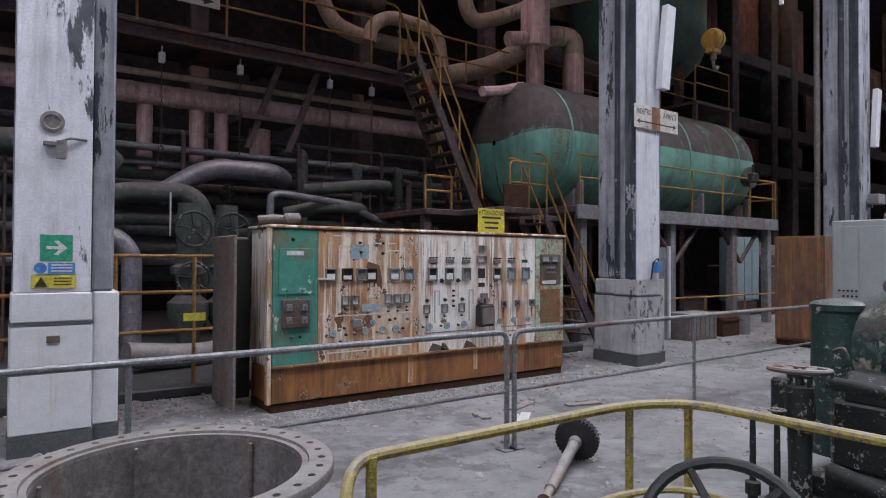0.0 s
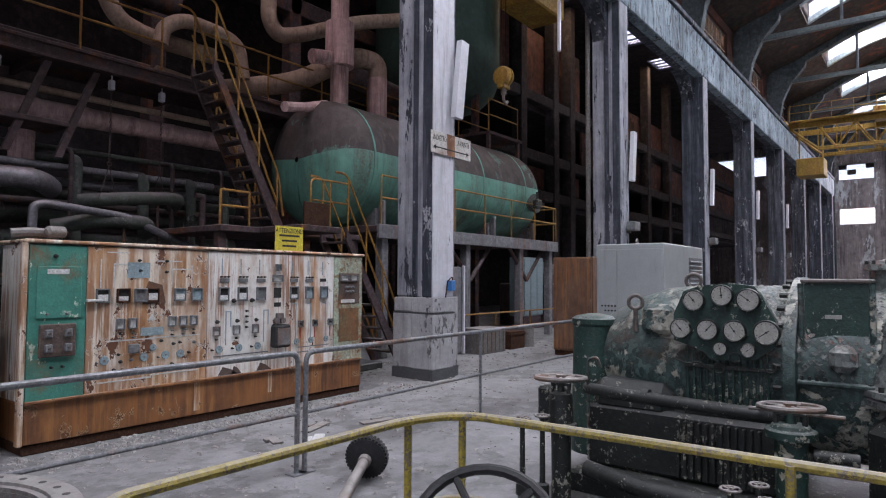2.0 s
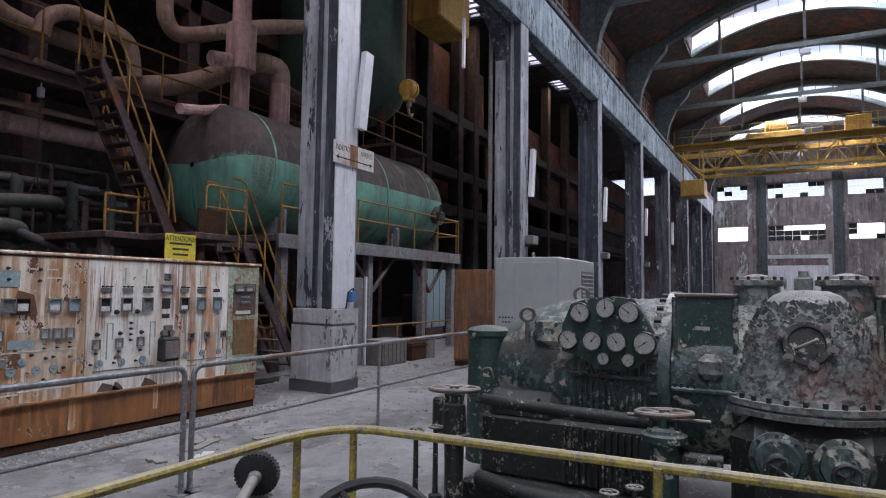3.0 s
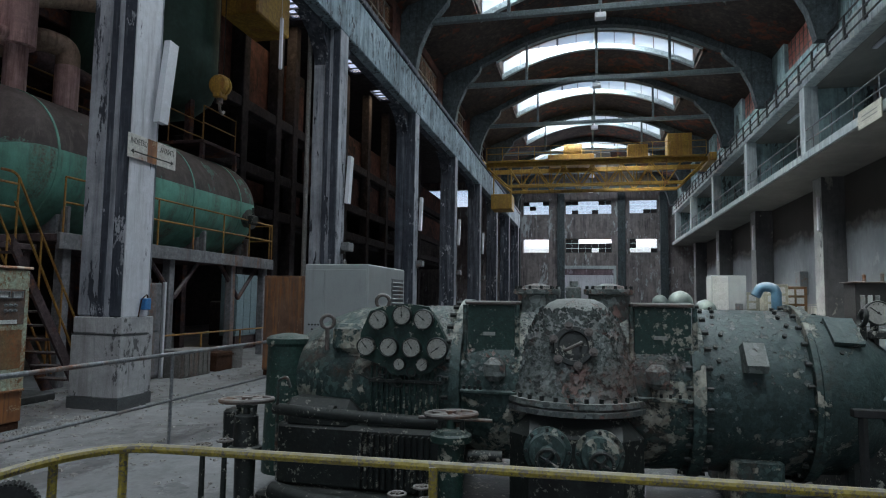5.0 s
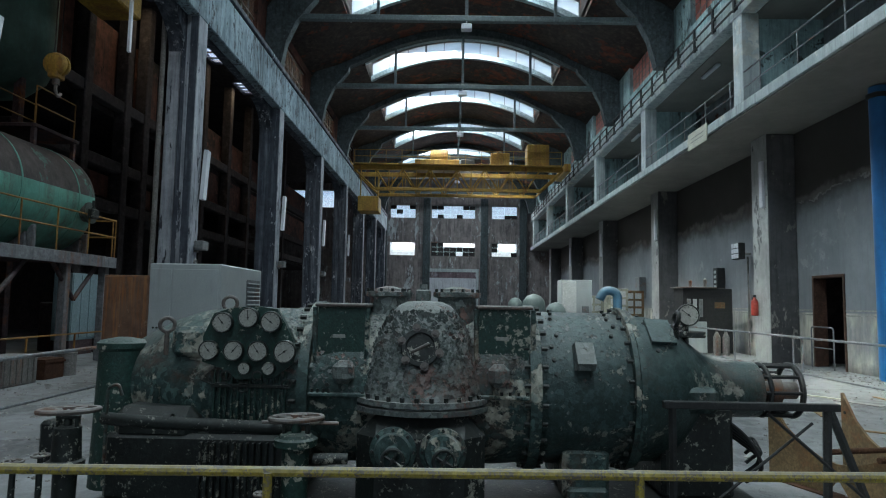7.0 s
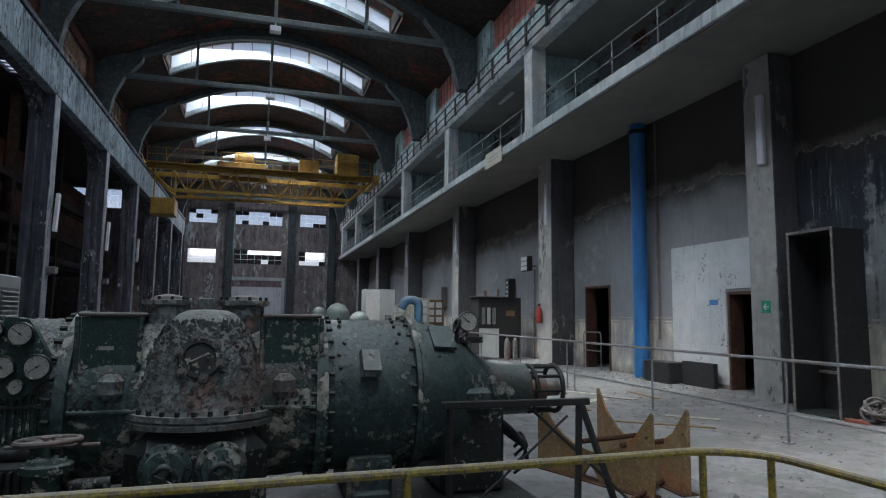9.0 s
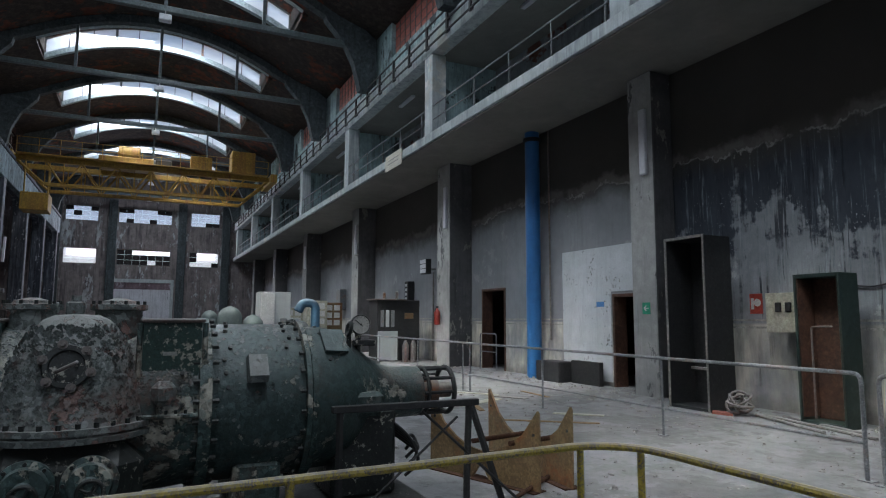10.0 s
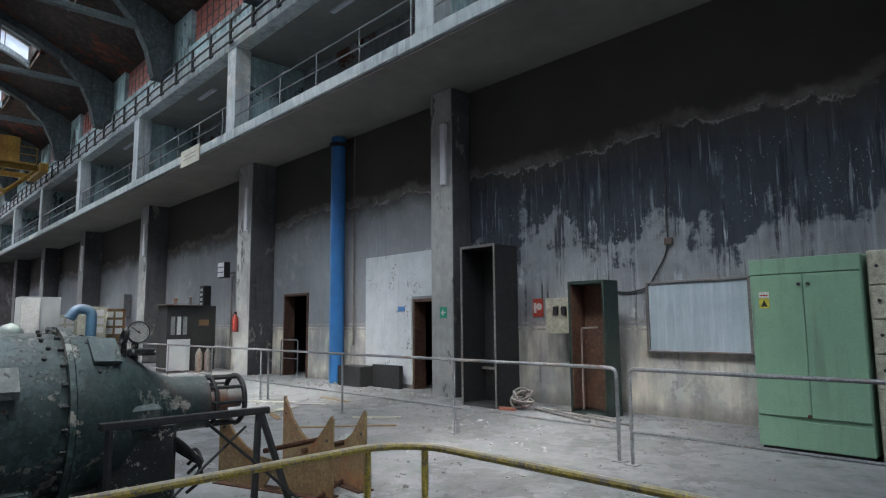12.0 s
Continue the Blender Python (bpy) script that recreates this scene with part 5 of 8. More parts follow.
wp("lifting_eye", M().torus((5.42, -1.86, 1.47), (0, 1, 0.2), 0.055, 0.016, 18, 8).cyl((5.42, -1.86, 1.28), (5.42, -1.86, 1.42), 0.02, n=8), turbine_dark, tb)
gauge(tb, (5.50, -1.97, 1.50), 0.085, (-1, 0.05, 0.1), 0.9)
wp("gauge_stand", M().cyl((5.53, -1.97, 1.2), (5.53, -1.97, 1.43), 0.025, n=10).rbox(5.45, 5.65, -2.1, -1.9, 1.33, 1.38, 0.008), turbine_dark, tb)
wp("lifting_eye", M().torus((5.24, 1.93, 1.37), (1, 0.4, 0), 0.05, 0.015, 18, 8).cyl((5.24, 1.93, 1.15), (5.24, 1.93, 1.32), 0.018, n=8), wheel_iron, tb)
wp("lifting_eye", M().torus((5.75, 1.65, 1.53), (1, 0.2, 0), 0.055, 0.015, 18, 8), wheel_iron, tb)
wp("side_cover", M().rbox(5.14, 5.34, 1.62, 1.86, 1.14, 1.36, 0.04), turbine_green, tb)
cn = wp("oil_filter", M().lathe((5.46, 2.36, 0.16), (0, 0, 1), [(0, 0.19), (0.4, 0.18), (1.0, 0.165), (1.02, 0.18), (1.06, 0.18), (1.08, 0.15), (1.10, 0.05)], 28), valve_green, tb, "green oil filter canister with a lid")
wp("filter_bolt", M().bolts((5.46, 2.36, 1.215), (0, 0, 1), 0.15, 0.012, 0.02, 8), turbine_dark, cn)
wp("side_housing", M().rbox(5.06, 5.6, 1.62, 2.22, 0.55, 0.80, 0.07), turbine_dark, tb)

# gauge board
gp = wp("gauge_board", M().slab([(5.08, y, z) for y, z in ((1.60, 1.30), (1.53, 1.46), (1.42, 1.50), (1.24, 1.52), (1.08, 1.50), (1.02, 1.40), (0.96, 1.28), (0.96, 1.12), (1.08, 1.02), (1.34, 1.00), (1.46, 1.08), (1.60, 1.12))], (0.06, 0, 0)), valve_green, tb, "dark plate that carries the gauges")
for y, z, r, an in ((1.45, 1.40, 0.072, 0.7), (1.27, 1.437, 0.072, 0.1), (1.11, 1.41, 0.075, 0.9), (1.54, 1.205, 0.07, 0.7), (1.365, 1.205, 0.072, -0.7), (1.195, 1.205, 0.072, 0.6), (1.005, 1.205, 0.08, 2.2), (1.285, 1.085, 0.045, 0.3), (1.115, 1.085, 0.045, -0.9)):
    gauge(gp, (5.075, y, z), r, (-1, 0, 0.02), an)
for k in range(13):
    y = 1.52 - 0.042 * k
    wp("impulse_tube", M().cyl((5.12, y, 0.40), (5.12, y, 1.06), 0.009, n=6), valve_green, tb)
for k in range(12):
    y = 1.56 - 0.046 * k
    wp("cooling_fin", M().rbox(5.0, 5.05, y - 0.009, y + 0.009, 0.20, 0.58, 0.003), turbine_dark, tb)
for z in (0.94, 0.62):
    wp("tube_clamp", M().rbox(5.10, 5.13, 0.98, 1.54, z, z + 0.025, 0.004), turbine_dark, tb)
m = M()
for y, z in ((1.42, 1.03), (1.20, 1.03), (1.30, 0.95), (0.99, 0.98)):
    m.torus((5.06, y, z), (1, 0.2, 0), 0.032, 0.006, 16, 6)
m.tube([(5.06, 1.6, 1.0), (5.03, 1.5, 0.97), (5.05, 1.42, 0.99), (5.08, 1.36, 0.92)], 0.006, 6, 0.03)
wp("siphon_loop", m, turbine_dark, tb)
wp("oil_pipe", M().tube([(4.95, 2.2, 0.74), (4.86, 1.9, 0.74), (4.82, 0.86, 0.72)], 0.043, 14, 0.1).cyl((4.87, 1.75, 0.74), (4.87, 1.7, 0.74), 0.055, n=14), turbine_dark, tb)
wp("drain_pipe", M().tube([(4.75, 2.1, 0.22), (4.62, 1.7, 0.2), (4.6, 0.9, 0.2), (4.75, 0.3, 0.2)], 0.06, 12, 0.15).tube([(4.55, 2.0, 0.08), (4.45, 1.4, 0.07), (4.45, 0.3, 0.07)], 0.035, 10, 0.1), turbine_dark, tb)
wp("vent_hook", M().tube([(4.92, 2.17, 0.3), (4.92, 2.17, 0.95), (4.92, 2.10, 0.98), (4.92, 2.07, 0.9)], 0.012, 8, 0.03), turbine_green, tb)
m = M()
for k in range(5):
    z0 = 0.82 - 0.02 * k
    m.tube([(5.4 + 0.04 * k, -2.1, z0), (5.35, -2.35 - 0.03 * k, 0.62 - 0.04 * k), (5.3 + 0.05 * k, -2.45, 0.4 + 0.05 * k), (5.42, -2.36, 0.28 + 0.07 * k)], 0.014, 6, 0.1)
wp("loose_cable", m, hose_black, tb, "torn black cables hanging down")


def valve(name, x, y, z, R, base_r, mat, tall, label):
    v = thing(name, label, "valve", (x, y, 0), group="valves before the turbine")
    wp("body", M().lathe((x, y, 0.0), (0, 0, 1), [(0, base_r * 1.45), (0.04, base_r * 1.45), (0.045, base_r * 0.8), (0.22, base_r * 0.75), (z - tall, base_r * 0.8), (z - tall + 0.01, base_r * 1.25), (z - tall + 0.05, base_r * 1.25), (z - tall + 0.06, base_r), (z - 0.1, base_r * 0.9), (z - 0.09, base_r * 0.3), (z - 0.03, base_r * 0.25)], 22), mat, v)
    wp("yoke", M().rbox(x - 0.02, x + 0.02, y - base_r * 0.8, y - base_r * 0.55, z - 0.16, z - 0.03, 0.006).rbox(x - 0.02, x + 0.02, y + base_r * 0.55, y + base_r * 0.8, z - 0.16, z - 0.03, 0.006).rbox(x - 0.025, x + 0.025, y - base_r * 0.8, y + base_r * 0.8, z - 0.05, z - 0.025, 0.006), turbine_dark, v)
    handwheel(v, (x, y, z), (0.05, 0.03, 1), R, wheel_iron, 0.016)
    return v


v1 = valve("stop_valve", 4.47, 2.16, 0.875, 0.165, 0.085, turbine_dark, 0.35, "black flaking stop valve with a flat handwheel")
wp("side_flange", M().rbox(4.5, 4.62, 2.18, 2.36, 0.55, 0.80, 0.02), turbine_dark, v1)
v2 = valve("drain_valve", 4.72, 0.83, 0.81, 0.165, 0.11, valve_green, 0.18, "green drain valve with a dusty handwheel")
wp("lever", M().cyl((4.72, 1.05, 0.78), (4.72, 0.56, 0.78), 0.012, n=8), wheel_iron, v2)
wp("side_branch", M().cyl((4.74, 0.72, 0.55), (4.76, 0.50, 0.55), 0.035, n=12).cyl((4.74, 0.74, 0.47), (4.76, 0.52, 0.47), 0.03, n=12), turbine_dark, v2)
for x, y, z, R in ((4.25, 2.33, 0.62, 0.05), (4.32, 2.22, 0.64, 0.045), (4.25, 1.05, 0.42, 0.05), (4.35, 0.93, 0.44, 0.045), (4.28, 0.88, 0.39, 0.042), (4.3, -0.35, 0.42, 0.05)):
    sv = thing("small_valve", "small upright valve with a red-brown wheel", "valve", (x, y, 0), group="small valves before the turbine")
    wp("stem", M().lathe((x, y, 0), (0, 0, 1), [(0, 0.03), (0.12, 0.03), (0.13, 0.045), (0.2, 0.045), (0.21, 0.02), (z - 0.01, 0.016)], 12), turbine_dark, sv)
    handwheel(sv, (x, y, z), (0, 0, 1), R, wheel_iron, 0.008, 4)

bw2 = thing("large_handwheel", "large black handwheel on a floor stand", "handwheel", (2.55, 1.5, 0))
wp("stand", M().lathe((2.55, 1.5, 0), (0, 0, 1), [(0, 0.12), (0.03, 0.12), (0.04, 0.05), (0.5, 0.04)], 16), turbine_dark, bw2)
handwheel(bw2, (2.55, 1.5, 0.6), (-0.55, -0.3, 0.7), 0.27, black_steel, 0.022)

# ---- rails round the turbine ----
yr = thing("yellow_railing", "low yellow tube railing with worn and grimy paint", "railing", (3.3, 0, 0))
ZY = 0.83
wp("top_rail", M().tube([(1.75, 2.02, 0.47), (1.53, 2.05, 0.50), (1.45, 2.17, 0.66), (1.52, 2.27, ZY), (3.0, 2.27, ZY), (3.3, 2.13, ZY), (3.32, 1.7, ZY), (3.43, -1.4, ZY), (3.5, -2.7, ZY), (3.3, -2.95, ZY), (1.2, -3.0, ZY - 0.01), (0.4, -3.0, ZY - 0.01)], 0.022, 10, 0.18), yellow_rail, yr)
wp("mid_rail", M().tube([(1.6, 2.25, 0.40), (3.0, 2.25, 0.42), (3.28, 2.12, 0.42), (3.42, -1.4, 0.42), (3.49, -2.7, 0.42)], 0.018, 8, 0.15), yellow_rail, yr)
for x, y in ((1.6, 2.26), (3.02, 2.27), (3.29, 2.13), (3.34, 0.62), (3.41, -0.98), (3.5, -2.66), (3.3, -2.93), (1.5, -3.0)):
    wp("post", M().cyl((x, y, 0), (x, y, ZY), 0.02, n=10).cyl((x, y, 0), (x, y, 0.012), 0.05, n=12), yellow_rail, yr)


def guard(name, label, x0, x1, y, posts, h=1.03, mid=0.36, ends=(True, True), y1=None):
    """A tube guard rail whose ends bend down into posts."""
    y1 = y if y1 is None else y1
    g = thing(name, label, "railing", ((x0 + x1) / 2, (y + y1) / 2, 0))
    yy = lambda x: y + (y1 - y) * (x - x0) / (x1 - x0)
    pts = ([(x0, y, 0.0)] if ends[0] else []) + [(x0, y, h), (x1, y1, h)] + ([(x1, y1, 0.0)] if ends[1] else [])
    wp("top_rail", M().tube(pts, 0.022, 10, 0.09), bare_steel, g)
    wp("mid_rail", M().cyl((x0, y, mid), (x1, y1, mid), 0.016, n=8), bare_steel, g)
    for x in posts:
        wp("post", M().cyl((x, yy(x), 0), (x, yy(x), h), 0.018, n=8).rbox(x - 0.06, x + 0.06, yy(x) - 0.05, yy(x) + 0.05, 0, 0.012, 0.003), bare_steel, g)
    for k, x in enumerate((x0, x1)):
        if ends[k]:
            wp("foot", M().rbox(x - 0.07, x + 0.07, yy(x) - 0.06, yy(x) + 0.06, 0, 0.012, 0.003), bare_steel, g)
    return g


guard("guard_rail", "grey tube guard rail before the panel", -1.6, 3.88, 4.15, (1.12, -0.6), ends=(False, True), h=0.945, mid=0.47)
guard("guard_rail", "grey tube guard rail leading to the cabinets", 3.96, 9.4, 4.15, (6.5, 9.35), ends=(True, False), y1=4.22, h=0.945, mid=0.47)
guard("guard_rail", "grey tube guard rail along the south aisle", 4.40, 12.98, -6.78, (7.06, 9.9, 12.95), ends=(True, False))
guard("guard_rail", "grey tube guard rail going on along the aisle", 12.72, 24.5, -6.84, (12.74, 15.6, 18.5, 21.4, 24.4), ends=(False, False))
guard("guard_rail", "grey tube guard rail before the green cabinets", -2.0, 4.2, -6.72, (1.4, -1.4), ends=(False, True))

# ---- big flanged pipe mouth ----
pm = thing("pipe_mouth", "wide grey pipe mouth with a bolted flange", "pipe", (1.14, 3.13, 0))
PR = 0.66
part("pipe_wall", M().lathe((0, 0, 0), (0, 0, 1), [(0.0, PR * 0.84), (0.62, PR * 0.84), (0.62, PR * 0.79), (0.3, PR * 0.775), (0.02, PR * 0.76)], 72, closed=False), pipe_grey, pm)
fl = part("flange", M().lathe((0, 0, 0.605), (0, 0, 1), [(0, PR * 0.82), (0, PR), (0.04, PR), (0.045, PR * 0.995), (0.045, PR * 0.84), (0.032, PR * 0.835), (0.032, PR * 0.795), (0.0, PR * 0.79)], 80, closed=False), pipe_grey, pm)
# bolt holes are flat black discs that paint their depth
m = M()
for k in range(32):
    a = 2 * math.pi * k / 32
    m.lathe((PR * 0.92 * math.cos(a), PR * 0.92 * math.sin(a), 0.6502), (0, 0, 1), [(0, 0.0165), (0.0008, 0.016)], 12)
part("bolt_hole", m, ink_and_gap, fl, "bolt holes drawn as black discs")
for k in range(5):
    a = 0.6 + k * 1.1
    part("seam", M().rbox(PR * 0.765 * math.cos(a) - 0.009, PR * 0.765 * math.cos(a) + 0.009, PR * 0.765 * math.sin(a) - 0.009, PR * 0.765 * math.sin(a) + 0.009, 0.05, 0.61, 0.004), pipe_grey, pm)
# black disc paints the dark at the bottom of the pipe
part("depth_black_disc", M().lathe((0, 0, 0.012), (0, 0, 1), [(0, PR * 0.75), (0.01, PR * 0.75)], 40), ink_and_gap, pm)

# ---- gear on its shaft, lying on the floor ----
gs2 = thing("gear_shaft", "dark gear wheel on a short steel shaft lying on the floor", "gear", (4.1, 3.6, 0))
d0 = Vector((-0.64, -0.36, -0.14)).normalized()
c0 = Vector((4.12, 3.62, 0.175))
wp("gear", M().lathe(c0 - d0 * 0.05, d0, [(0, 0.06), (0.01, 0.15), (0.08, 0.15), (0.09, 0.10), (0.1, 0.06)], 32), black_steel, gs2, "toothed gear")
for k in range(34):
    gu = d0.orthogonal().normalized()
    gw = d0.cross(gu)
    gc = c0 - d0 * 0.035 + (gu * math.cos(k * math.pi / 17) + gw * math.sin(k * math.pi / 17)) * 0.155
    wp("gear_tooth", M().cyl(gc, gc + d0 * 0.06, 0.012, n=6), black_steel, gs2)
wp("shaft", M().lathe(c0, d0, [(0, 0.05), (0.1, 0.05), (0.11, 0.04), (0.75, 0.04), (0.76, 0.03), (0.85, 0.03), (0.86, 0.045), (0.89, 0.045)], 18), wheel_iron, gs2)

# ---- control panel ----
cp = thing("control_panel", "long rusting control panel with peeling white and green paint", "control panel", (2.73, 6.32, 0))
PX, PH = 4.05, 1.83
part("plinth", M().rbox(0.0, PX, 0.03, 0.6, 0, 0.09, 0.01), rust_dark, cp)
part("kick_panel", M().rbox(0.0, PX, 0.012, 0.6, 0.092, 0.44, 0.008), panel_rust, cp, "rust-brown kick panel")
part("cabinet_body", M().rbox(0.0, PX, 0.06, 0.62, 0.442, PH, 0.01), panel_white, cp)
part("top_cap", M().rbox(-0.03, PX + 0.03, -0.02, 0.66, PH + 0.002, PH + 0.035, 0.01), panel_cream, cp, "pale rusting top plate")
part("end_post", M().rbox(-0.05, -0.003, -0.006, 0.06, 0.09, PH, 0.008), panel_cream, cp)
EDGE = [0.0, 0.48, 1.71, 3.53, 4.05]
mats = [panel_green, panel_cream, panel_white, panel_green2]
faces = []
for k in range(4):
    faces.append(part("face_panel", M().rbox(EDGE[k] + 0.003, EDGE[k + 1] - 0.003, 0.0, 0.055, 0.455, PH - 0.01, 0.006), mats[k], cp, ("peeling green panel", "rust-streaked cream panel", "peeling white panel", "mottled green panel")[k]))
part("lower_lip", M().rbox(0.0, PX, -0.02, 0.03, 0.437, 0.466, 0.006), panel_rust, cp)
for x, w, z in ((1.62, 0.07, 0.14), (2.55, 0.06, 0.20)):
    part("paint_run", M().box(x - w / 2, x + w / 2, 0.009, 0.0135, z, 0.43), panel_cream, cp, "pale run of paint")
# open side door
part("side_door", M().rbox(-0.36, -0.33, 0.05, 0.75, 0.06, PH - 0.08, 0.008).rbox(-0.33, 0.0, 0.72, 0.75, 0.06, PH - 0.08, 0.008), pipe_grey, cp, "bent grey steel side door standing open")
# black sheet paints the dark inside the open side
part("side_gap_black", M().rbox(-0.32, -0.005, 0.63, 0.70, 0.06, PH - 0.1, 0.005), ink_and_gap, cp)


def window(x, z, w, h, face, frame=meter_grey, inside=None, shutter=0.0):
    """An instrument set into the panel: a frame round a recess, its dark depth often painted black, with a pale scale
    or shutter in it.
    """
    b = part("meter_frame", M().rbox(x - w / 2, x - w / 2 + 0.012, -0.028, 0.002, z - h / 2, z + h / 2, 0.004).rbox(x + w / 2 - 0.012, x + w / 2, -0.028, 0.002, z - h / 2, z + h / 2, 0.004)
             .rbox(x - w / 2 + 0.012, x + w / 2 - 0.012, -0.028, 0.002, z + h / 2 - 0.014, z + h / 2, 0.004).rbox(x - w / 2 + 0.012, x + w / 2 - 0.012, -0.028, 0.002, z - h / 2, z - h / 2 + 0.014, 0.004), frame, face)
    part("meter_face", M().box(x - w / 2 + 0.012, x + w / 2 - 0.012, -0.008, 0.002, z - h / 2 + 0.014, z + h / 2 - 0.014), inside or ink_and_gap, b)
    if shutter:
        part("scale_plate", M().rbox(x - w / 2 + 0.016, x + w / 2 - 0.016, -0.02, -0.009, z - h / 2 + 0.018, z - h / 2 + 0.018 + h * shutter, 0.002), frame_white, b)
    return b


def knob(x, z, face, r=0.02, mat=None):
    return part("knob", M().lathe((x, 0.001, z), (0, -1, 0), [(0, r), (0.012, r), (0.018, r * 0.7), (0.04, r * 0.55), (0.042, r * 0.3)], 12), mat or ink_and_gap, face)


def disc(x, z, face, r=0.042):
    d = part("round_dial", M().lathe((x, 0.001, z), (0, -1, 0), [(0, r), (0.010, r), (0.013, r * 0.9), (0.009, r * 0.85)], 20), plate_blue, face)
    part("pin", M().cyl((x, -0.016, z), (x, 0, z), r * 0.2, n=8), meter_grey, d)


def line(x0, z0, x1, z1, face, mat=None):
    t = 0.006
    part("mimic_line", M().box(min(x0, x1) - t, max(x0, x1) + t, -0.004, 0.001, min(z0, z1) - t, max(z0, z1) + t), mat or plate_blue, face)


rp = random.Random(21)
# instruments on the green panel
G, C, W, K = faces
part("inset_plate", M().rbox(0.06, 0.43, -0.014, 0.002, 1.17, 1.63, 0.005), panel_green, G)
part("paper_strip", M().rbox(0.14, 0.32, -0.018, -0.013, 1.56, 1.605, 0.002), frame_white, G)
for x in (0.13, 0.22, 0.30):
    line(x, 1.22, x, 1.50, G, panel_green2)
for x in (0.15, 0.31):
    knob(x, 1.21, G, 0.016, meter_grey)
part("relay_box", M().rbox(0.09, 0.39, -0.03, 0.002, 0.83, 1.12, 0.008), relay_brown, G, "rusted relay plate with four terminals")
for x, z in ((0.16, 1.04), (0.32, 1.04), (0.16, 0.91), (0.32, 0.91)):
    b = part("terminal", M().rbox(x - 0.03, x + 0.03, -0.055, -0.028, z - 0.035, z + 0.035, 0.006), meter_grey, G)
    part("stud_head", M().cyl((x, -0.075, z), (x, -0.05, z), 0.012, n=8), wheel_iron, b)
for x in (0.20, 0.29):
    knob(x, 0.74, G, 0.014)
knob(0.21, 1.72, G, 0.02)
# cream panel
for x, fr, ins, sh in ((0.62, meter_grey, ink_and_gap, 0.45), (0.81, rust_dark, ink_and_gap, 0.3), (0.98, meter_grey, meter_grey, 0.0), (1.10, rust_dark, ink_and_gap, 0.5), (1.39, meter_grey, plate_blue, 0.4), (1.58, meter_grey, plate_blue, 0.0)):
    window(x, 1.36, 0.125, 0.135, C, fr, ins, sh)
part("fallen_plate", M().rbox(0.47, 0.60, -0.05, 0.001, 1.31, 1.33, 0.003), frame_white, C)
part("scorched_patch", M().slab([(x, -0.001, z) for x, z in ((1.02, 1.40), (1.06, 1.50), (1.20, 1.46), (1.24, 1.28), (1.0, 1.27))], (0, -0.002, 0)), relay_brown, C, "patch of bare brown steel")
for x in (0.79, 0.91, 1.31, 1.43, 1.55):
    window(x, 1.09, 0.085, 0.105, C, meter_grey, frame_white)
    for z in (0.995, 0.955):
        knob(x, z, C, 0.010, rp.choice((ink_and_gap, meter_grey)))
part("faded_plate", M().box(0.85, 1.07, -0.004, 0.001, 1.53, 1.68), plate_blue, C)
part("faded_plate", M().box(0.99, 1.22, -0.004, 0.001, 0.96, 1.04), plate_blue, C)
for x, z in ((0.96, 1.70), (0.97, 1.60), (1.24, 1.70), (1.24, 1.59)):
    knob(x, z, C, 0.015)
for x0, x1, z in ((1.15, 1.40, 1.70), (0.66, 0.86, 1.77), (0.68, 1.12, 0.93), (1.08, 1.62, 0.935), (0.60, 1.10, 0.55), (1.10, 1.60, 0.57), (0.60, 1.60, 0.60)):
    line(x0, z, x1, z, C, frame_white)
part("lever_box", M().rbox(0.87, 0.97, -0.04, 0.002, 0.80, 0.89, 0.008), meter_grey, C)
for x in (0.65, 1.03, 1.25, 1.41):
    disc(x, 0.755, C)
disc(1.12, 0.84, C, 0.034)
for x, z in ((0.58, 0.74), (0.78, 0.80), (0.80, 0.73), (0.90, 0.74), (1.17, 0.74), (1.33, 0.86), (1.50, 0.76), (1.56, 0.86), (1.40, 0.87), (0.74, 0.66), (0.95, 0.66), (1.32, 0.66), (1.20, 0.90), (1.46, 1.00)):
    knob(x, z, C, rp.uniform(0.010, 0.018), rp.choice((ink_and_gap, ink_and_gap, meter_grey)))
part("triangle_mark", M().slab([(1.06, -0.001, 1.11), (1.14, -0.001, 1.11), (1.10, -0.001, 1.18)], (0, -0.003, 0)), frame_white, C)
for x0, z0, x1, z1 in ((0.60, 1.44, 0.60, 1.70), (0.72, 1.44, 0.72, 1.66), (1.30, 1.44, 1.30, 1.62), (1.52, 1.44, 1.52, 1.66), (0.72, 1.66, 0.84, 1.66), (1.30, 1.62, 1.52, 1.62)):
    line(x0, z0, x1, z1, C, frame_white)
# white panel
for x, ins, sh in ((1.90, ink_and_gap, 0.3), (2.14, ink_and_gap, 0.45), (2.39, meter_grey, 0.0), (2.87, ink_and_gap, 0.25), (3.11, plate_blue, 0.0), (3.35, plate_blue, 0.0)):
    window(x, 1.355, 0.125, 0.155, W, meter_grey, ins, sh)
# cut-outs are flat black plates, the dark behind them painted
part("open_slot", M().box(2.575, 2.685, -0.003, 0.002, 1.30, 1.42), ink_and_gap, W, "empty cut-out drawn as a black plate")
part("open_slot", M().box(2.58, 2.68, -0.003, 0.002, 1.195, 1.245), ink_and_gap, W)
part("open_slot", M().box(3.29, 3.39, -0.003, 0.002, 1.49, 1.53), ink_and_gap, W)
for x in (1.91, 2.15, 2.39, 2.87, 3.11):
    part("name_plate", M().rbox(x - 0.06, x + 0.06, -0.012, 0.001, 1.485, 1.53, 0.003), meter_grey, W)
    for d in (-0.045, 0, 0.045):
        knob(x + d, 1.545, W, 0.010)
window(2.63, 1.66, 0.08, 0.08, W, meter_grey, plate_blue)
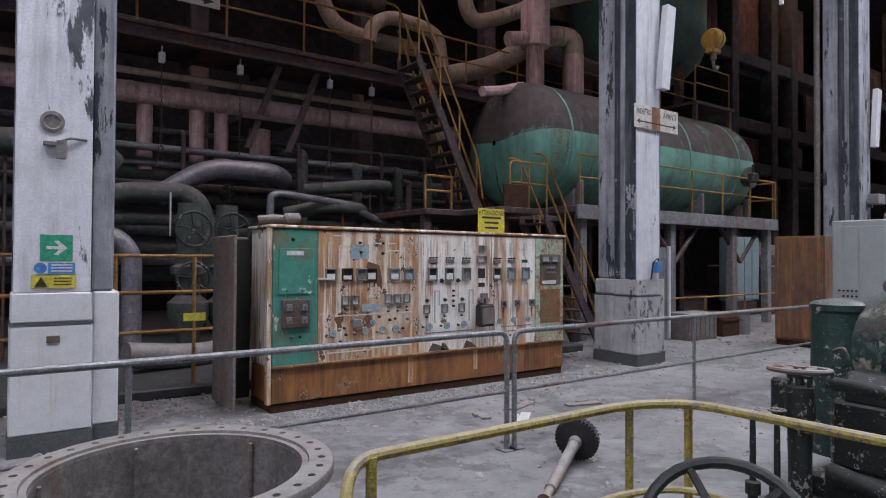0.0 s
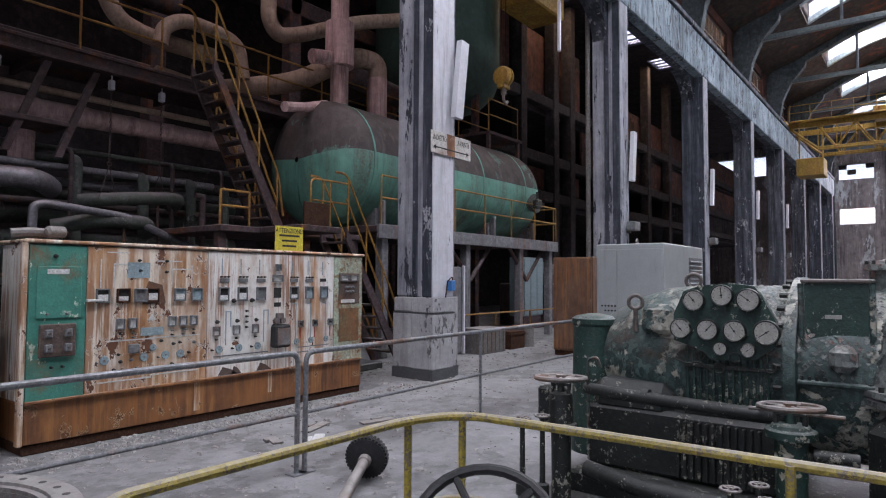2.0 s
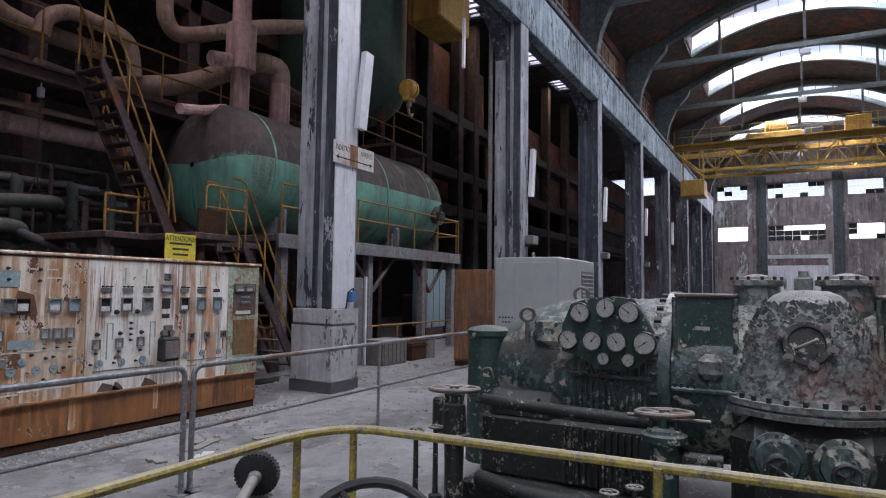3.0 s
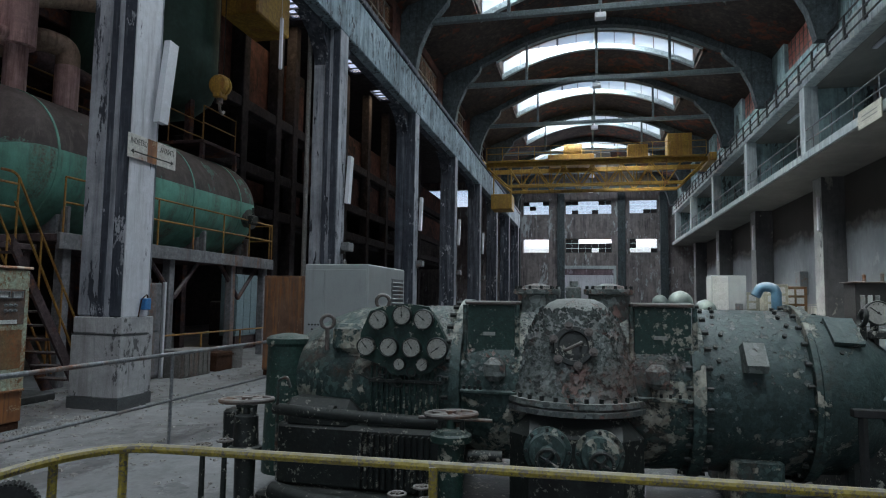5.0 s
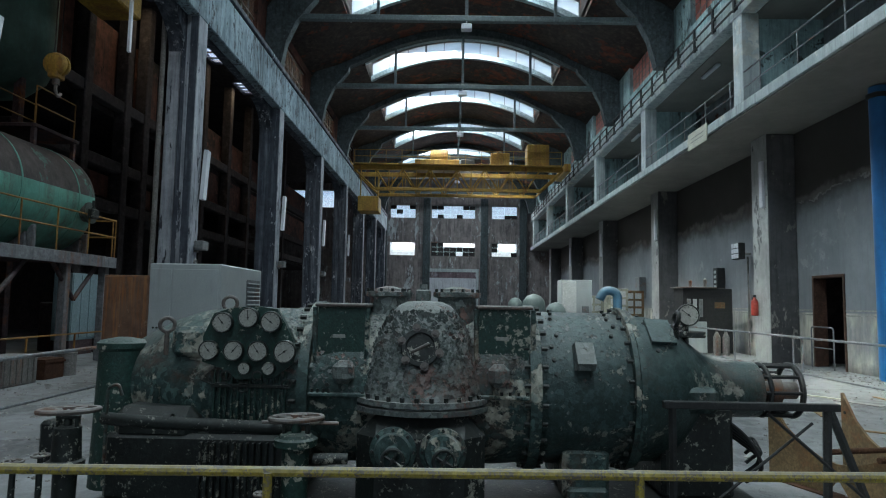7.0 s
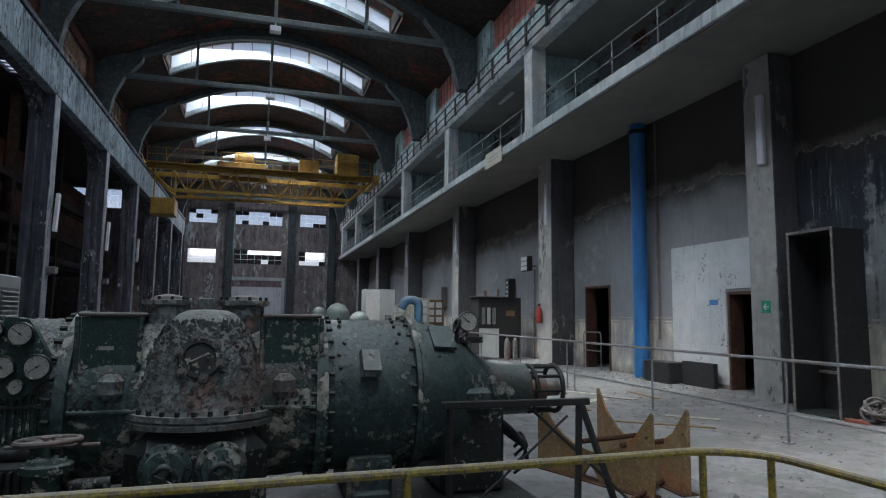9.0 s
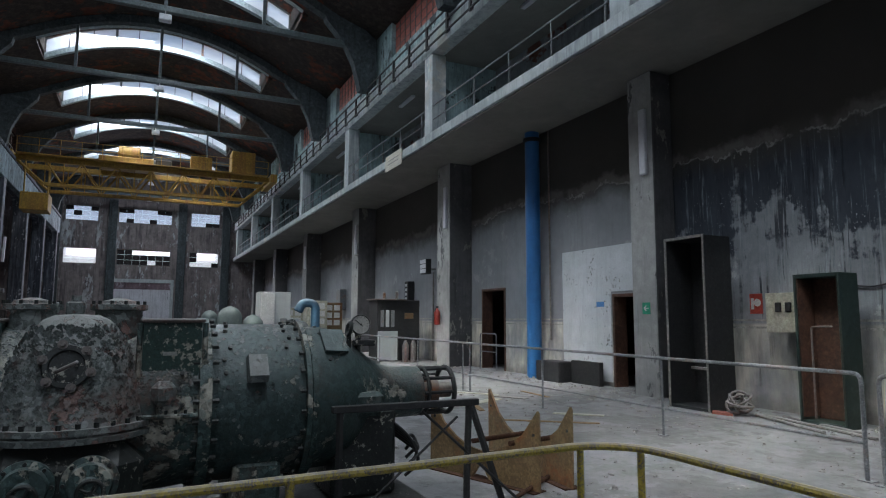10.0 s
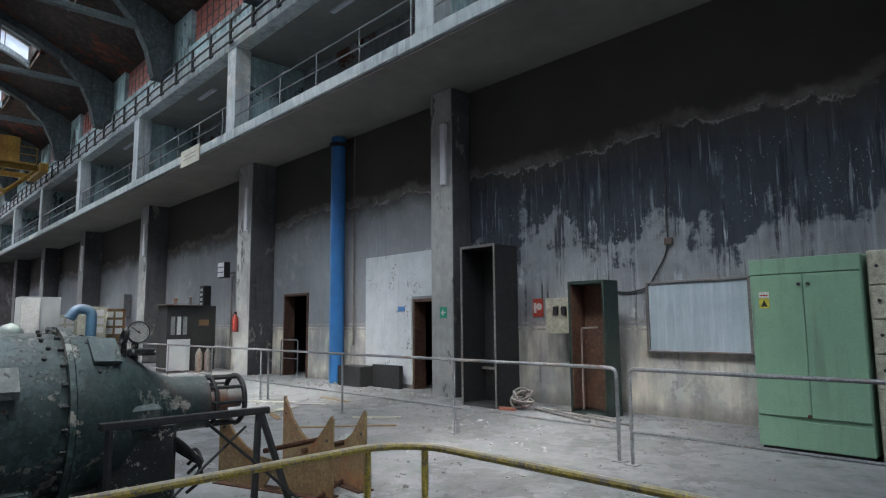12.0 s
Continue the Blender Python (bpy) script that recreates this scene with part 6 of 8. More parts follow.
window(2.625, 1.53, 0.15, 0.09, W, meter_grey, frame_white)
for x in (2.03, 2.27):
    knob(x, 1.28, W, 0.026)
for x in (1.82, 2.07, 2.32):
    window(x, 0.955, 0.085, 0.105, W, meter_grey, frame_white)
    knob(x + 0.01, 1.055, W, 0.022)
    knob(x, 0.865, W, 0.012)
    disc(x + 0.04, 0.755, W)
    knob(x - 0.05, 0.755, W, 0.013)
for z in (1.16, 1.10, 1.04, 0.98):
    knob(2.20, z, W, 0.015)
black = part("black_instrument", M().rbox(2.53, 2.75, -0.12, 0.002, 0.72, 0.985, 0.02), black_steel, W, "black box instrument with a lid")
part("lid", M().rbox(2.55, 2.73, -0.13, -0.118, 0.75, 0.95, 0.01), meter_grey, black)
for x in (2.60, 2.69):
    part("lug", M().cyl((x, -0.05, 1.03), (x, 0.0, 1.03), 0.035, n=12), meter_grey, black)
part("hood", M().rbox(2.60, 2.70, -0.05, 0.001, 1.05, 1.12, 0.01), meter_grey, black)
for x in (2.98, 3.21, 3.46):
    window(x, 0.975, 0.075, 0.085, W, meter_grey, meter_grey)
    knob(x, 0.975, W, 0.014)
    line(x, 0.80, x, 0.92, W, red_paint)
    line(x - 0.07, 0.80, x - 0.07, 1.22, W)
    line(x - 0.07, 1.22, x - 0.12, 1.22, W)
    disc(x - 0.06, 0.765, W, 0.038)
for x in (1.94, 2.44):
    line(x, 0.80, x, 1.16, W)
    line(x, 1.16, x + 0.06, 1.16, W)
    line(x + 0.06, 1.0, x + 0.06, 1.16, W)
for x in (1.88, 2.12, 2.37, 2.85, 3.09, 3.33):
    line(x, 1.58, x, 1.74, W)
for x0, x1, z in ((2.95, 3.45, 0.63), (2.95, 3.45, 0.69), (1.80, 2.5, 0.68)):
    line(x0, z, x1, z, W, meter_grey)
for x, w in ((1.85, 0.20), (2.35, 0.16), (2.02, 0.10)):
    part("bare_patch", M().slab([(x, -0.001, 0.47), (x + w * 0.3, -0.001, 0.56), (x + w * 0.8, -0.001, 0.53), (x + w * 1.3, -0.001, 0.47)], (0, -0.0015, 0)), relay_brown, W, "patch of bare brown steel")
# last green panel
part("stain_plate", M().rbox(3.61, 3.99, -0.006, 0.001, 1.20, 1.60, 0.002), relay_brown, K)
for x in (3.71, 3.88):
    window(x, 1.54, 0.14, 0.085, K, meter_grey, frame_white)
for x in (3.74, 3.80, 3.86):
    for z in (1.36, 1.42):
        knob(x, z, K, 0.02, meter_grey)
part("paper_strip", M().rbox(3.65, 3.90, -0.009, -0.005, 1.21, 1.255, 0.002), frame_white, K)
part("stain_plate", M().rbox(3.62, 3.98, -0.004, 0.001, 0.70, 1.14, 0.002), olive_paint, K)
hk = thing("warning_sign", "yellow warning board standing on the panel", "sign", (5.75, 6.6, PH + 0.037))
part("board", M().rbox(-0.22, 0.22, 0, 0.012, 0.0, 0.32, 0.003), sign_yellow, hk)
text_mesh("heading", "ATTENZIONE!", 0.085, ink_and_gap, (0, -0.003, 0.262), (0, -1, 0), hk, 0.8)
for k, w in enumerate((0.32, 0.24, 0.22)):
    part("text_bar", M().box(-w / 2, w / 2, -0.0015, 0.001, 0.19 - 0.065 * k, 0.215 - 0.065 * k), ink_and_gap, hk)
m = M()
m.tube([(2.68, 6.6, 1.92), (2.85, 6.55, 1.94), (3.05, 6.6, 1.92)], 0.045, 10, 0.1).lathe((2.92, 6.5, 1.94), (1, 0.2, 0.05), [(0, 0.03), (0.02, 0.055), (0.16, 0.055), (0.18, 0.03)], 12)
single("pipe_scrap", m, pipe_grey, "dusty bits of pipe lying on the panel top", "scrap")

# ---- signs and fittings on the columns ----
es = thing("exit_sign", "green and white arrow sign on the tiled column", "sign", (0.90, 6.094, 1.50))
part("board", M().rbox(-0.11, 0.11, -0.008, 0, 0, 0.205, 0.002), sign_green, es)
part("border", M().box(-0.115, 0.115, -0.004, 0.0, -0.005, 0.21), frame_white, es)
part("arrow", M().slab([(x, -0.0085, z) for x, z in ((-0.07, 0.09), (0.02, 0.09), (-0.02, 0.05), (0.01, 0.045), (0.075, 0.103), (0.01, 0.16), (-0.02, 0.155), (0.02, 0.116), (-0.07, 0.116))], (0, -0.002, 0)), frame_white, es)
bs = thing("ear_protection_sign", "blue and white sign for ear protection", "sign", (0.885, 6.094, 1.395))
part("board", M().rbox(-0.145, 0.145, -0.006, 0, 0, 0.095, 0.002), frame_white, bs)
part("disc", M().lathe((-0.09, -0.006, 0.048), (0, -1, 0), [(0, 0.043), (0.002, 0.042)], 24), sign_blue, bs)
part("field", M().box(-0.04, 0.142, -0.0085, -0.005, 0.005, 0.09), sign_blue, bs)
for z in (0.02, 0.045, 0.068):
    part("text_bar", M().box(-0.02, 0.125, -0.0095, -0.008, z, z + 0.01), frame_white, bs)
ws = thing("hazard_sign", "small yellow hazard sign with a triangle", "sign", (0.885, 6.094, 1.285))
part("board", M().rbox(-0.15, 0.15, -0.006, 0, 0, 0.10, 0.002), sign_yellow, ws)
part("triangle", M().slab([(-0.13, -0.0062, 0.012), (-0.04, -0.0062, 0.012), (-0.085, -0.0062, 0.09)], (0, -0.002, 0)), ink_and_gap, ws)
for z in (0.025, 0.05, 0.075):
    part("text_bar", M().box(0.0, 0.12, -0.0075, -0.006, z, z + 0.008), ink_and_gap, ws)
tp = single("column_plate", M().rbox(-0.045, 0.045, -0.01, 0, 0, 0.055, 0.003), relay_brown, "small dark plate on the tiled column", "plate", (0.885, 6.080, 0.86))
lf = thing("wall_bracket_lamp", "broken lamp bracket on the column", "lamp", (0.88, 6.10, 2.42))
part("bracket", M().rbox(-0.08, 0.02, -0.06, 0, -0.02, 0.01, 0.004).cyl((0.04, -0.05, 0.02), (0.04, -0.05, -0.12), 0.035, n=12).tube([(0.04, -0.05, 0.02), (0.1, -0.04, 0.05), (0.22, 0.0, 0.05)], 0.01, 8, 0.03), pipe_grey, lf)
part("round_box", M().lathe((-0.02, 0, 0.17), (0, -1, 0), [(0, 0.085), (0.015, 0.085), (0.02, 0.06), (0.01, 0.05)], 20), pipe_grey, lf)

dsn = thing("direction_sign", "white enamel sign with a double arrow and rust in the middle", "sign", (8.48, 6.085, 3.45))
part("board", M().rbox(-0.52, 0.52, -0.012, 0, 0, 0.34, 0.004), sign_enamel, dsn)
part("rust_strap", M().box(-0.12, 0.08, -0.0135, -0.011, 0.0, 0.34), panel_rust, dsn)
part("arrow", M().box(-0.40, 0.40, -0.0145, -0.012, 0.085, 0.105).slab([(-0.40, -0.0125, 0.06), (-0.40, -0.0125, 0.13), (-0.47, -0.0125, 0.095)], (0, -0.002, 0)).slab([(0.40, -0.0125, 0.06), (0.40, -0.0125, 0.13), (0.47, -0.0125, 0.095)], (0, -0.002, 0)), ink_and_gap, dsn)
text_mesh("word", "INDIETRO", 0.12, ink_and_gap, (-0.30, -0.0135, 0.24), (0, -1, 0), dsn, 0.62)
text_mesh("word", "AVANTI", 0.12, ink_and_gap, (0.31, -0.0135, 0.24), (0, -1, 0), dsn, 0.75)
for i, x in enumerate((8.05, 15.48, 22.91, 30.34, 37.77)):
    tl = thing("strip_lamp", "unlit white strip lamp hanging askew on the column", "lamp", (x + 0.45, 6.06, 4.05 if i == 0 else 3.9 + 0.1 * i), group="strip lamps on the columns")
    part("housing", M().slab([(-0.10, -0.02, 0), (0.10, -0.02, 0), (0.26, -0.02, 1.25), (0.06, -0.02, 1.27)], (0, -0.1, 0)), lamp_white, tl)
    part("bracket", M().box(0.02, 0.08, -0.02, 0.04, 0.2, 0.24).box(0.08, 0.14, -0.02, 0.04, 1.0, 1.04), pipe_grey, tl)
    if i:
        jb = thing("junction_box", "grey box lamp on the column", "box", (x + 0.35, 6.06, 2.75), group="box lamps on the columns")
        part("box", M().rbox(-0.12, 0.25, -0.22, 0, 0, 0.22, 0.02), meter_grey, jb)
        part("arm", M().box(0.0, 0.06, -0.05, 0.04, -0.06, 0.0), pipe_grey, jb)
cnd = thing("conduit", "pale pipe running up the column", "pipe", (15.3, 6.5, 0))
wp("pipe", M().cyl((15.40, 6.92, 0), (15.40, 6.92, 8.4), 0.06, n=10), pipe_grey, cnd)
lb = thing("lamp_socket", "small blue lamp box low on the column", "lamp", (8.45, 6.1, 1.35))
part("box", M().rbox(-0.06, 0.06, -0.1, -0.002, 0, 0.16, 0.01), sign_blue, lb)
part("hook", M().tube([(-0.1, -0.02, -0.1), (-0.1, -0.06, 0.15), (0.02, -0.06, 0.22), (0.06, -0.03, 0.1)], 0.01, 6, 0.04), rust_dark, lb)

# ---- machine aisle: tank, platforms, stairs ----
tk = thing("boiler_drum", "long green horizontal drum, dark brown on its upper half", "tank", (13.0, 9.9, 2.56))
R0 = 1.28
prof = [(0, 0.05), (0.03, 0.4), (0.12, 0.8), (0.3, 1.09), (0.55, 1.24), (0.8, R0), (9.0, R0), (9.25, 1.24), (9.5, 1.09), (9.68, 0.8), (9.77, 0.4), (9.8, 0.05)]


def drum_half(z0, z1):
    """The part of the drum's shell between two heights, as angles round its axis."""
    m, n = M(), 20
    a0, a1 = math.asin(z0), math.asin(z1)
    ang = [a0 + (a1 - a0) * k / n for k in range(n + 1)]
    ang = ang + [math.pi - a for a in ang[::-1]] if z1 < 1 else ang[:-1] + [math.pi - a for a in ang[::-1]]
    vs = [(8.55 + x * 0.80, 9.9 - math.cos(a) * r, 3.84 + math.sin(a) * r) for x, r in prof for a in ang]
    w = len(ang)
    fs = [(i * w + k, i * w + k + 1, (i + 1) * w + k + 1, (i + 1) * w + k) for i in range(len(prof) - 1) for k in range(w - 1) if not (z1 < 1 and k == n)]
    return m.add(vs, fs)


# the shell is dark brown above and green below
wp("upper_shell", drum_half(0.12, 1.0), tank_dark_top, tk, "dark brown upper shell")
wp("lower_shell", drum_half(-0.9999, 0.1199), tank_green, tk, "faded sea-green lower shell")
for x in (9.4, 11.2, 13.2, 15.2):
    m = M().lathe((x, 9.9, 3.84), (1, 0, 0), [(0, R0), (0.0, R0 + 0.012), (0.05, R0 + 0.012), (0.05, R0)], 48, closed=False)
    wp("seam_band", m, tank_green, tk)
for x in (9.9, 12.0, 14.0, 16.0):
    wp("saddle", M().rbox(x - 0.1, x + 0.1, 8.95, 10.9, 2.56, 2.95, 0.02).rbox(x - 0.05, x + 0.05, 8.8, 8.95, 2.56, 3.1, 0.02), aisle_grey, tk)
wp("manhole", M().lathe((15.5, 8.66, 3.55), (0, -1, 0.1), [(0, 0.2), (0.12, 0.2), (0.13, 0.26), (0.18, 0.26)], 20), green_pipe, tk)
wp("nozzle_valve", M().cyl((15.4, 8.62, 3.5), (15.4, 8.35, 3.5), 0.09, n=12).rbox(15.25, 15.55, 8.3, 8.45, 3.42, 3.65, 0.03).cyl((15.4, 8.38, 3.65), (15.4, 8.38, 3.85), 0.03, n=8), turbine_dark, tk)
for x, r, z1, r2 in ((9.65, 0.19, 7.6, 0.30), (10.8, 0.22, 6.0, 0.0)):
    wp("riser", M().cyl((x, 9.9, 5.1), (x, 9.9, z1), r, n=20), pink_pipe, tk, "pink lagged riser pipe")
    if r2:
        wp("riser_collar", M().lathe((x, 9.9, 5.95), (0, 0, 1), [(0, r), (0.02, r2), (0.95, r2), (1.0, r)], 24), pink_pipe, tk)
    else:
        wp("riser_bend", M().tube([(x, 9.9, 5.98), (x, 9.9, 6.38), (x - 0.55, 10.1, 6.42), (x - 1.5, 10.9, 5.74), (x - 2.4, 12.2, 5.6)], r * 0.98, 16, 0.4), tan_pipe, tk)
wp("top_branch", M().tube([(9.65, 9.9, 6.15), (8.95, 9.95, 6.02)], 0.15, 14), pink_pipe, tk)
wp("side_branch", M().tube([(8.0, 9.6, 4.72), (8.6, 9.7, 4.85), (9.2, 9.8, 5.05)], 0.1, 10, 0.1), pink_pipe, tk)

pf = thing("platform", "steel platform on posts under the drum", "platform", (13, 9.8, 0))
wp("deck", M().rbox(9.3, 16.6, 8.45, 11.4, 2.42, 2.55, 0.01), aisle_steel, pf)
wp("edge_beam", M().rbox(9.3, 16.6, 8.38, 8.445, 2.30, 2.57, 0.008), aisle_grey, pf)
for x in (9.6, 12.4, 14.8, 16.4):
    wp("post", M().rbox(x - 0.09, x + 0.09, 8.5, 8.68, 0, 2.41, 0.012), aisle_grey, pf)
    wp("post", M().rbox(x - 0.09, x + 0.09, 11.0, 11.18, 0, 2.41, 0.012), aisle_steel, pf)
for x in (12.6, 15.2):
    wp("brace", M().cyl((x - 0.9, 8.6, 2.35), (x, 8.6, 1.5), 0.05, n=8).cyl((x + 0.9, 8.6, 2.35), (x, 8.6, 1.5), 0.05, n=8), aisle_steel, pf)


def yellow_rail_run(x0, x1, y, z, gap=1.2, h=0.95, label="thin yellow railing on the platform edge"):
    t = thing("platform_railing", label, "railing", ((x0 + x1) / 2, y, z))
    n = max(1, round((x1 - x0) / gap))
    for k in range(n + 1):
        x = x0 + (x1 - x0) * k / n
        wp("post", M().cyl((x, y, z), (x, y, z + h), 0.019, n=6), aisle_yellow, t)
    for f in (1.0, 0.55):
        wp("rail", M().cyl((x0, y, z + h * f), (x1, y, z + h * f), 0.019, n=6), aisle_yellow, t)
    return t


yellow_rail_run(9.4, 16.55, 8.43, 2.56)
rr = thing("platform_railing", "yellow railing at the platform's far end", "railing", (16.55, 9.8, 2.56))
for y in (8.5, 9.6, 10.8):
    wp("post", M().cyl((16.55, y, 2.56), (16.55, y, 3.5), 0.019, n=6), aisle_yellow, rr)
for z in (3.08, 3.5):
    wp("rail", M().cyl((16.55, 8.45, z), (16.55, 11.3, z), 0.019, n=6), aisle_yellow, rr)
single("notice_plate", M().rbox(-0.16, 0.16, -0.01, 0.01, 0, 0.5, 0.004), rust_dark, "dark red notice plate on the platform railing", "plate", (10.15, 8.40, 2.95))


def stair(name, label, x0, z0, x1, z1, y, w, group=""):
    """A straight steel stair from its top to its foot, with rails on both sides."""
    s = thing(name, label, "stairs", (x1, y + w / 2, z1))
    n = round((z0 - z1) / 0.21)
    for yy in (y, y + w):
        wp("stringer", M().slab([(x0, yy, z0 + 0.02), (x0, yy, z0 - 0.2), (x1 - 0.06, yy, z1), (x1 + 0.14, yy, z1)], (0, 0.045, 0)), aisle_steel, s)
        d = Vector((x1 - x0, 0, z1 - z0))
        a, b = Vector((x0, yy + 0.02, z0)), Vector((x1, yy + 0.02, z1))
        for h in (0.92, 0.5):
            wp("handrail", M().tube([a + Vector((-0.25, 0, h)), a + Vector((0, 0, h)), b + Vector((-0.02, 0, h + 0.05)), b + Vector((0.1, 0, 0.25))] if h > 0.6 else [a + Vector((0, 0, h)), b + Vector((-0.05, 0, h))], 0.02, 6, 0.12), aisle_yellow, s)
        for f in (0.03, 0.36, 0.68, 0.97):
            p = a + d * f
            wp("baluster", M().cyl(p, p + Vector((0, 0, 0.92)), 0.017, n=6), aisle_yellow, s)
    for k in range(1, n):
        x, z = x0 + (x1 - x0) * k / n, z0 + (z1 - z0) * k / n
        wp("tread", M().rbox(x - 0.11, x + 0.11, y + 0.046, y + w, z - 0.015, z + 0.012, 0.003), aisle_steel, s)
    return s


stair("steel_stairs", "steep steel stairs with yellow handrails up to the catwalk", 6.15, 5.0, 7.45, 2.36, 9.0, 0.62)
stair("steel_stairs", "steel stairs with yellow handrails down to the floor", 7.95, 2.36, 9.3, 0.0, 7.85, 0.62)
ld = thing("landing", "steel landing between two flights of stairs", "platform", (8, 9.3, 0))
wp("deck", M().rbox(6.2, 9.28, 8.8, 10.6, 2.26, 2.36, 0.01).rbox(6.9, 7.74, 7.75, 8.79, 2.26, 2.36, 0.01), aisle_steel, ld)
for x in (6.3, 8.0, 9.2):
    wp("post", M().rbox(x - 0.07, x + 0.07, 8.9, 9.04, 0, 2.255, 0.01), aisle_steel, ld)
wp("rail", M().tube([(7.12, 7.8, 2.36), (7.12, 7.8, 3.1), (7.9, 7.8, 3.1)], 0.018, 6, 0.1).cyl((7.12, 7.8, 2.76), (7.9, 7.8, 2.76), 0.016, n=6).cyl((7.52, 7.8, 2.36), (7.52, 7.8, 3.1), 0.016, n=6), aisle_yellow, ld, "bent yellow rail")
wp("skirt_plate", M().rbox(6.98, 7.5, 7.78, 7.81, 2.36, 2.72, 0.005), rust_dark, ld)
yellow_rail_run(6.22, 6.75, 8.86, 2.36, 0.5, 0.55, "yellow railing beside the stairs")

cw = thing("catwalk", "purple-brown steel catwalk across the aisle", "catwalk", (4, 11, 4.8))
wp("deck", M().rbox(-7, 12.6, 10.55, 11.9, 4.93, 5.0, 0.006), aisle_steel, cw)
wp("edge_beam", M().rbox(-7, 12.6, 10.46, 10.545, 4.78, 5.05, 0.006).rbox(-7, 12.6, 10.40, 10.46, 4.98, 5.02, 0.004).rbox(-7, 12.6, 10.40, 10.46, 4.78, 4.82, 0.004), aisle_steel, cw)
for k in range(16):
    x = -6.5 + 1.2 * k
    wp("joist", M().rbox(x, x + 0.08, 10.56, 11.9, 4.80, 4.925, 0.005), aisle_steel, cw)
for x in (4.35, 5.05):
    wp("knee_brace", M().slab([(x, 10.6, 4.78), (x + 0.1, 10.6, 4.78), (x - 0.42, 10.6, 3.35), (x - 0.52, 10.6, 3.35)], (0, 0.09, 0)), aisle_steel, cw)
wp("brace_shelf", M().rbox(3.75, 4.7, 10.55, 11.3, 3.82, 3.9, 0.01), aisle_steel, cw)
yellow_rail_run(-7, 6.1, 10.5, 5.05, 1.3, 0.92, "thin yellow railing along the catwalk")
yellow_rail_run(6.9, 12.5, 10.5, 5.05, 1.3, 0.92, "thin yellow railing along the catwalk")
sgn = thing("hanging_sign", "white and brown arrow board on the catwalk railing", "sign", (2.6, 10.44, 5.45))
part("board", M().rbox(-0.75, 0.75, -0.015, 0, 0, 0.4, 0.004), sign_enamel, sgn)
part("arrow", M().box(-0.2, 0.55, -0.018, -0.014, 0.08, 0.11).slab([(0.5, -0.016, 0.03), (0.5, -0.016, 0.16), (0.66, -0.016, 0.095)], (0, -0.003, 0)), ink_and_gap, sgn)


def pipe(pts, r, mat, label, bend=None, bands=0, n=16, hold=()):
    a = Vector(pts[0])
    t = thing("pipe", label, "pipe", a)
    for x, y, z0, z1 in hold:
        wp("support", M().cyl((x, y, z0), (x, y, z1), 0.02, n=6), aisle_steel, t)
    wp("tube", M().tube(pts, r, n, bend if bend is not None else r * 2.2), mat, t)
    if bands:
        p, q = Vector(pts[0]), Vector(pts[-1])
        for k in range(bands):
            c = p + (q - p) * ((k + 0.5) / bands)
            wp("strap", M().lathe(c, q - p, [(0, r), (0.0, r * 1.05), (0.06, r * 1.05), (0.06, r)], n, closed=False), mat, t)
    return t


pipe([(-8, 11.3, 4.08), (8.6, 11.3, 4.22)], 0.17, pink_pipe, "thick dusty pink lagged pipe across the aisle", bands=22)
pipe([(-8, 11.1, 4.36), (8.2, 11.1, 4.50)], 0.055, tan_pipe, "thin tan pipe over the thick pink pipe")
for x in (2.45, 3.26, 3.67, 4.35):
    pipe([(x, 11.4, 4.05), (x, 11.4, 2.95)], 0.12 if x < 4 else 0.18, pink_pipe, "short pink pipe hanging from the main", bands=2)
pipe([(-8, 11.1, 3.28), (7.5, 11.1, 3.28)], 0.06, clad_pipe, "thin metal-clad pipe along the aisle")
pipe([(-8, 11.9, 2.92), (8.5, 11.9, 2.95)], 0.11, green_pipe, "grimy green pipe along the aisle")
pipe([(-8, 12.2, 2.55), (8.5, 12.2, 2.6)], 0.17, green_pipe, "grimy thick green pipe along the aisle", bands=14)
pipe([(-8, 11.9, 2.15), (8.5, 11.9, 2.2)], 0.13, green_pipe, "grimy green pipe along the aisle")
pipe([(-8, 12.3, 1.7), (8.5, 12.3, 1.75)], 0.2, green_pipe, "dark thick pipe low on the wall", bands=14)
pipe([(-8, 11.9, 1.25), (8.5, 11.9, 1.25)], 0.12, green_pipe, "dark pipe low on the wall")
pipe([(2.5, 10.7, 2.45), (2.95, 10.6, 2.78), (3.3, 10.5, 2.95), (4.3, 10.5, 2.96), (4.6, 10.9, 2.9)], 0.155, clad_pipe, "fat clad pipe bend with a dull shine", 0.3)
pipe([(1.2, 11.0, 2.2), (2.0, 10.5, 2.5), (3.0, 10.4, 2.52), (3.2, 10.4, 2.0), (3.2, 10.4, 1.0)], 0.15, green_pipe, "fat grimy green pipe bend", 0.3)
pipe([(-0.5, 10.6, 3.0), (1.6, 10.5, 3.15), (1.9, 10.7, 2.9)], 0.19, green_pipe, "fat green pipe end behind the column", 0.3, hold=((0.6, 10.55, 0.12, 3.0),))
pipe([(5.0, 10.9, 2.75), (5.7, 10.5, 2.83), (6.5, 10.5, 2.9), (6.75, 11.2, 2.8)], 0.11, green_pipe, "grimy green pipe bend before the wall pipes", 0.25, hold=((6.1, 10.5, 0.12, 2.85),))
pipe([(4.15, 10.3, 2.1), (4.15, 10.3, 2.55), (4.3, 10.3, 2.6), (5.5, 10.35, 2.5), (6.3, 10.4, 2.2), (6.9, 10.6, 2.05)], 0.06, clad_pipe, "thin clad pipe with two bends", 0.15)
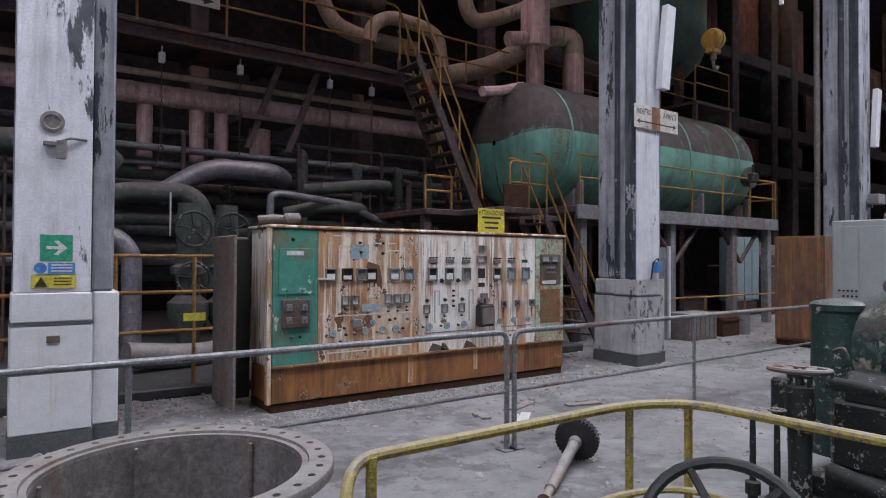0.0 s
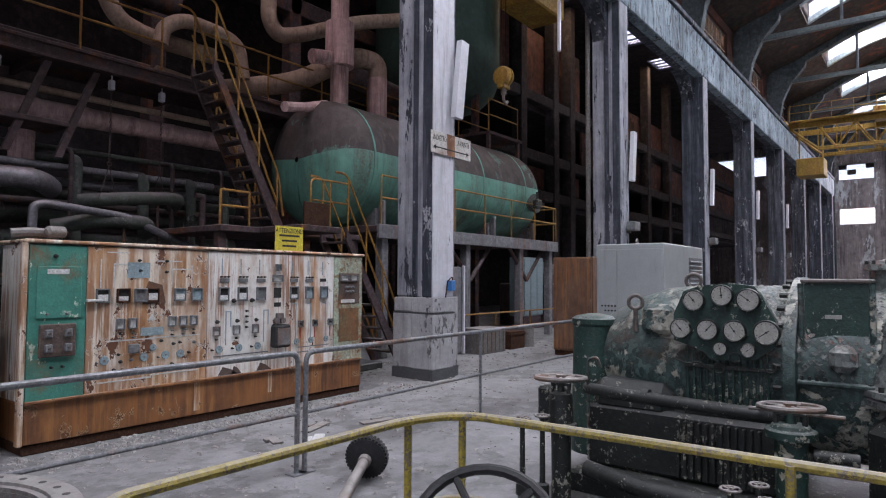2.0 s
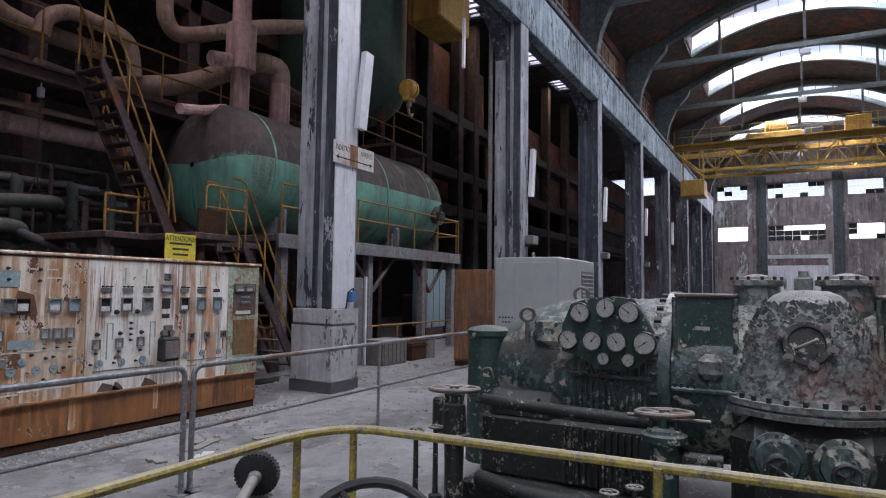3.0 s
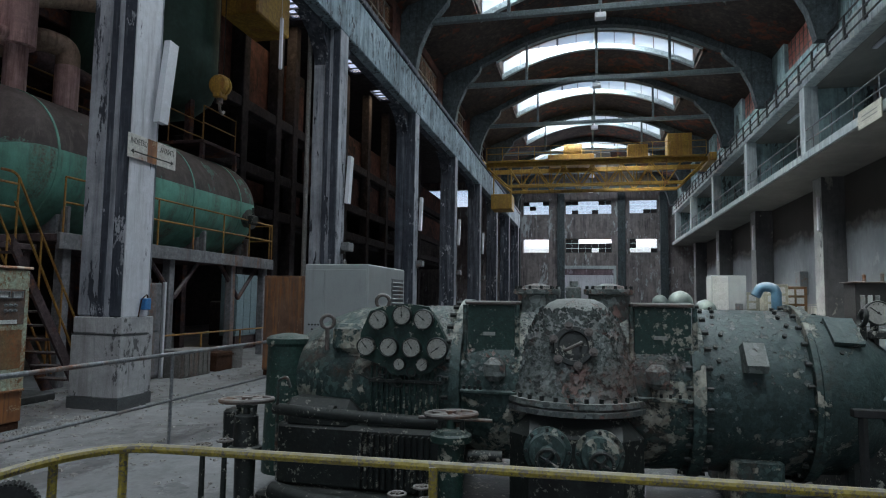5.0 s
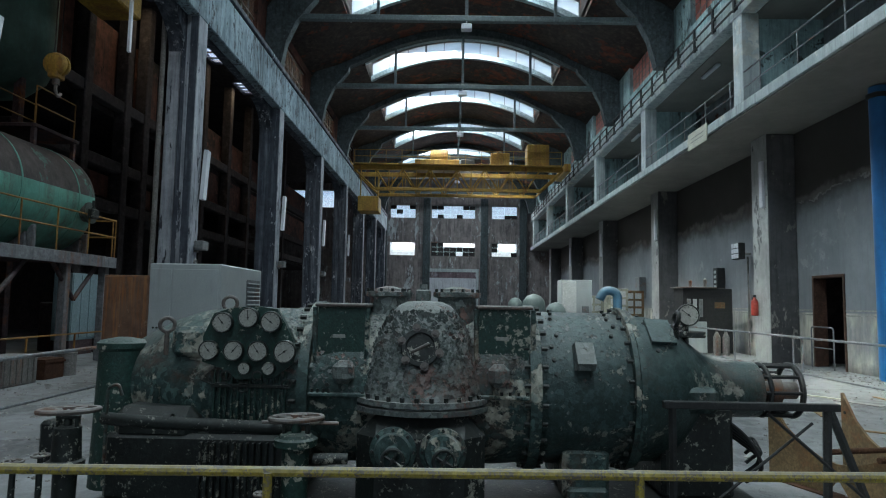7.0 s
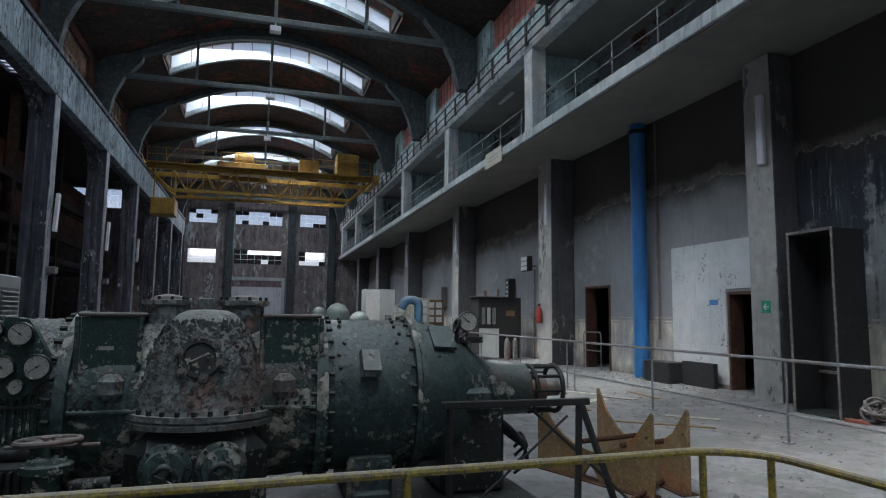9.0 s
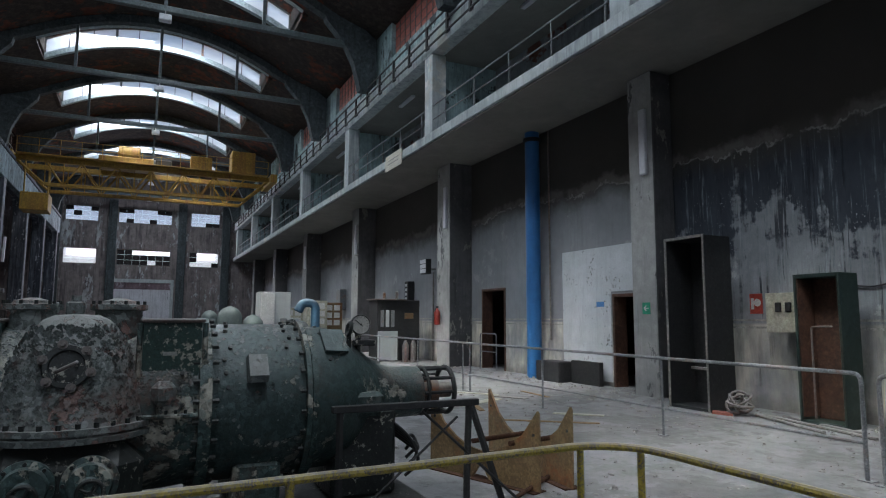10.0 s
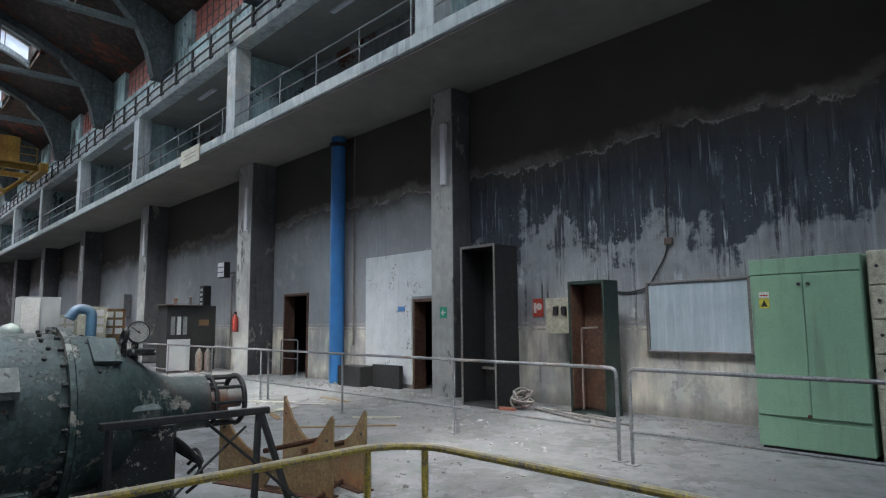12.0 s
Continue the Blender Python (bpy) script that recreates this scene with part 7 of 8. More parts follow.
pipe([(4.6, 10.8, 2.3), (5.2, 10.4, 2.45), (5.9, 10.4, 2.42), (6.1, 10.9, 2.3)], 0.12, green_pipe, "grimy green pipe bend before the wall pipes", 0.25, hold=((5.5, 10.4, 0.12, 2.4),))
for x, z in ((5.0, 3.45), (6.1, 3.3), (7.0, 3.3), (7.7, 3.25)):
    pipe([(x - 0.5, 11.7, z), (x, 11.2, z), (x, 11.0, z - 0.05), (x, 11.0, 0.12)], 0.09, green_pipe, "green drop pipe before the wall", 0.2)
pipe([(6.6, 10.2, 2.95), (6.75, 10.2, 2.95), (6.75, 10.2, 0.4)], 0.05, aisle_steel, "thin dark drop pipe", 0.1)
pipe([(1.35, 9.6, 1.75), (1.75, 9.6, 1.85), (2.0, 9.6, 1.6), (2.0, 9.6, 0.4)], 0.13, clad_pipe, "dull clad pipe bend going down", 0.3)
pipe([(1.8, 8.7, 0.35), (2.6, 8.9, 0.25), (3.4, 9.4, 0.25)], 0.16, pipe_grey, "grey pipe lying low behind the railing", 0.3)
for k, (x0, x1, y, z, r) in enumerate(((-6, 8.4, 11.5, 3.62, 0.05), (-6, 8.4, 11.3, 3.05, 0.07), (-6, 8.4, 11.4, 2.72, 0.055), (-6, 8.2, 11.2, 1.95, 0.08), (-6, 8.2, 11.5, 1.48, 0.09))):
    pipe([(x0, y, z), (x1, y, z + 0.03)], r, (green_pipe, clad_pipe, aisle_steel)[k % 3], "thin grimy pipe along the aisle wall", bands=9)
for x in (1.9, 2.95, 4.9, 6.6, 7.6):
    pipe([(x, 10.95, 0.12), (x, 10.95, 3.55), (x, 11.3, 3.6)], 0.035, aisle_steel, "thin dark riser before the wall pipes", 0.12)
fw = thing("valve_cluster", "cluster of small dark valves on the wall pipes", "valve", (5.4, 10.9, 0.12))
for x, z in ((3.6, 2.62), (4.75, 2.05), (5.75, 1.95), (6.9, 2.55)):
    wp("valve_body", M().lathe((x, 10.9, z - 0.16), (0, 0, 1), [(0, 0.05), (0.05, 0.09), (0.14, 0.09), (0.18, 0.05), (0.3, 0.03)], 12), turbine_dark, fw)
    wp("stem_support", M().cyl((x, 10.9, 0.12), (x, 10.9, z - 0.16), 0.03, n=8), aisle_steel, fw)
    handwheel(fw, (x, 10.72, z), (0, -1, 0.1), 0.11, turbine_dark, 0.012)
# pipework above the catwalk
pipe([(5.6, 11.8, 8.6), (5.65, 11.8, 6.75), (5.93, 11.8, 6.22), (6.6, 11.8, 6.08), (7.9, 11.8, 6.1)], 0.16, tan_pipe, "thick tan lagged pipe bend over the catwalk", 0.55)
pipe([(6.6, 11.5, 5.9), (6.65, 11.5, 6.25), (7.05, 11.5, 6.53), (7.85, 11.5, 6.5), (8.3, 11.5, 6.38), (8.42, 11.5, 5.7)], 0.14, tan_pipe, "looped tan lagged pipe over the catwalk", 0.35)
pipe([(8.95, 11.4, 9.0), (8.95, 11.4, 7.15), (9.2, 11.4, 6.85), (9.7, 11.3, 7.0), (11.2, 11.0, 7.7), (13, 10.6, 8.3)], 0.17, tan_pipe, "tan pipe rising over the drum", 0.4)
pipe([(6.9, 12.2, 5.6), (9.2, 12.2, 5.45), (12, 12.2, 5.5)], 0.13, tan_pipe, "tan pipe lying along the catwalk", 0.3)
pipe([(-6, 13.5, 7.4), (4, 13.5, 7.6), (8, 13.5, 7.7)], 0.3, aisle_steel, "thick dark duct in the gloom")
pipe([(11.2, 12.2, 7.0), (16, 12.2, 6.6)], 0.3, aisle_steel, "dark duct behind the drum")
vt2 = thing("upright_tank", "tall dark green upright tank with a rounded bottom", "tank", (16.45, 12.6, 6.75))
part("shell", M().lathe((0, 0, 0), (0, 0, 1), [(0, 0.1), (0.08, 0.85), (0.3, 1.45), (0.7, 1.85), (1.1, 2.0), (6.4, 2.0)], 36), tank_dim, vt2)
for k in range(3):
    a = 2.1 * k + 0.5
    part("leg", M().rbox(1.5 * math.cos(a) - 0.1, 1.5 * math.cos(a) + 0.1, 1.5 * math.sin(a) - 0.1, 1.5 * math.sin(a) + 0.1, -6.75, 1.2, 0.02), aisle_steel, vt2)

up2 = thing("drum_platform", "small steel platform with yellow rails over the drum", "platform", (15.5, 9.9, 5.4))
wp("deck", M().rbox(14.5, 16.2, 9.3, 10.5, 5.40, 5.48, 0.008), aisle_steel, up2)
for x in (14.6, 16.1):
    for y in (9.4, 10.4):
        wp("leg", M().rbox(x - 0.05, x + 0.05, y - 0.05, y + 0.05, 4.9 if x < 15 else 2.56, 5.398, 0.006), aisle_steel, up2)
        wp("rail_post", M().cyl((x, y, 5.48), (x, y, 6.38), 0.018, n=6), aisle_yellow, up2)
for y in (9.4, 10.4):
    for z in (5.95, 6.38):
        wp("rail", M().cyl((14.6, y, z), (16.1, y, z), 0.018, n=6), aisle_yellow, up2)

# twin gate valves behind the tiled column
for x in (2.75, 3.28):
    gv = thing("gate_valve", "dark gate valve with a wide upright handwheel", "valve", (x, 9.7, 0), group="gate valves")
    wp("body", M().lathe((x, 9.7, 0.0), (0, 0, 1), [(0, 0.26), (0.08, 0.26), (0.1, 0.14), (0.5, 0.16), (0.7, 0.28), (0.9, 0.28), (1.0, 0.16), (1.25, 0.14), (1.3, 0.24), (1.4, 0.24), (1.45, 0.18), (2.3, 0.15)], 20), green_pipe, gv)
    handwheel(gv, (x, 9.42, 1.93), (0, -1, 0.05), 0.24, turbine_dark, 0.02)
    handwheel(gv, (x, 9.42, 1.25), (0, -1, 0.05), 0.22, turbine_dark, 0.02)
for x, z in ((2.62, 2.5), (3.0, 2.45)):
    single("strap", M().rbox(-0.012, 0.012, -0.004, 0.004, -0.65, 0, 0.002), frame_white, "torn white strap hanging from a pipe", "strap", (x, 10.27, z))

# rusty rail and plinth behind the tiled column
pr = thing("rusty_railing", "rust-brown tube railing with a yellow tag", "railing", (2, 7.75, 0.12))
for x in (0.9, 1.55, 2.35, 2.9):
    wp("post", M().cyl((x, 7.75, 0.12), (x, 7.75, 1.55), 0.022, n=8), aisle_yellow, pr)
for z in (1.55, 1.15, 0.72):
    wp("rail", M().cyl((-2, 7.75, z), (4.5, 7.75, z), 0.02, n=8), aisle_yellow, pr)
wp("tag", M().rbox(2.23, 2.47, 7.72, 7.73, 0.82, 0.91, 0.002), sign_yellow, pr, "small yellow tag")
single("plinth", M().rbox(-6, 8.6, 7.6, 12.8, 0, 0.12, 0.02), pad_mat, "low grey concrete plinth under the pipework", "plinth", kind="structure")

# hoists with chains
for x, z, low in ((2.55, 4.7, 3.2), (3.75, 4.72, 3.1), (5.35, 4.75, 3.35), (6.2, 4.75, 3.35)):
    ho = thing("chain_hoist", "small chain hoist hanging under the catwalk", "hoist", (x, 10.65, z + 0.08), group="chain hoists")
    part("block", M().rbox(-0.045, 0.045, -0.045, 0.045, -0.26, -0.1, 0.012).cyl((0, 0, -0.1), (0, 0, 0), 0.012, n=6), lamp_white, ho, "pale hoist block")
    m = M()
    nlinks = int((z - 0.18 - low) / 0.05)
    for k in range(nlinks):
        d = (1, 0, 0) if k % 2 else (0, 1, 0)
        m.torus((0, 0, -0.29 - 0.05 * k), d, 0.02, 0.006, 8, 4)
    part("chain", m, aisle_steel, ho)
    zz = -0.29 - 0.05 * nlinks
    part("sling", M().cyl((0, 0, zz), (-0.16, 0, zz - 0.6), 0.007, n=5).cyl((0, 0, zz), (0.14, 0, zz - 0.6), 0.007, n=5).torus((0, 0, zz + 0.02), (0, 1, 0), 0.035, 0.008, 12, 5), aisle_steel, ho)

# frame of the boiler house behind, its gloom put into near-black colour
bf = thing("boiler_frame", "concrete and steel frame of the boiler house, mostly near black for the gloom", "frame", (20, 14, 0), kind="structure")
for x in (21.0, 23.6, 25.1, 28.5, 31, 34.5, 38, 42, 46):
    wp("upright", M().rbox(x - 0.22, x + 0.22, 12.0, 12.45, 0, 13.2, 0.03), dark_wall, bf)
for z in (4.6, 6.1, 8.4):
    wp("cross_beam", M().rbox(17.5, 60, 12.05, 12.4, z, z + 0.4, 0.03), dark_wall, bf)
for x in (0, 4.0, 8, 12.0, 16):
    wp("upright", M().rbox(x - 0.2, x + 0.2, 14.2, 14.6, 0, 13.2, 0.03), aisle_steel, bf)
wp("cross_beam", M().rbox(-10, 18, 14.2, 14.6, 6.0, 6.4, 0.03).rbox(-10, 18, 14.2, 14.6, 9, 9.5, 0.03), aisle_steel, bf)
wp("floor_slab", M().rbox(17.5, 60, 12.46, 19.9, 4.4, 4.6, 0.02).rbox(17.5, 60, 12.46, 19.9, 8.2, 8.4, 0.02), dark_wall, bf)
for x in (19.8, 22.6, 25.9):
    wp("wall_panel", M().box(x - 0.9, x + 0.9, 12.5, 12.6, 9.0, 11.5).box(x - 0.6, x + 0.8, 12.5, 12.6, 5.2, 6.0), red_wall, bf, "patch of red brick infill")
wp("wall_panel", M().box(27, 60, 12.5, 12.6, 6.5, 8.2).box(29, 60, 12.5, 12.6, 8.8, 10.4), red_wall, bf, "sooty red brick infill")
bx = thing("machine_casing", "tall dark boiler casing with flanged pipes", "boiler", (20, 10.6, 0))
wp("casing", M().rbox(18.6, 20.6, 9.6, 11.6, 0, 1.4, 0.04).lathe((19.6, 10.6, 1.4), (0, 0, 1), [(0, 0.9), (0.3, 0.85), (0.6, 0.55), (0.7, 0.2)], 20), aisle_steel, bx)
hb = thing("hook_block", "yellow crane hook block hanging in the aisle", "crane hook", (13.1, 8.0, 5.8))
part("block", M().lathe((-0.17, 0, 0.5), (1, 0, 0), [(0, 0.08), (0.02, 0.20), (0.1, 0.24), (0.14, 0.24), (0.15, 0.19), (0.19, 0.19), (0.20, 0.24), (0.24, 0.24), (0.32, 0.20), (0.34, 0.08)], 22).rbox(-0.15, 0.15, -0.10, 0.10, 0.20, 0.36, 0.02), crane_yellow, hb)
part("hook", M().cyl((0, 0, 0.22), (0, 0, 0.08), 0.07, n=12).tube([(0, 0, 0.1), (0, 0, -0.05), (0.1, 0, -0.15), (0.18, 0, -0.05)], 0.035, 8, 0.08), wheel_iron, hb)
part("rope", M().cyl((-0.1, 0, 0.6), (-0.1, 0, 7.41), 0.012, n=5).cyl((0.1, 0, 0.6), (0.1, 0, 7.41), 0.012, n=5), black_steel, hb)
ac = thing("aisle_crane", "yellow crane bridge in the aisle roof", "crane", (17.5, 9.5, 9.7))
part("bridge", M().rbox(-0.3, 0.3, -0.6, 9.0, 1.9, 2.6, 0.05), aisle_steel, ac)
part("trolley", M().rbox(-1.0, 1.0, -0.4, 0.8, 0.0, 1.3, 0.05).rbox(-0.2, 0.2, 0.0, 0.4, 1.3, 1.9, 0.02), crane_yellow, ac)
part("hanger", M().rbox(-0.15, 0.15, 0.2, 0.5, 2.6, 3.51, 0.02).rbox(-0.15, 0.15, 6, 6.3, 2.6, 3.51, 0.02), aisle_steel, ac)
sl = thing("hanging_tube_lamp", "white tube lamp hanging on end", "lamp", (13.5, 6.75, 6.75))
part("tube", M().rbox(-0.035, 0.035, -0.035, 0.035, 0, 1.2, 0.01).cyl((0, 0, 1.2), (0, 0, 5.75), 0.006, n=5), lamp_white, sl)

# ---- cabinets on the floor of the aisle ----
sc2 = thing("steel_locker", "narrow grey steel locker with two doors", "locker", (10.7, 7.75, 0))
part("body", M().rbox(-0.42, 0.38, 0.0, 0.45, 0.02, 1.78, 0.01), aisle_grey, sc2)
part("door", M().rbox(-0.40, 0.36, -0.02, -0.002, 0.05, 0.88, 0.004), aisle_grey, sc2)
part("door", M().rbox(-0.40, 0.36, -0.02, -0.002, 0.90, 1.76, 0.004), aisle_grey, sc2)
part("label_plate", M().box(-0.28, -0.1, -0.024, -0.019, 0.92, 1.1), relay_brown, sc2)
part("side_frame", M().rbox(0.39, 0.45, -0.06, 0.0, 0.0, 1.8, 0.008), lamp_white, sc2)
bin_ = thing("steel_box", "low corrugated steel box", "box", (11.7, 7.35, 0))
part("body", M().rbox(-0.45, 0.45, 0, 0.5, 0.0, 0.52, 0.01), pipe_grey, bin_)
for k in range(6):
    part("rib", M().rbox(-0.42 + 0.15 * k, -0.35 + 0.15 * k, -0.02, 0.0, 0.04, 0.5, 0.006), pipe_grey, bin_)
cr = single("scrap_crate", M().rbox(-0.3, 0.3, -0.2, 0.2, 0, 0.38, 0.01).rbox(-0.32, 0.32, -0.22, 0.22, 0.3, 0.34, 0.004), rust_dark, "small rusty crate on the floor", "crate", (12.75, 7.6, 0))
single("steel_drum", M().lathe((0, 0, 0), (0, 0, 1), [(0, 0.17), (0.42, 0.17), (0.43, 0.18), (0.45, 0.18), (0.45, 0.15)], 18), pipe_grey, "small grey drum on the floor", "drum", (13.3, 7.5, 0))
rl = thing("low_railing", "low yellow railing under the platform", "railing", (15, 8.0, 0))
for x in (11.4, 13.0, 14.6, 16.2):
    wp("post", M().cyl((x, 8.15, 0), (x, 8.15, 0.75), 0.02, n=6), aisle_yellow, rl)
wp("rail", M().cyl((11.2, 8.15, 0.75), (16.3, 8.15, 0.75), 0.02, n=6).cyl((11.2, 8.15, 0.4), (16.3, 8.15, 0.4), 0.016, n=6), aisle_yellow, rl)
hp = thing("hopper_pump", "tangle of pale pump parts under the platform", "pump", (12.1, 8.9, 0))
wp("body", M().cyl((12.1, 8.9, 0.3), (12.1, 8.9, 1.0), 0.22, 0.32, 16).lathe((12.1, 8.9, 1.0), (0, 0, 1), [(0, 0.34), (0.3, 0.34), (0.4, 0.15), (0.9, 0.12)], 16).rbox(11.9, 12.3, 8.7, 9.1, 0, 0.3, 0.03), pipe_grey, hp)
wp("brace", M().cyl((12.0, 8.75, 1.0), (12.6, 8.75, 2.2), 0.06, n=8), aisle_grey, hp)
wcab = thing("wall_cabinet", "pale grey switch cabinet far under the platform", "cabinet", (17.9, 9.9, 0))
part("body", M().rbox(-0.6, 0.6, 0, 0.5, 0.4, 2.2, 0.01), plate_blue, wcab)
for k in range(3):
    part("door", M().rbox(-0.57 + 0.39 * k, -0.21 + 0.39 * k, -0.02, -0.002, 0.45, 2.15, 0.004), plate_blue, wcab)
part("leg", M().rbox(-0.55, 0.55, 0.02, 0.45, 0, 0.4, 0.01), aisle_steel, wcab)

rc = thing("rusted_cabinet", "rust-streaked steel cabinet with an open edge", "cabinet", (12.25, 5.55, 0))
part("body", M().rbox(0, 0.55, -0.15, 0.72, 0.1, 1.98, 0.012), rust_cab, rc)
part("door", M().rbox(-0.03, -0.004, -0.12, 0.70, 0.14, 1.95, 0.006), rust_cab, rc)
part("foot", M().rbox(0.02, 0.5, -0.12, 0.7, 0, 0.1, 0.006), rust_dark, rc)
gb = thing("generator_cabinet", "large pale grey machine cabinet with a louvred side", "cabinet", (9.5, 3.1, 0))
part("body", M().rbox(0, 1.9, 0, 1.02, 0.08, 2.06, 0.015), cab_grey, gb)
part("base", M().rbox(0.03, 1.87, 0.03, 0.99, 0, 0.08, 0.008), black_steel, gb)
part("front_panel", M().rbox(-0.015, -0.002, 0.03, 0.68, 0.15, 1.98, 0.005), cab_grey, gb)
part("front_panel", M().rbox(-0.015, -0.002, 0.70, 0.99, 0.15, 1.98, 0.005), cab_grey, gb)
m = M()
for k in range(14):
    z = 0.95 + 0.068 * k
    m.slab([(1.15, -0.004, z), (1.15, -0.03, z - 0.012), (1.15, -0.03, z - 0.02), (1.15, -0.004, z - 0.01)], (0.65, 0, 0))
part("louvre", m, cab_grey, gb)
part("louvre_back", M().box(1.13, 1.82, -0.006, -0.002, 0.9, 1.88), meter_grey, gb)
for k in range(9):
    part("push_button", M().cyl((-0.03, 0.72 + 0.05 * (k % 5), 1.15 - 0.07 * (k // 5)), (-0.014, 0.72 + 0.05 * (k % 5), 1.15 - 0.07 * (k // 5)), 0.014, n=8), ink_and_gap, gb)
part("lifting_eye", M().torus((0.3, 0.5, 2.10), (0, 1, 0), 0.04, 0.012, 14, 6), pipe_grey, gb)

# ---- along the south wall ----
WY = Y_WALL
pw = single("painted_patch", M().rbox(12.18, 14.05, WY + 0.002, WY + 0.02, 0.92, 3.28, 0.004).rbox(11.30, 12.18, WY + 0.002, WY + 0.02, 2.2, 3.28, 0.004).rbox(12.18, 14.05, WY + 0.002, WY + 0.016, 0.1, 0.92, 0.004), white_wash, "white painted patch on the sooty wall", "paint patch", kind="structure")
bsn = thing("ear_sign_small", "small faded blue sign on the white patch", "sign", (12.55, WY + 0.022, 1.85))
part("board", M().rbox(-0.14, 0.14, 0, 0.006, 0, 0.12, 0.002), sign_blue, bsn)
for a, b, h in DOORS:
    dj = thing("doorway", "open doorway with a worn brown frame", "doorway", (a, WY, 0), kind="structure")
    part("jamb", M().rbox(0.0, 0.07, -0.34, 0.03, 0, h, 0.006), brown_inside, dj)
    part("jamb", M().rbox(b - a - 0.07, b - a, -0.34, 0.03, 0, h, 0.006), brown_inside, dj)
    part("head", M().rbox(0.07, b - a - 0.07, -0.34, 0.03, h - 0.07, h, 0.006), brown_inside, dj)
part("leaf", M().rbox(0.07, 0.72, -0.9, -0.86, 0.01, 2.4, 0.006), brown_inside, dj, "dark brown door leaf half open")
gate = thing("door_rail", "small grey barrier in the doorway", "railing", (17.6, WY + 0.25, 0))
part("frame", M().tube([(-0.5, 0, 0), (-0.5, 0, 1.1), (0.5, 0, 1.1), (0.5, 0, 0)], 0.02, 8, 0.1).cyl((-0.5, 0, 0.55), (0.5, 0, 0.55), 0.016, n=8), bare_steel, gate)
bp = thing("blue_pipe", "tall blue downpipe with a dark collar", "pipe", (14.95, WY + 0.32, 0))
part("tube", M().cyl((0, 0, 0), (0, 0, 6.72), 0.2, n=24), blue_paint, bp)
part("collar", M().lathe((0, 0, 6.45), (0, 0, 1), [(0, 0.2), (0.02, 0.25), (0.1, 0.25), (0.12, 0.2)], 24), black_steel, bp)
part("side_conduit", M().cyl((-0.42, -0.25, 1.0), (-0.42, -0.25, 6.7), 0.025, n=8), pipe_grey, bp)
tr = single("trough", M().rbox(-0.5, 0.5, -0.25, 0.25, 0, 0.5, 0.02).rbox(-1.6, -0.52, -0.22, -0.1, 0, 0.55, 0.01), black_steel, "dark steel trough on the floor by the wall", "trough", (13.9, WY + 0.4, 0))

ex2 = thing("exit_sign", "green and white arrow sign on the pilaster", "sign", (10.42, WY + 0.585, 1.66))
part("board", M().rbox(-0.11, 0.11, 0, 0.01, 0, 0.24, 0.002), sign_green, ex2)
part("arrow", M().slab([(x, 0.0102, z) for x, z in ((-0.07, 0.11), (0.02, 0.11), (-0.02, 0.07), (0.01, 0.06), (0.075, 0.12), (0.01, 0.18), (-0.02, 0.17), (0.02, 0.13), (-0.07, 0.13))], (0, 0.003, 0)), frame_white, ex2)
# thin overlay that stands in for light on the pilaster's lowest 2.2 m
hf = single("pilaster_base_paint", M().rbox(0.02, 0.68, 0.582, 0.586, 0.0, 2.2, 0.001), pilaster_lit, "lower face of the pilaster, overlaid where light falls on it", "paint patch", (10.12, WY, 0), kind="structure")

lk = thing("open_locker", "tall narrow black steel locker without a door", "locker", (8.75, -9.6, 0))
for x in (-0.44, 0.41):
    part("side_panel", M().rbox(x, x + 0.03, -0.1, 0.55, 0, 3.02, 0.004), black_steel, lk)
part("back_panel", M().rbox(-0.408, 0.408, -0.1, -0.06, 0, 3.02, 0.004), black_steel, lk)
part("top_panel", M().rbox(-0.408, 0.408, -0.058, 0.55, 2.98, 3.02, 0.004), black_steel, lk)
part("bottom_panel", M().rbox(-0.408, 0.408, -0.058, 0.55, 0.0, 0.05, 0.004), black_steel, lk)
part("frame_strip", M().rbox(-0.46, -0.42, 0.552, 0.575, 0, 3.03, 0.004).rbox(0.40, 0.45, 0.552, 0.575, 0, 3.03, 0.004).rbox(-0.42, 0.40, 0.552, 0.575, 2.98, 3.03, 0.004), pipe_grey, lk)
part("inner_rail", M().rbox(-0.405, 0.405, 0.0, 0.05, 0.65, 0.7, 0.005), pipe_grey, lk)
part("hanging_cable", M().tube([(-0.2, 0.1, 2.98), (-0.25, 0.15, 2.5), (-0.22, 0.1, 1.6)], 0.02, 8, 0.2), pipe_grey, lk)
kb = thing("switch_box", "beige switch box with two dark knobs", "switch box", (7.45, WY + 0.002, 1.38))
part("box", M().rbox(-0.3, 0.3, 0, 0.42, 0, 0.60, 0.015), cab_beige, kb)
part("lip", M().rbox(-0.33, 0.33, 0.42, 0.44, -0.03, 0.62, 0.006), cab_beige, kb)
for x in (-0.1, 0.08):
    part("knob", M().rbox(x - 0.05, x + 0.05, 0.442, 0.49, 0.30, 0.46, 0.012), black_steel, kb)
part("conduit", M().cyl((-0.12, 0.15, -1.36), (-0.12, 0.15, 0), 0.03, n=8).rbox(-0.18, -0.06, 0.08, 0.22, -0.32, -0.15, 0.01), pipe_grey, kb)
fs2 = thing("fire_sign", "red fire equipment sign on the wall", "sign", (8.30, WY + 0.001, 1.66))
part("board", M().rbox(-0.13, 0.13, 0, 0.012, 0, 0.36, 0.003), red_paint, fs2)
part("symbol", M().lathe((-0.03, 0.012, 0.2), (0, 1, 0), [(0, 0.07), (0.003, 0.069)], 20).box(0.04, 0.1, 0.012, 0.0155, 0.08, 0.28), frame_white, fs2)
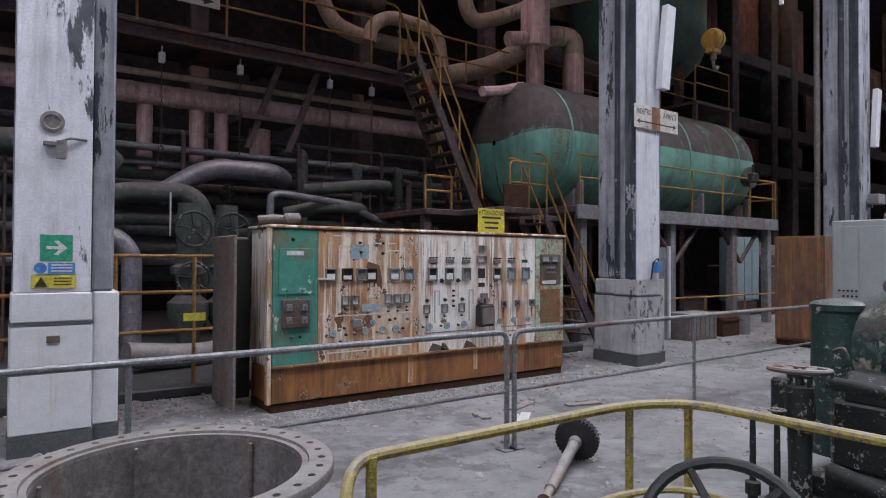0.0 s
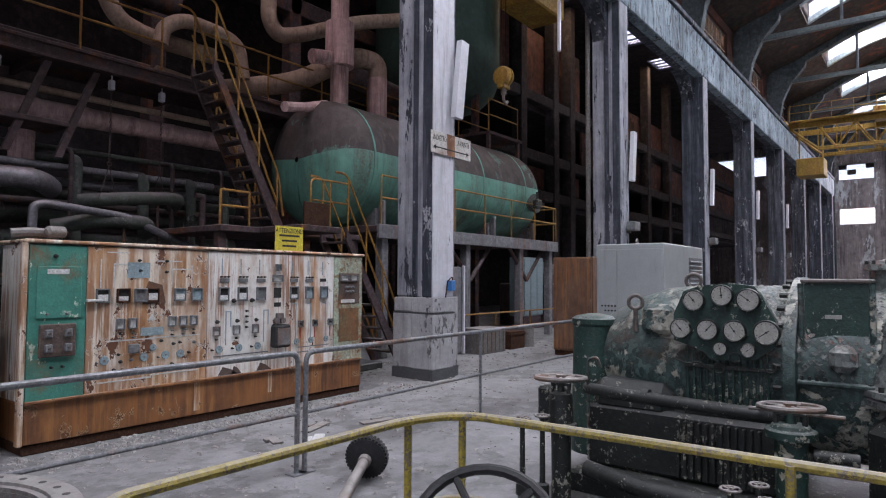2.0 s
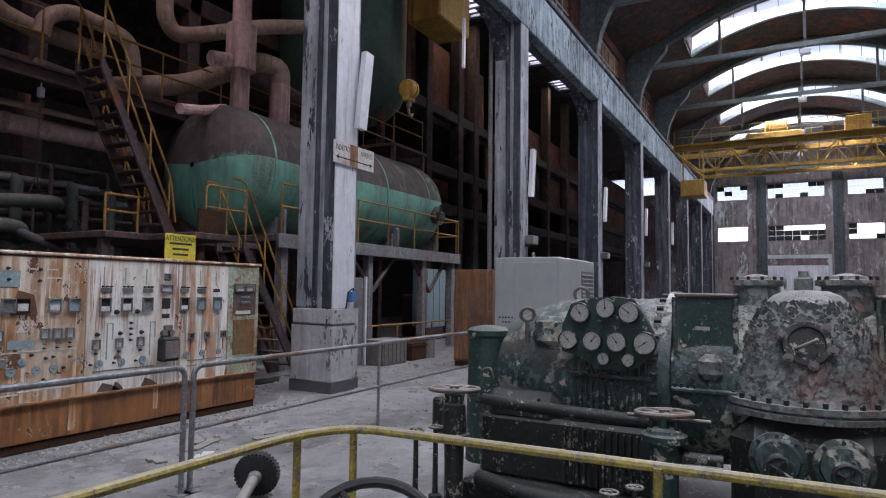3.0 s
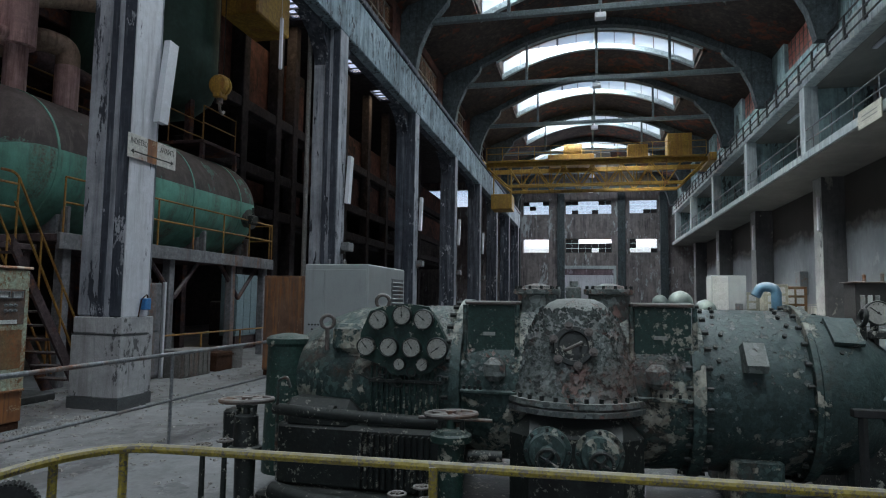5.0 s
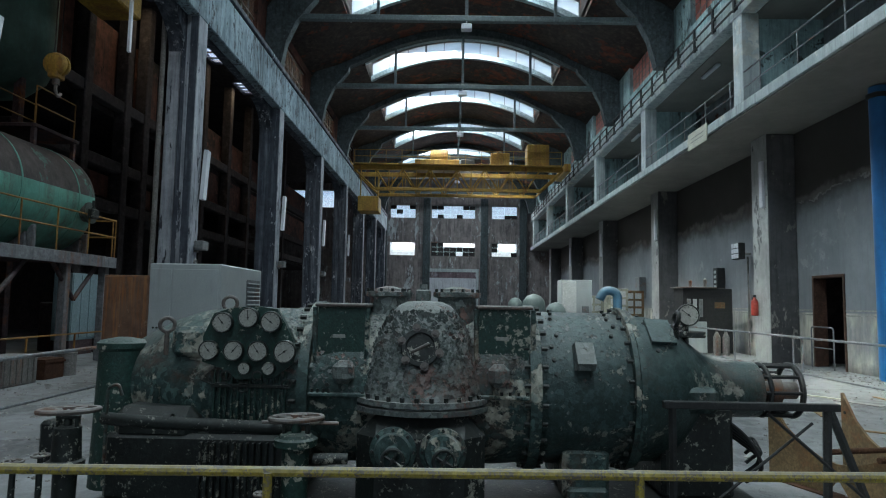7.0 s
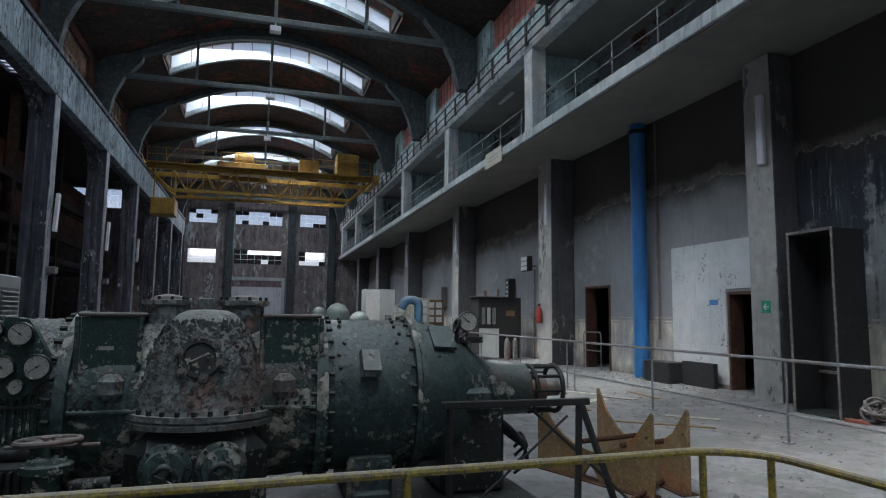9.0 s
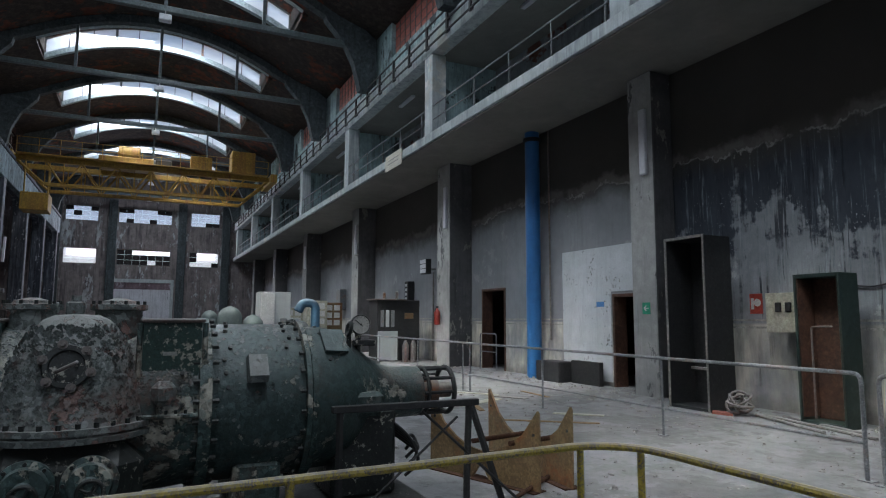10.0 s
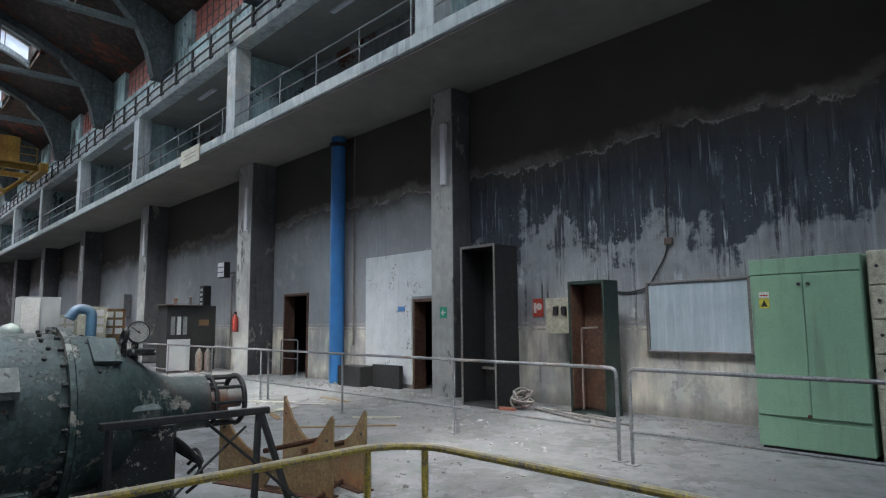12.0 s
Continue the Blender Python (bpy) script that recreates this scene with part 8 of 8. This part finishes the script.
ocb = thing("open_cabinet", "dark green cabinet standing open and empty, brown inside", "cabinet", (6.62, -9.85, 0))
for x in (-0.38, 0.30):
    part("side_panel", M().rbox(x, x + 0.04, -0.02, 0.42, 0, 2.25, 0.006), cab_dark_green, ocb)
for z in (0.0, 2.19):
    part("end_panel", M().rbox(-0.338, 0.298, -0.02, 0.42, z, z + 0.06, 0.006), cab_dark_green, ocb)
part("back_panel", M().rbox(-0.34, 0.30, -0.02, 0.02, 0.062, 2.19, 0.004), brown_inside, ocb)
part("inner_side", M().rbox(0.28, 0.298, 0.022, 0.4, 0.1, 2.18, 0.004), brown_inside, ocb)
part("inner_rod", M().tube([(0.12, 0.36, 0.1), (0.12, 0.36, 1.45), (-0.2, 0.36, 1.46)], 0.015, 8, 0.04), pipe_grey, ocb)
wbd = thing("notice_board", "grey chalky notice board in a dull frame", "notice board", (5.08, WY, 1.04))
part("sheet", M().rbox(-0.82, 0.82, 0.005, 0.03, 0.03, 1.14, 0.003), board_grey, wbd)
part("frame", M().rbox(-0.87, -0.82, 0.002, 0.06, 0, 1.18, 0.006).rbox(0.82, 0.87, 0.002, 0.06, 0, 1.18, 0.006).rbox(-0.82, 0.82, 0.002, 0.06, 1.14, 1.18, 0.006).rbox(-0.85, 0.85, 0.002, 0.10, 0, 0.035, 0.006), pipe_grey, wbd)
wc = thing("wall_cable", "thin cable and socket on the wall above the board", "cable", (5.4, WY, 2.6))
wp("cable", M().tube([(6.9, WY + 0.03, 2.15), (6.3, WY + 0.03, 2.05), (5.9, WY + 0.03, 2.12), (5.55, WY + 0.03, 2.65), (5.5, WY + 0.03, 2.9), (5.52, WY + 0.03, 4.9)], 0.014, 6, 0.15), hose_black, wc)
wp("socket", M().rbox(5.42, 5.56, WY, WY + 0.07, 2.82, 2.94, 0.012), relay_brown, wc)


def switch_cupboard(x0, x1, y0, h, mat, label, doors=2):
    c = thing("switch_cupboard", label, "cabinet", ((x0 + x1) / 2, y0, 0))
    w = (x1 - x0) / 2
    part("body", M().rbox(-w, w, -0.62, 0, 0.05, h, 0.012), mat, c)
    part("plinth", M().rbox(-w + 0.02, w - 0.02, -0.6, -0.02, 0, 0.05, 0.005), black_steel, c)
    part("top_panel", M().rbox(-w, w, 0.002, 0.022, h - 0.19, h, 0.005), mat, c)
    for k in range(doors):
        a = -w + 2 * w * k / doors
        b = a + 2 * w / doors
        d = part("door", M().rbox(a + 0.004, b - 0.004, 0.002, 0.024, 0.42, h - 0.2, 0.006), mat, c)
        part("handle", M().lathe((b - 0.06 if k == 0 else a + 0.04, 0.024, h * 0.86), (0, 1, 0), [(0, 0.02), (0.03, 0.018)], 10), black_steel, d)
    lower = part("lower_panel", M().slab([(-w, 0.002, 0.06), (w, 0.002, 0.06), (w, 0.002, 0.41), (0.0, 0.002, 0.37), (-w, 0.002, 0.36)], (0, 0.02, 0)), mat, c, "sagging lower panel")
    part("lock", M().cyl((0.02, 0.02, 0.44), (0.02, 0.04, 0.44), 0.022, n=10), rust_dark, lower)
    for x in (-w * 0.6, w * 0.7):
        part("lifting_eye", M().torus((x, -0.3, h + 0.035), (0, 1, 0), 0.03, 0.009, 12, 6), pipe_grey, c)
    return c


gcab = switch_cupboard(2.38, 3.58, -8.62, 2.3, cab_green, "tall pale green switch cupboard with two doors")
hz = thing("danger_label", "small yellow and white danger label on the cupboard", "label", (3.42, -8.594, 1.70))
part("yellow_field", M().rbox(-0.06, 0.06, 0, 0.004, 0, 0.12, 0.001), sign_yellow, hz)
part("white_field", M().rbox(-0.06, 0.06, 0, 0.004, 0.125, 0.2, 0.001), frame_white, hz)
part("triangle", M().slab([(-0.04, 0.004, 0.02), (0.04, 0.004, 0.02), (0, 0.004, 0.1)], (0, 0.001, 0)), ink_and_gap, hz)
part("text_bar", M().box(-0.045, 0.045, 0.004, 0.0052, 0.15, 0.165), red_paint, hz)
db = thing("drawer_cupboard", "beige cupboard with rows of drawer fronts", "cabinet", (1.75, -8.66, 0))
part("body", M().rbox(-0.58, 0.58, -0.62, 0, 0.0, 2.32, 0.012), cab_beige, db)
for k in range(6):
    z0 = 0.04 + 0.38 * k
    d = part("drawer_front", M().rbox(-0.56, 0.56, 0.002, 0.022, z0, z0 + 0.36, 0.005), cab_beige, db)
    part("knob", M().cyl((0.48, 0.02, z0 + 0.2), (0.48, 0.045, z0 + 0.2), 0.018, n=10).rbox(0.15, 0.3, 0.02, 0.035, z0 + 0.15, z0 + 0.2, 0.004), black_steel, d)

# things further along
fe = thing("fire_extinguisher", "red fire extinguisher hung on the pilaster", "extinguisher", (19.72, WY + 1.0, 1.35))
part("cylinder", M().lathe((0, 0, 0), (0, 0, 1), [(0, 0.08), (0.02, 0.1), (0.42, 0.1), (0.5, 0.05), (0.55, 0.03)], 18), red_paint, fe)
part("valve", M().rbox(-0.05, 0.05, -0.03, 0.03, 0.55, 0.62, 0.008).tube([(0.04, 0, 0.58), (0.16, 0, 0.5), (0.13, 0, 0.2)], 0.014, 6, 0.06), black_steel, fe)
fl2 = thing("flood_lamp", "gridded flood lamp on a wall bracket", "lamp", (21.9, WY + 0.35, 3.2))
part("housing", M().rbox(-0.28, 0.28, 0, 0.22, 0, 0.55, 0.02), black_steel, fl2)
for i in range(3):
    for k in range(3):
        part("cell", M().rbox(-0.25 + 0.175 * i, -0.10 + 0.175 * i, 0.222, 0.235, 0.03 + 0.175 * k, 0.18 + 0.175 * k, 0.005), lamp_white, fl2)
part("bracket", M().cyl((0, -0.3, 0.2), (0, 0.0, 0.2), 0.03, n=8).cyl((0.1, -0.25, -3.2), (0.1, -0.25, 0.1), 0.03, n=8), pipe_grey, fl2)
dk = thing("switchgear", "black switchgear cabinet with meters and a pale end", "cabinet", (22.0, -8.8, 0))
part("body", M().rbox(0, 0.9, -0.85, 0.8, 0.05, 2.22, 0.015), black_steel, dk)
part("end_panel", M().rbox(-0.02, -0.002, 0.02, 0.78, 0.06, 1.1, 0.006), cab_grey, dk)
for k in range(3):
    part("meter", M().rbox(-0.03, -0.002, 0.15 + 0.2 * k, 0.28 + 0.2 * k, 1.25, 1.85, 0.01), cab_grey if k == 1 else meter_grey, dk)
part("label_plate", M().box(-0.006, -0.001, -0.6, -0.25, 1.55, 1.75), olive_paint, dk)
part("insulator", M().lathe((0.4, 0.4, 2.22), (0, 0, 1), [(0, 0.08), (0.1, 0.05), (0.25, 0.06), (0.3, 0.02)], 12).lathe((0.4, -0.1, 2.22), (0, 0, 1), [(0, 0.08), (0.1, 0.05), (0.3, 0.06), (0.35, 0.02)], 12).rbox(-0.1, 0.95, -0.3, 0.9, 2.222, 2.26, 0.01), wheel_iron, dk)
for k in range(2):
    single("gas_bottle", M().lathe((0, 0, 0), (0, 0, 1), [(0, 0.11), (0.6, 0.11), (0.72, 0.06), (0.78, 0.04)], 16), pipe_grey, "grey gas bottle standing by the switchgear", "gas bottle", (21.75, -9.0 - 0.3 * k, 0), group="gas bottles")
wb = thing("wall_breaker", "tall narrow breaker box on the wall", "switch box", (24.2, WY, 2.2))
part("box", M().rbox(-0.18, 0.18, 0, 0.3, 0, 0.85, 0.02), black_steel, wb)
for k in range(4):
    part("slot", M().box(-0.1, 0.1, 0.3, 0.306, 0.1 + 0.18 * k, 0.2 + 0.18 * k), cab_grey, wb)
part("conduit", M().cyl((0, 0.15, -2.2), (0, 0.15, 0), 0.035, n=8), red_paint, wb)
wcb = thing("tall_cabinet", "pale grey-green tall cabinet on the floor", "cabinet", (19.6, -3.95, 0))
part("body", M().rbox(0, 0.8, -0.45, 0.45, 0, 2.33, 0.012), cab_grey, wcb)
part("end_panel", M().rbox(-0.02, -0.003, 0.02, 0.44, 0.05, 2.3, 0.005), frame_white, wcb)
part("switch", M().rbox(-0.06, -0.003, -0.35, -0.15, 1.3, 1.55, 0.01), meter_grey, wcb)
bpf = thing("duct_bend", "blue and grey duct that bends over at the top", "pipe", (19.0, -5.0, 0))
part("tube", M().tube([(0, 0, 0), (0, 0, 1.98), (0.08, 0.36, 2.02), (0.08, 0.5, 1.75)], 0.13, 14, 0.28), duct_blue, bpf)
for k, (y, h, mt) in enumerate(((-6.2, 2.2, cab_beige), (-6.95, 2.15, olive_paint), (-5.6, 1.95, cab_beige))):
    c = thing("relay_cabinet", "beige relay cabinet with rows of windows", "cabinet", (23.5 + 0.6 * k, y, 0), group="relay cabinets")
    part("body", M().rbox(0, 0.6, -0.38, 0.36, 0, h, 0.012), mt, c)
    for i in range(2):
        for j in range(3):
            part("meter", M().rbox(-0.015, -0.002, -0.28 + 0.3 * i, -0.05 + 0.3 * i, h - 0.3 - 0.28 * j, h - 0.1 - 0.28 * j, 0.004), frame_white, c)
for y, z, r in ((-2.1, 1.55, 0.22), (-2.65, 1.55, 0.34), (-3.3, 1.35, 0.3)):
    d = thing("vessel", "pale rounded vessel behind the turbine", "vessel", (19.5, y, 0))
    part("shell", M().lathe((0, 0, 0), (0, 0, 1), [(0, r), (z, r), (z + r * 0.4, r * 0.92), (z + r * 0.8, r * 0.6), (z + r, 0.02)], 22), vessel_mat, d)
for k, x in enumerate((27.5, 33.8, 38.0)):
    p = thing("wall_panel_box", "dark equipment box on the far wall", "switch box", (x, WY, 1.2 + 0.8 * (k % 2)), group="boxes on the wall")
    part("box", M().rbox(-0.35, 0.35, 0, 0.35, 0, 1.1, 0.02), meter_grey, p)
ck = thing("wall_clock", "round pale dial on the far wall", "clock", (39.5, WY + 0.001, 3.6))
part("dial", M().lathe((0, 0, 0), (0, 1, 0), [(0, 0.4), (0.06, 0.4), (0.07, 0.36)], 24), dial_face, ck)
for k in range(4):
    bf2 = thing("far_machine", "dark machine block at the far end", "machine", (30 + 6 * k, -2.8 + 1.6 * (k % 3), 0), group="far machines")
    part("block", M().rbox(-0.9, 0.9, -1.1, 1.1, 0, 0.9 + 0.2 * (k % 2), 0.08), turbine_green, bf2)
    part("cover", M().lathe((-0.8, 0, 0.95), (1, 0, 0), [(0, 0.3), (0.05, 0.5), (1.55, 0.5), (1.6, 0.3)], 20), turbine_green, bf2)

# rusty cradle plates and trestle by the turbine's end

def cradle(x, y, turn, w, h, notch):
    c = thing("cradle_plate", "rust-brown steel cradle plate with a hollowed top", "cradle", (x, y, 0), turn, group="cradle plates")
    n = 8
    top = [(-w / 2 + notch + (w - 2 * notch) * k / n, h - (h * 0.62) * math.sin(math.pi * k / n) ** 0.7) for k in range(n + 1)]
    part("plate", M().slab([(px, 0, pz) for px, pz in [(-w / 2, 0.0), (-w / 2, h * 0.96)] + top + [(w / 2, h), (w / 2, 0.0), (0.12, 0.0), (0, 0.16), (-0.12, 0.0)]], (0, 0.025, 0)), olive_paint, c)
    part("bolt", M().cyl((w / 2 - 0.07, -0.01, h * 0.75), (w / 2 - 0.07, 0.035, h * 0.75), 0.015, n=8).cyl((-w / 2 + 0.06, -0.01, h * 0.7), (-w / 2 + 0.06, 0.035, h * 0.7), 0.015, n=8), black_steel, c)
    part("foot", M().rbox(-w / 2, w / 2, -0.08, 0.10, 0, 0.012, 0.003), rust_dark, c)
    return c


cradle(6.2, -4.05, -3, 1.7, 0.74, 0.02)
cradle(6.05, -3.43, 19, 1.42, 0.72, 0.02)
brz = thing("cradle_brace", "rusty angle bars between the cradle plates", "bar", (5.6, -3.5, 0))
wp("bar", M().cyl((6.25, -4.05, 0.36), (6.1, -3.35, 0.36), 0.025, n=8).cyl((5.75, -4.05, 0.4), (5.65, -3.5, 0.4), 0.025, n=8).cyl((5.0, -3.0, 0.05), (5.9, -4.2, 0.03), 0.02, n=8), rust_dark, brz)
tsl = thing("trestle", "dark angle-iron trestle beside the shaft", "trestle", (4.95, -2.2, 0))
wp("top_bar", M().rbox(4.92, 4.98, -2.78, -1.60, 0.88, 0.93, 0.005), black_steel, tsl)
wp("leg", M().cyl((4.95, -1.66, 0.88), (4.95, -1.66, 0), 0.028, n=6), black_steel, tsl)
wp("leg", M().cyl((4.95, -2.70, 0.88), (4.85, -2.62, 0), 0.028, n=6).cyl((4.95, -2.72, 0.88), (4.75, -2.95, 0), 0.028, n=6), black_steel, tsl)
wp("stay", M().cyl((4.95, -2.3, 0.86), (4.7, -3.1, 0.1), 0.012, n=6).cyl((4.95, -2.6, 0.8), (4.95, -1.75, 0.12), 0.010, n=6), black_steel, tsl)

coil = thing("cable_coil", "heap of grey coiled hose on the floor", "hose", (7.9, -9.25, 0))
m = M()
rk = random.Random(8)
for k in range(9):
    R = 0.18 + rk.uniform(-0.03, 0.06)
    c = (rk.uniform(-0.08, 0.08), rk.uniform(-0.06, 0.06), 0.16 + rk.uniform(-0.02, 0.08))
    part("loop", M().torus(c, (rk.uniform(-1, 1), rk.uniform(-0.6, 0.6), 0.55), R * 0.8, 0.022, 20, 6), pipe_grey, coil)
part("rag", M().slab([(-0.05, 0.2, 0.002), (0.3, 0.28, 0.002), (0.42, 0.12, 0.002), (0.2, 0.05, 0.002)], (0, 0, 0.04)), brick_rag, coil, "faded red rag")
for k, (x0, y0, x1, y1) in enumerate(((7.6, -9.5, 5.6, -9.0), (7.4, -9.65, 5.9, -9.25), (7.7, -9.4, 6.2, -8.85))):
    single("loose_pipe", M().cyl((x0, y0, 0.025), (x1, y1, 0.025), 0.025, n=8), pipe_grey, "thin grey pipe lying by the wall", "pipe", group="loose pipes")
pk = random.Random(5)
for k in range(7):
    x, y = pk.uniform(8.6, 12.5), pk.uniform(-8.2, -5.4)
    l, w = pk.uniform(0.3, 0.75), pk.uniform(0.06, 0.22)
    single("loose_board", M().rbox(-l, l, -w / 2, w / 2, 0, 0.015, 0.003), pk.choice((wood, pipe_grey, cab_beige)), "loose board or plate lying in the dust", "board", (x, y, 0.001), pk.uniform(0, 180), group="loose boards")
for k, (x, y, a, l) in enumerate(((4.6, 4.75, 40, 0.28), (5.0, 5.2, 20, 0.22), (4.4, 5.1, 70, 0.12), (5.6, 4.9, -15, 0.2))):
    single("broken_plate", M().rbox(-l, l, -0.05, 0.05, 0, 0.02, 0.004).rbox(-l * 0.2, l * 0.5, 0.05, 0.09, 0, 0.03, 0.004), frame_white if k == 0 else pipe_grey, "broken pale plate lying on the floor", "scrap", (x, y, 0.001), a, group="scrap on the floor")

# ---- travelling crane ----
cr2 = thing("overhead_crane", "yellow travelling crane with a lattice bridge", "crane", (40, 0, 10.2))


def lat(x):
    m = M()
    y0, y1 = -7.3, 6.3
    m.rbox(x - 0.12, x + 0.12, y0, y1, -0.28, 0.0, 0.02)
    m.rbox(x - 0.1, x + 0.1, y0 + 1.6, y1 - 1.6, -1.6, -1.4, 0.02)
    m.cyl((x, y0 + 0.2, -0.2), (x, y0 + 1.6, -1.5), 0.08, n=6)
    m.cyl((x, y1 - 0.2, -0.2), (x, y1 - 1.6, -1.5), 0.08, n=6)
    n = 12
    for k in range(n):
        a = y0 + 1.6 + (y1 - y0 - 3.2) * k / n
        b = y0 + 1.6 + (y1 - y0 - 3.2) * (k + 1) / n
        m.cyl((x, a, -1.5 if k % 2 else -0.2), (x, b, -0.2 if k % 2 else -1.5), 0.05, n=6)
        m.cyl((x, b, -1.5), (x, b, -0.2), 0.03, n=5)
    return m


part("lattice_girder", lat(0), crane_yellow, cr2)
part("lattice_girder", lat(2.2), crane_yellow, cr2)
part("end_carriage", M().rbox(-0.6, 2.8, 6.15, 6.55, -0.35, 0.15, 0.03), crane_yellow, cr2)
part("end_carriage", M().rbox(-0.6, 2.8, -7.55, -7.15, -0.35, 0.15, 0.03), crane_yellow, cr2)
part("walk_deck", M().rbox(-0.5, 0.1, -7.0, 6.0, 0.0, 0.06, 0.01), crane_yellow, cr2)
trl = part("trolley", M().rbox(-0.2, 2.4, -0.6, 2.2, 0.07, 0.4, 0.03).lathe((0.4, 0.1, 0.65), (0, 1, 0), [(0, 0.4), (0.05, 0.5), (1.1, 0.5), (1.15, 0.4)], 22), crane_yellow, cr2)
part("motor", M().rbox(0.1, 0.8, -1.6, -0.7, 0.07, 0.5, 0.05), black_steel, cr2)
part("control_box", M().rbox(0.1, 0.9, -3.8, -2.6, 0.07, 0.95, 0.03), crane_yellow, cr2)
part("cab", M().rbox(0.0, 1.2, -6.3, -4.9, 0.07, 1.5, 0.04), crane_yellow, cr2)
m = M()
for k in range(14):
    y = -7 + k
    m.cyl((-0.45, y, 0.06), (-0.45, y, 0.9), 0.02, n=5)
m.cyl((-0.45, -7, 0.9), (-0.45, 6, 0.9), 0.02, n=5).cyl((-0.45, -7, 0.5), (-0.45, 6, 0.5), 0.02, n=5)
part("handrail", m, crane_yellow, cr2)
part("hanging_cabin", M().rbox(-0.5, 1.0, 4.4, 5.7, -3.0, -2.05, 0.03).cyl((0, 4.5, -2.05), (0, 4.5, -0.3), 0.04, n=6).cyl((0, 5.6, -2.05), (0, 5.6, -0.3), 0.04, n=6), crane_yellow, cr2)
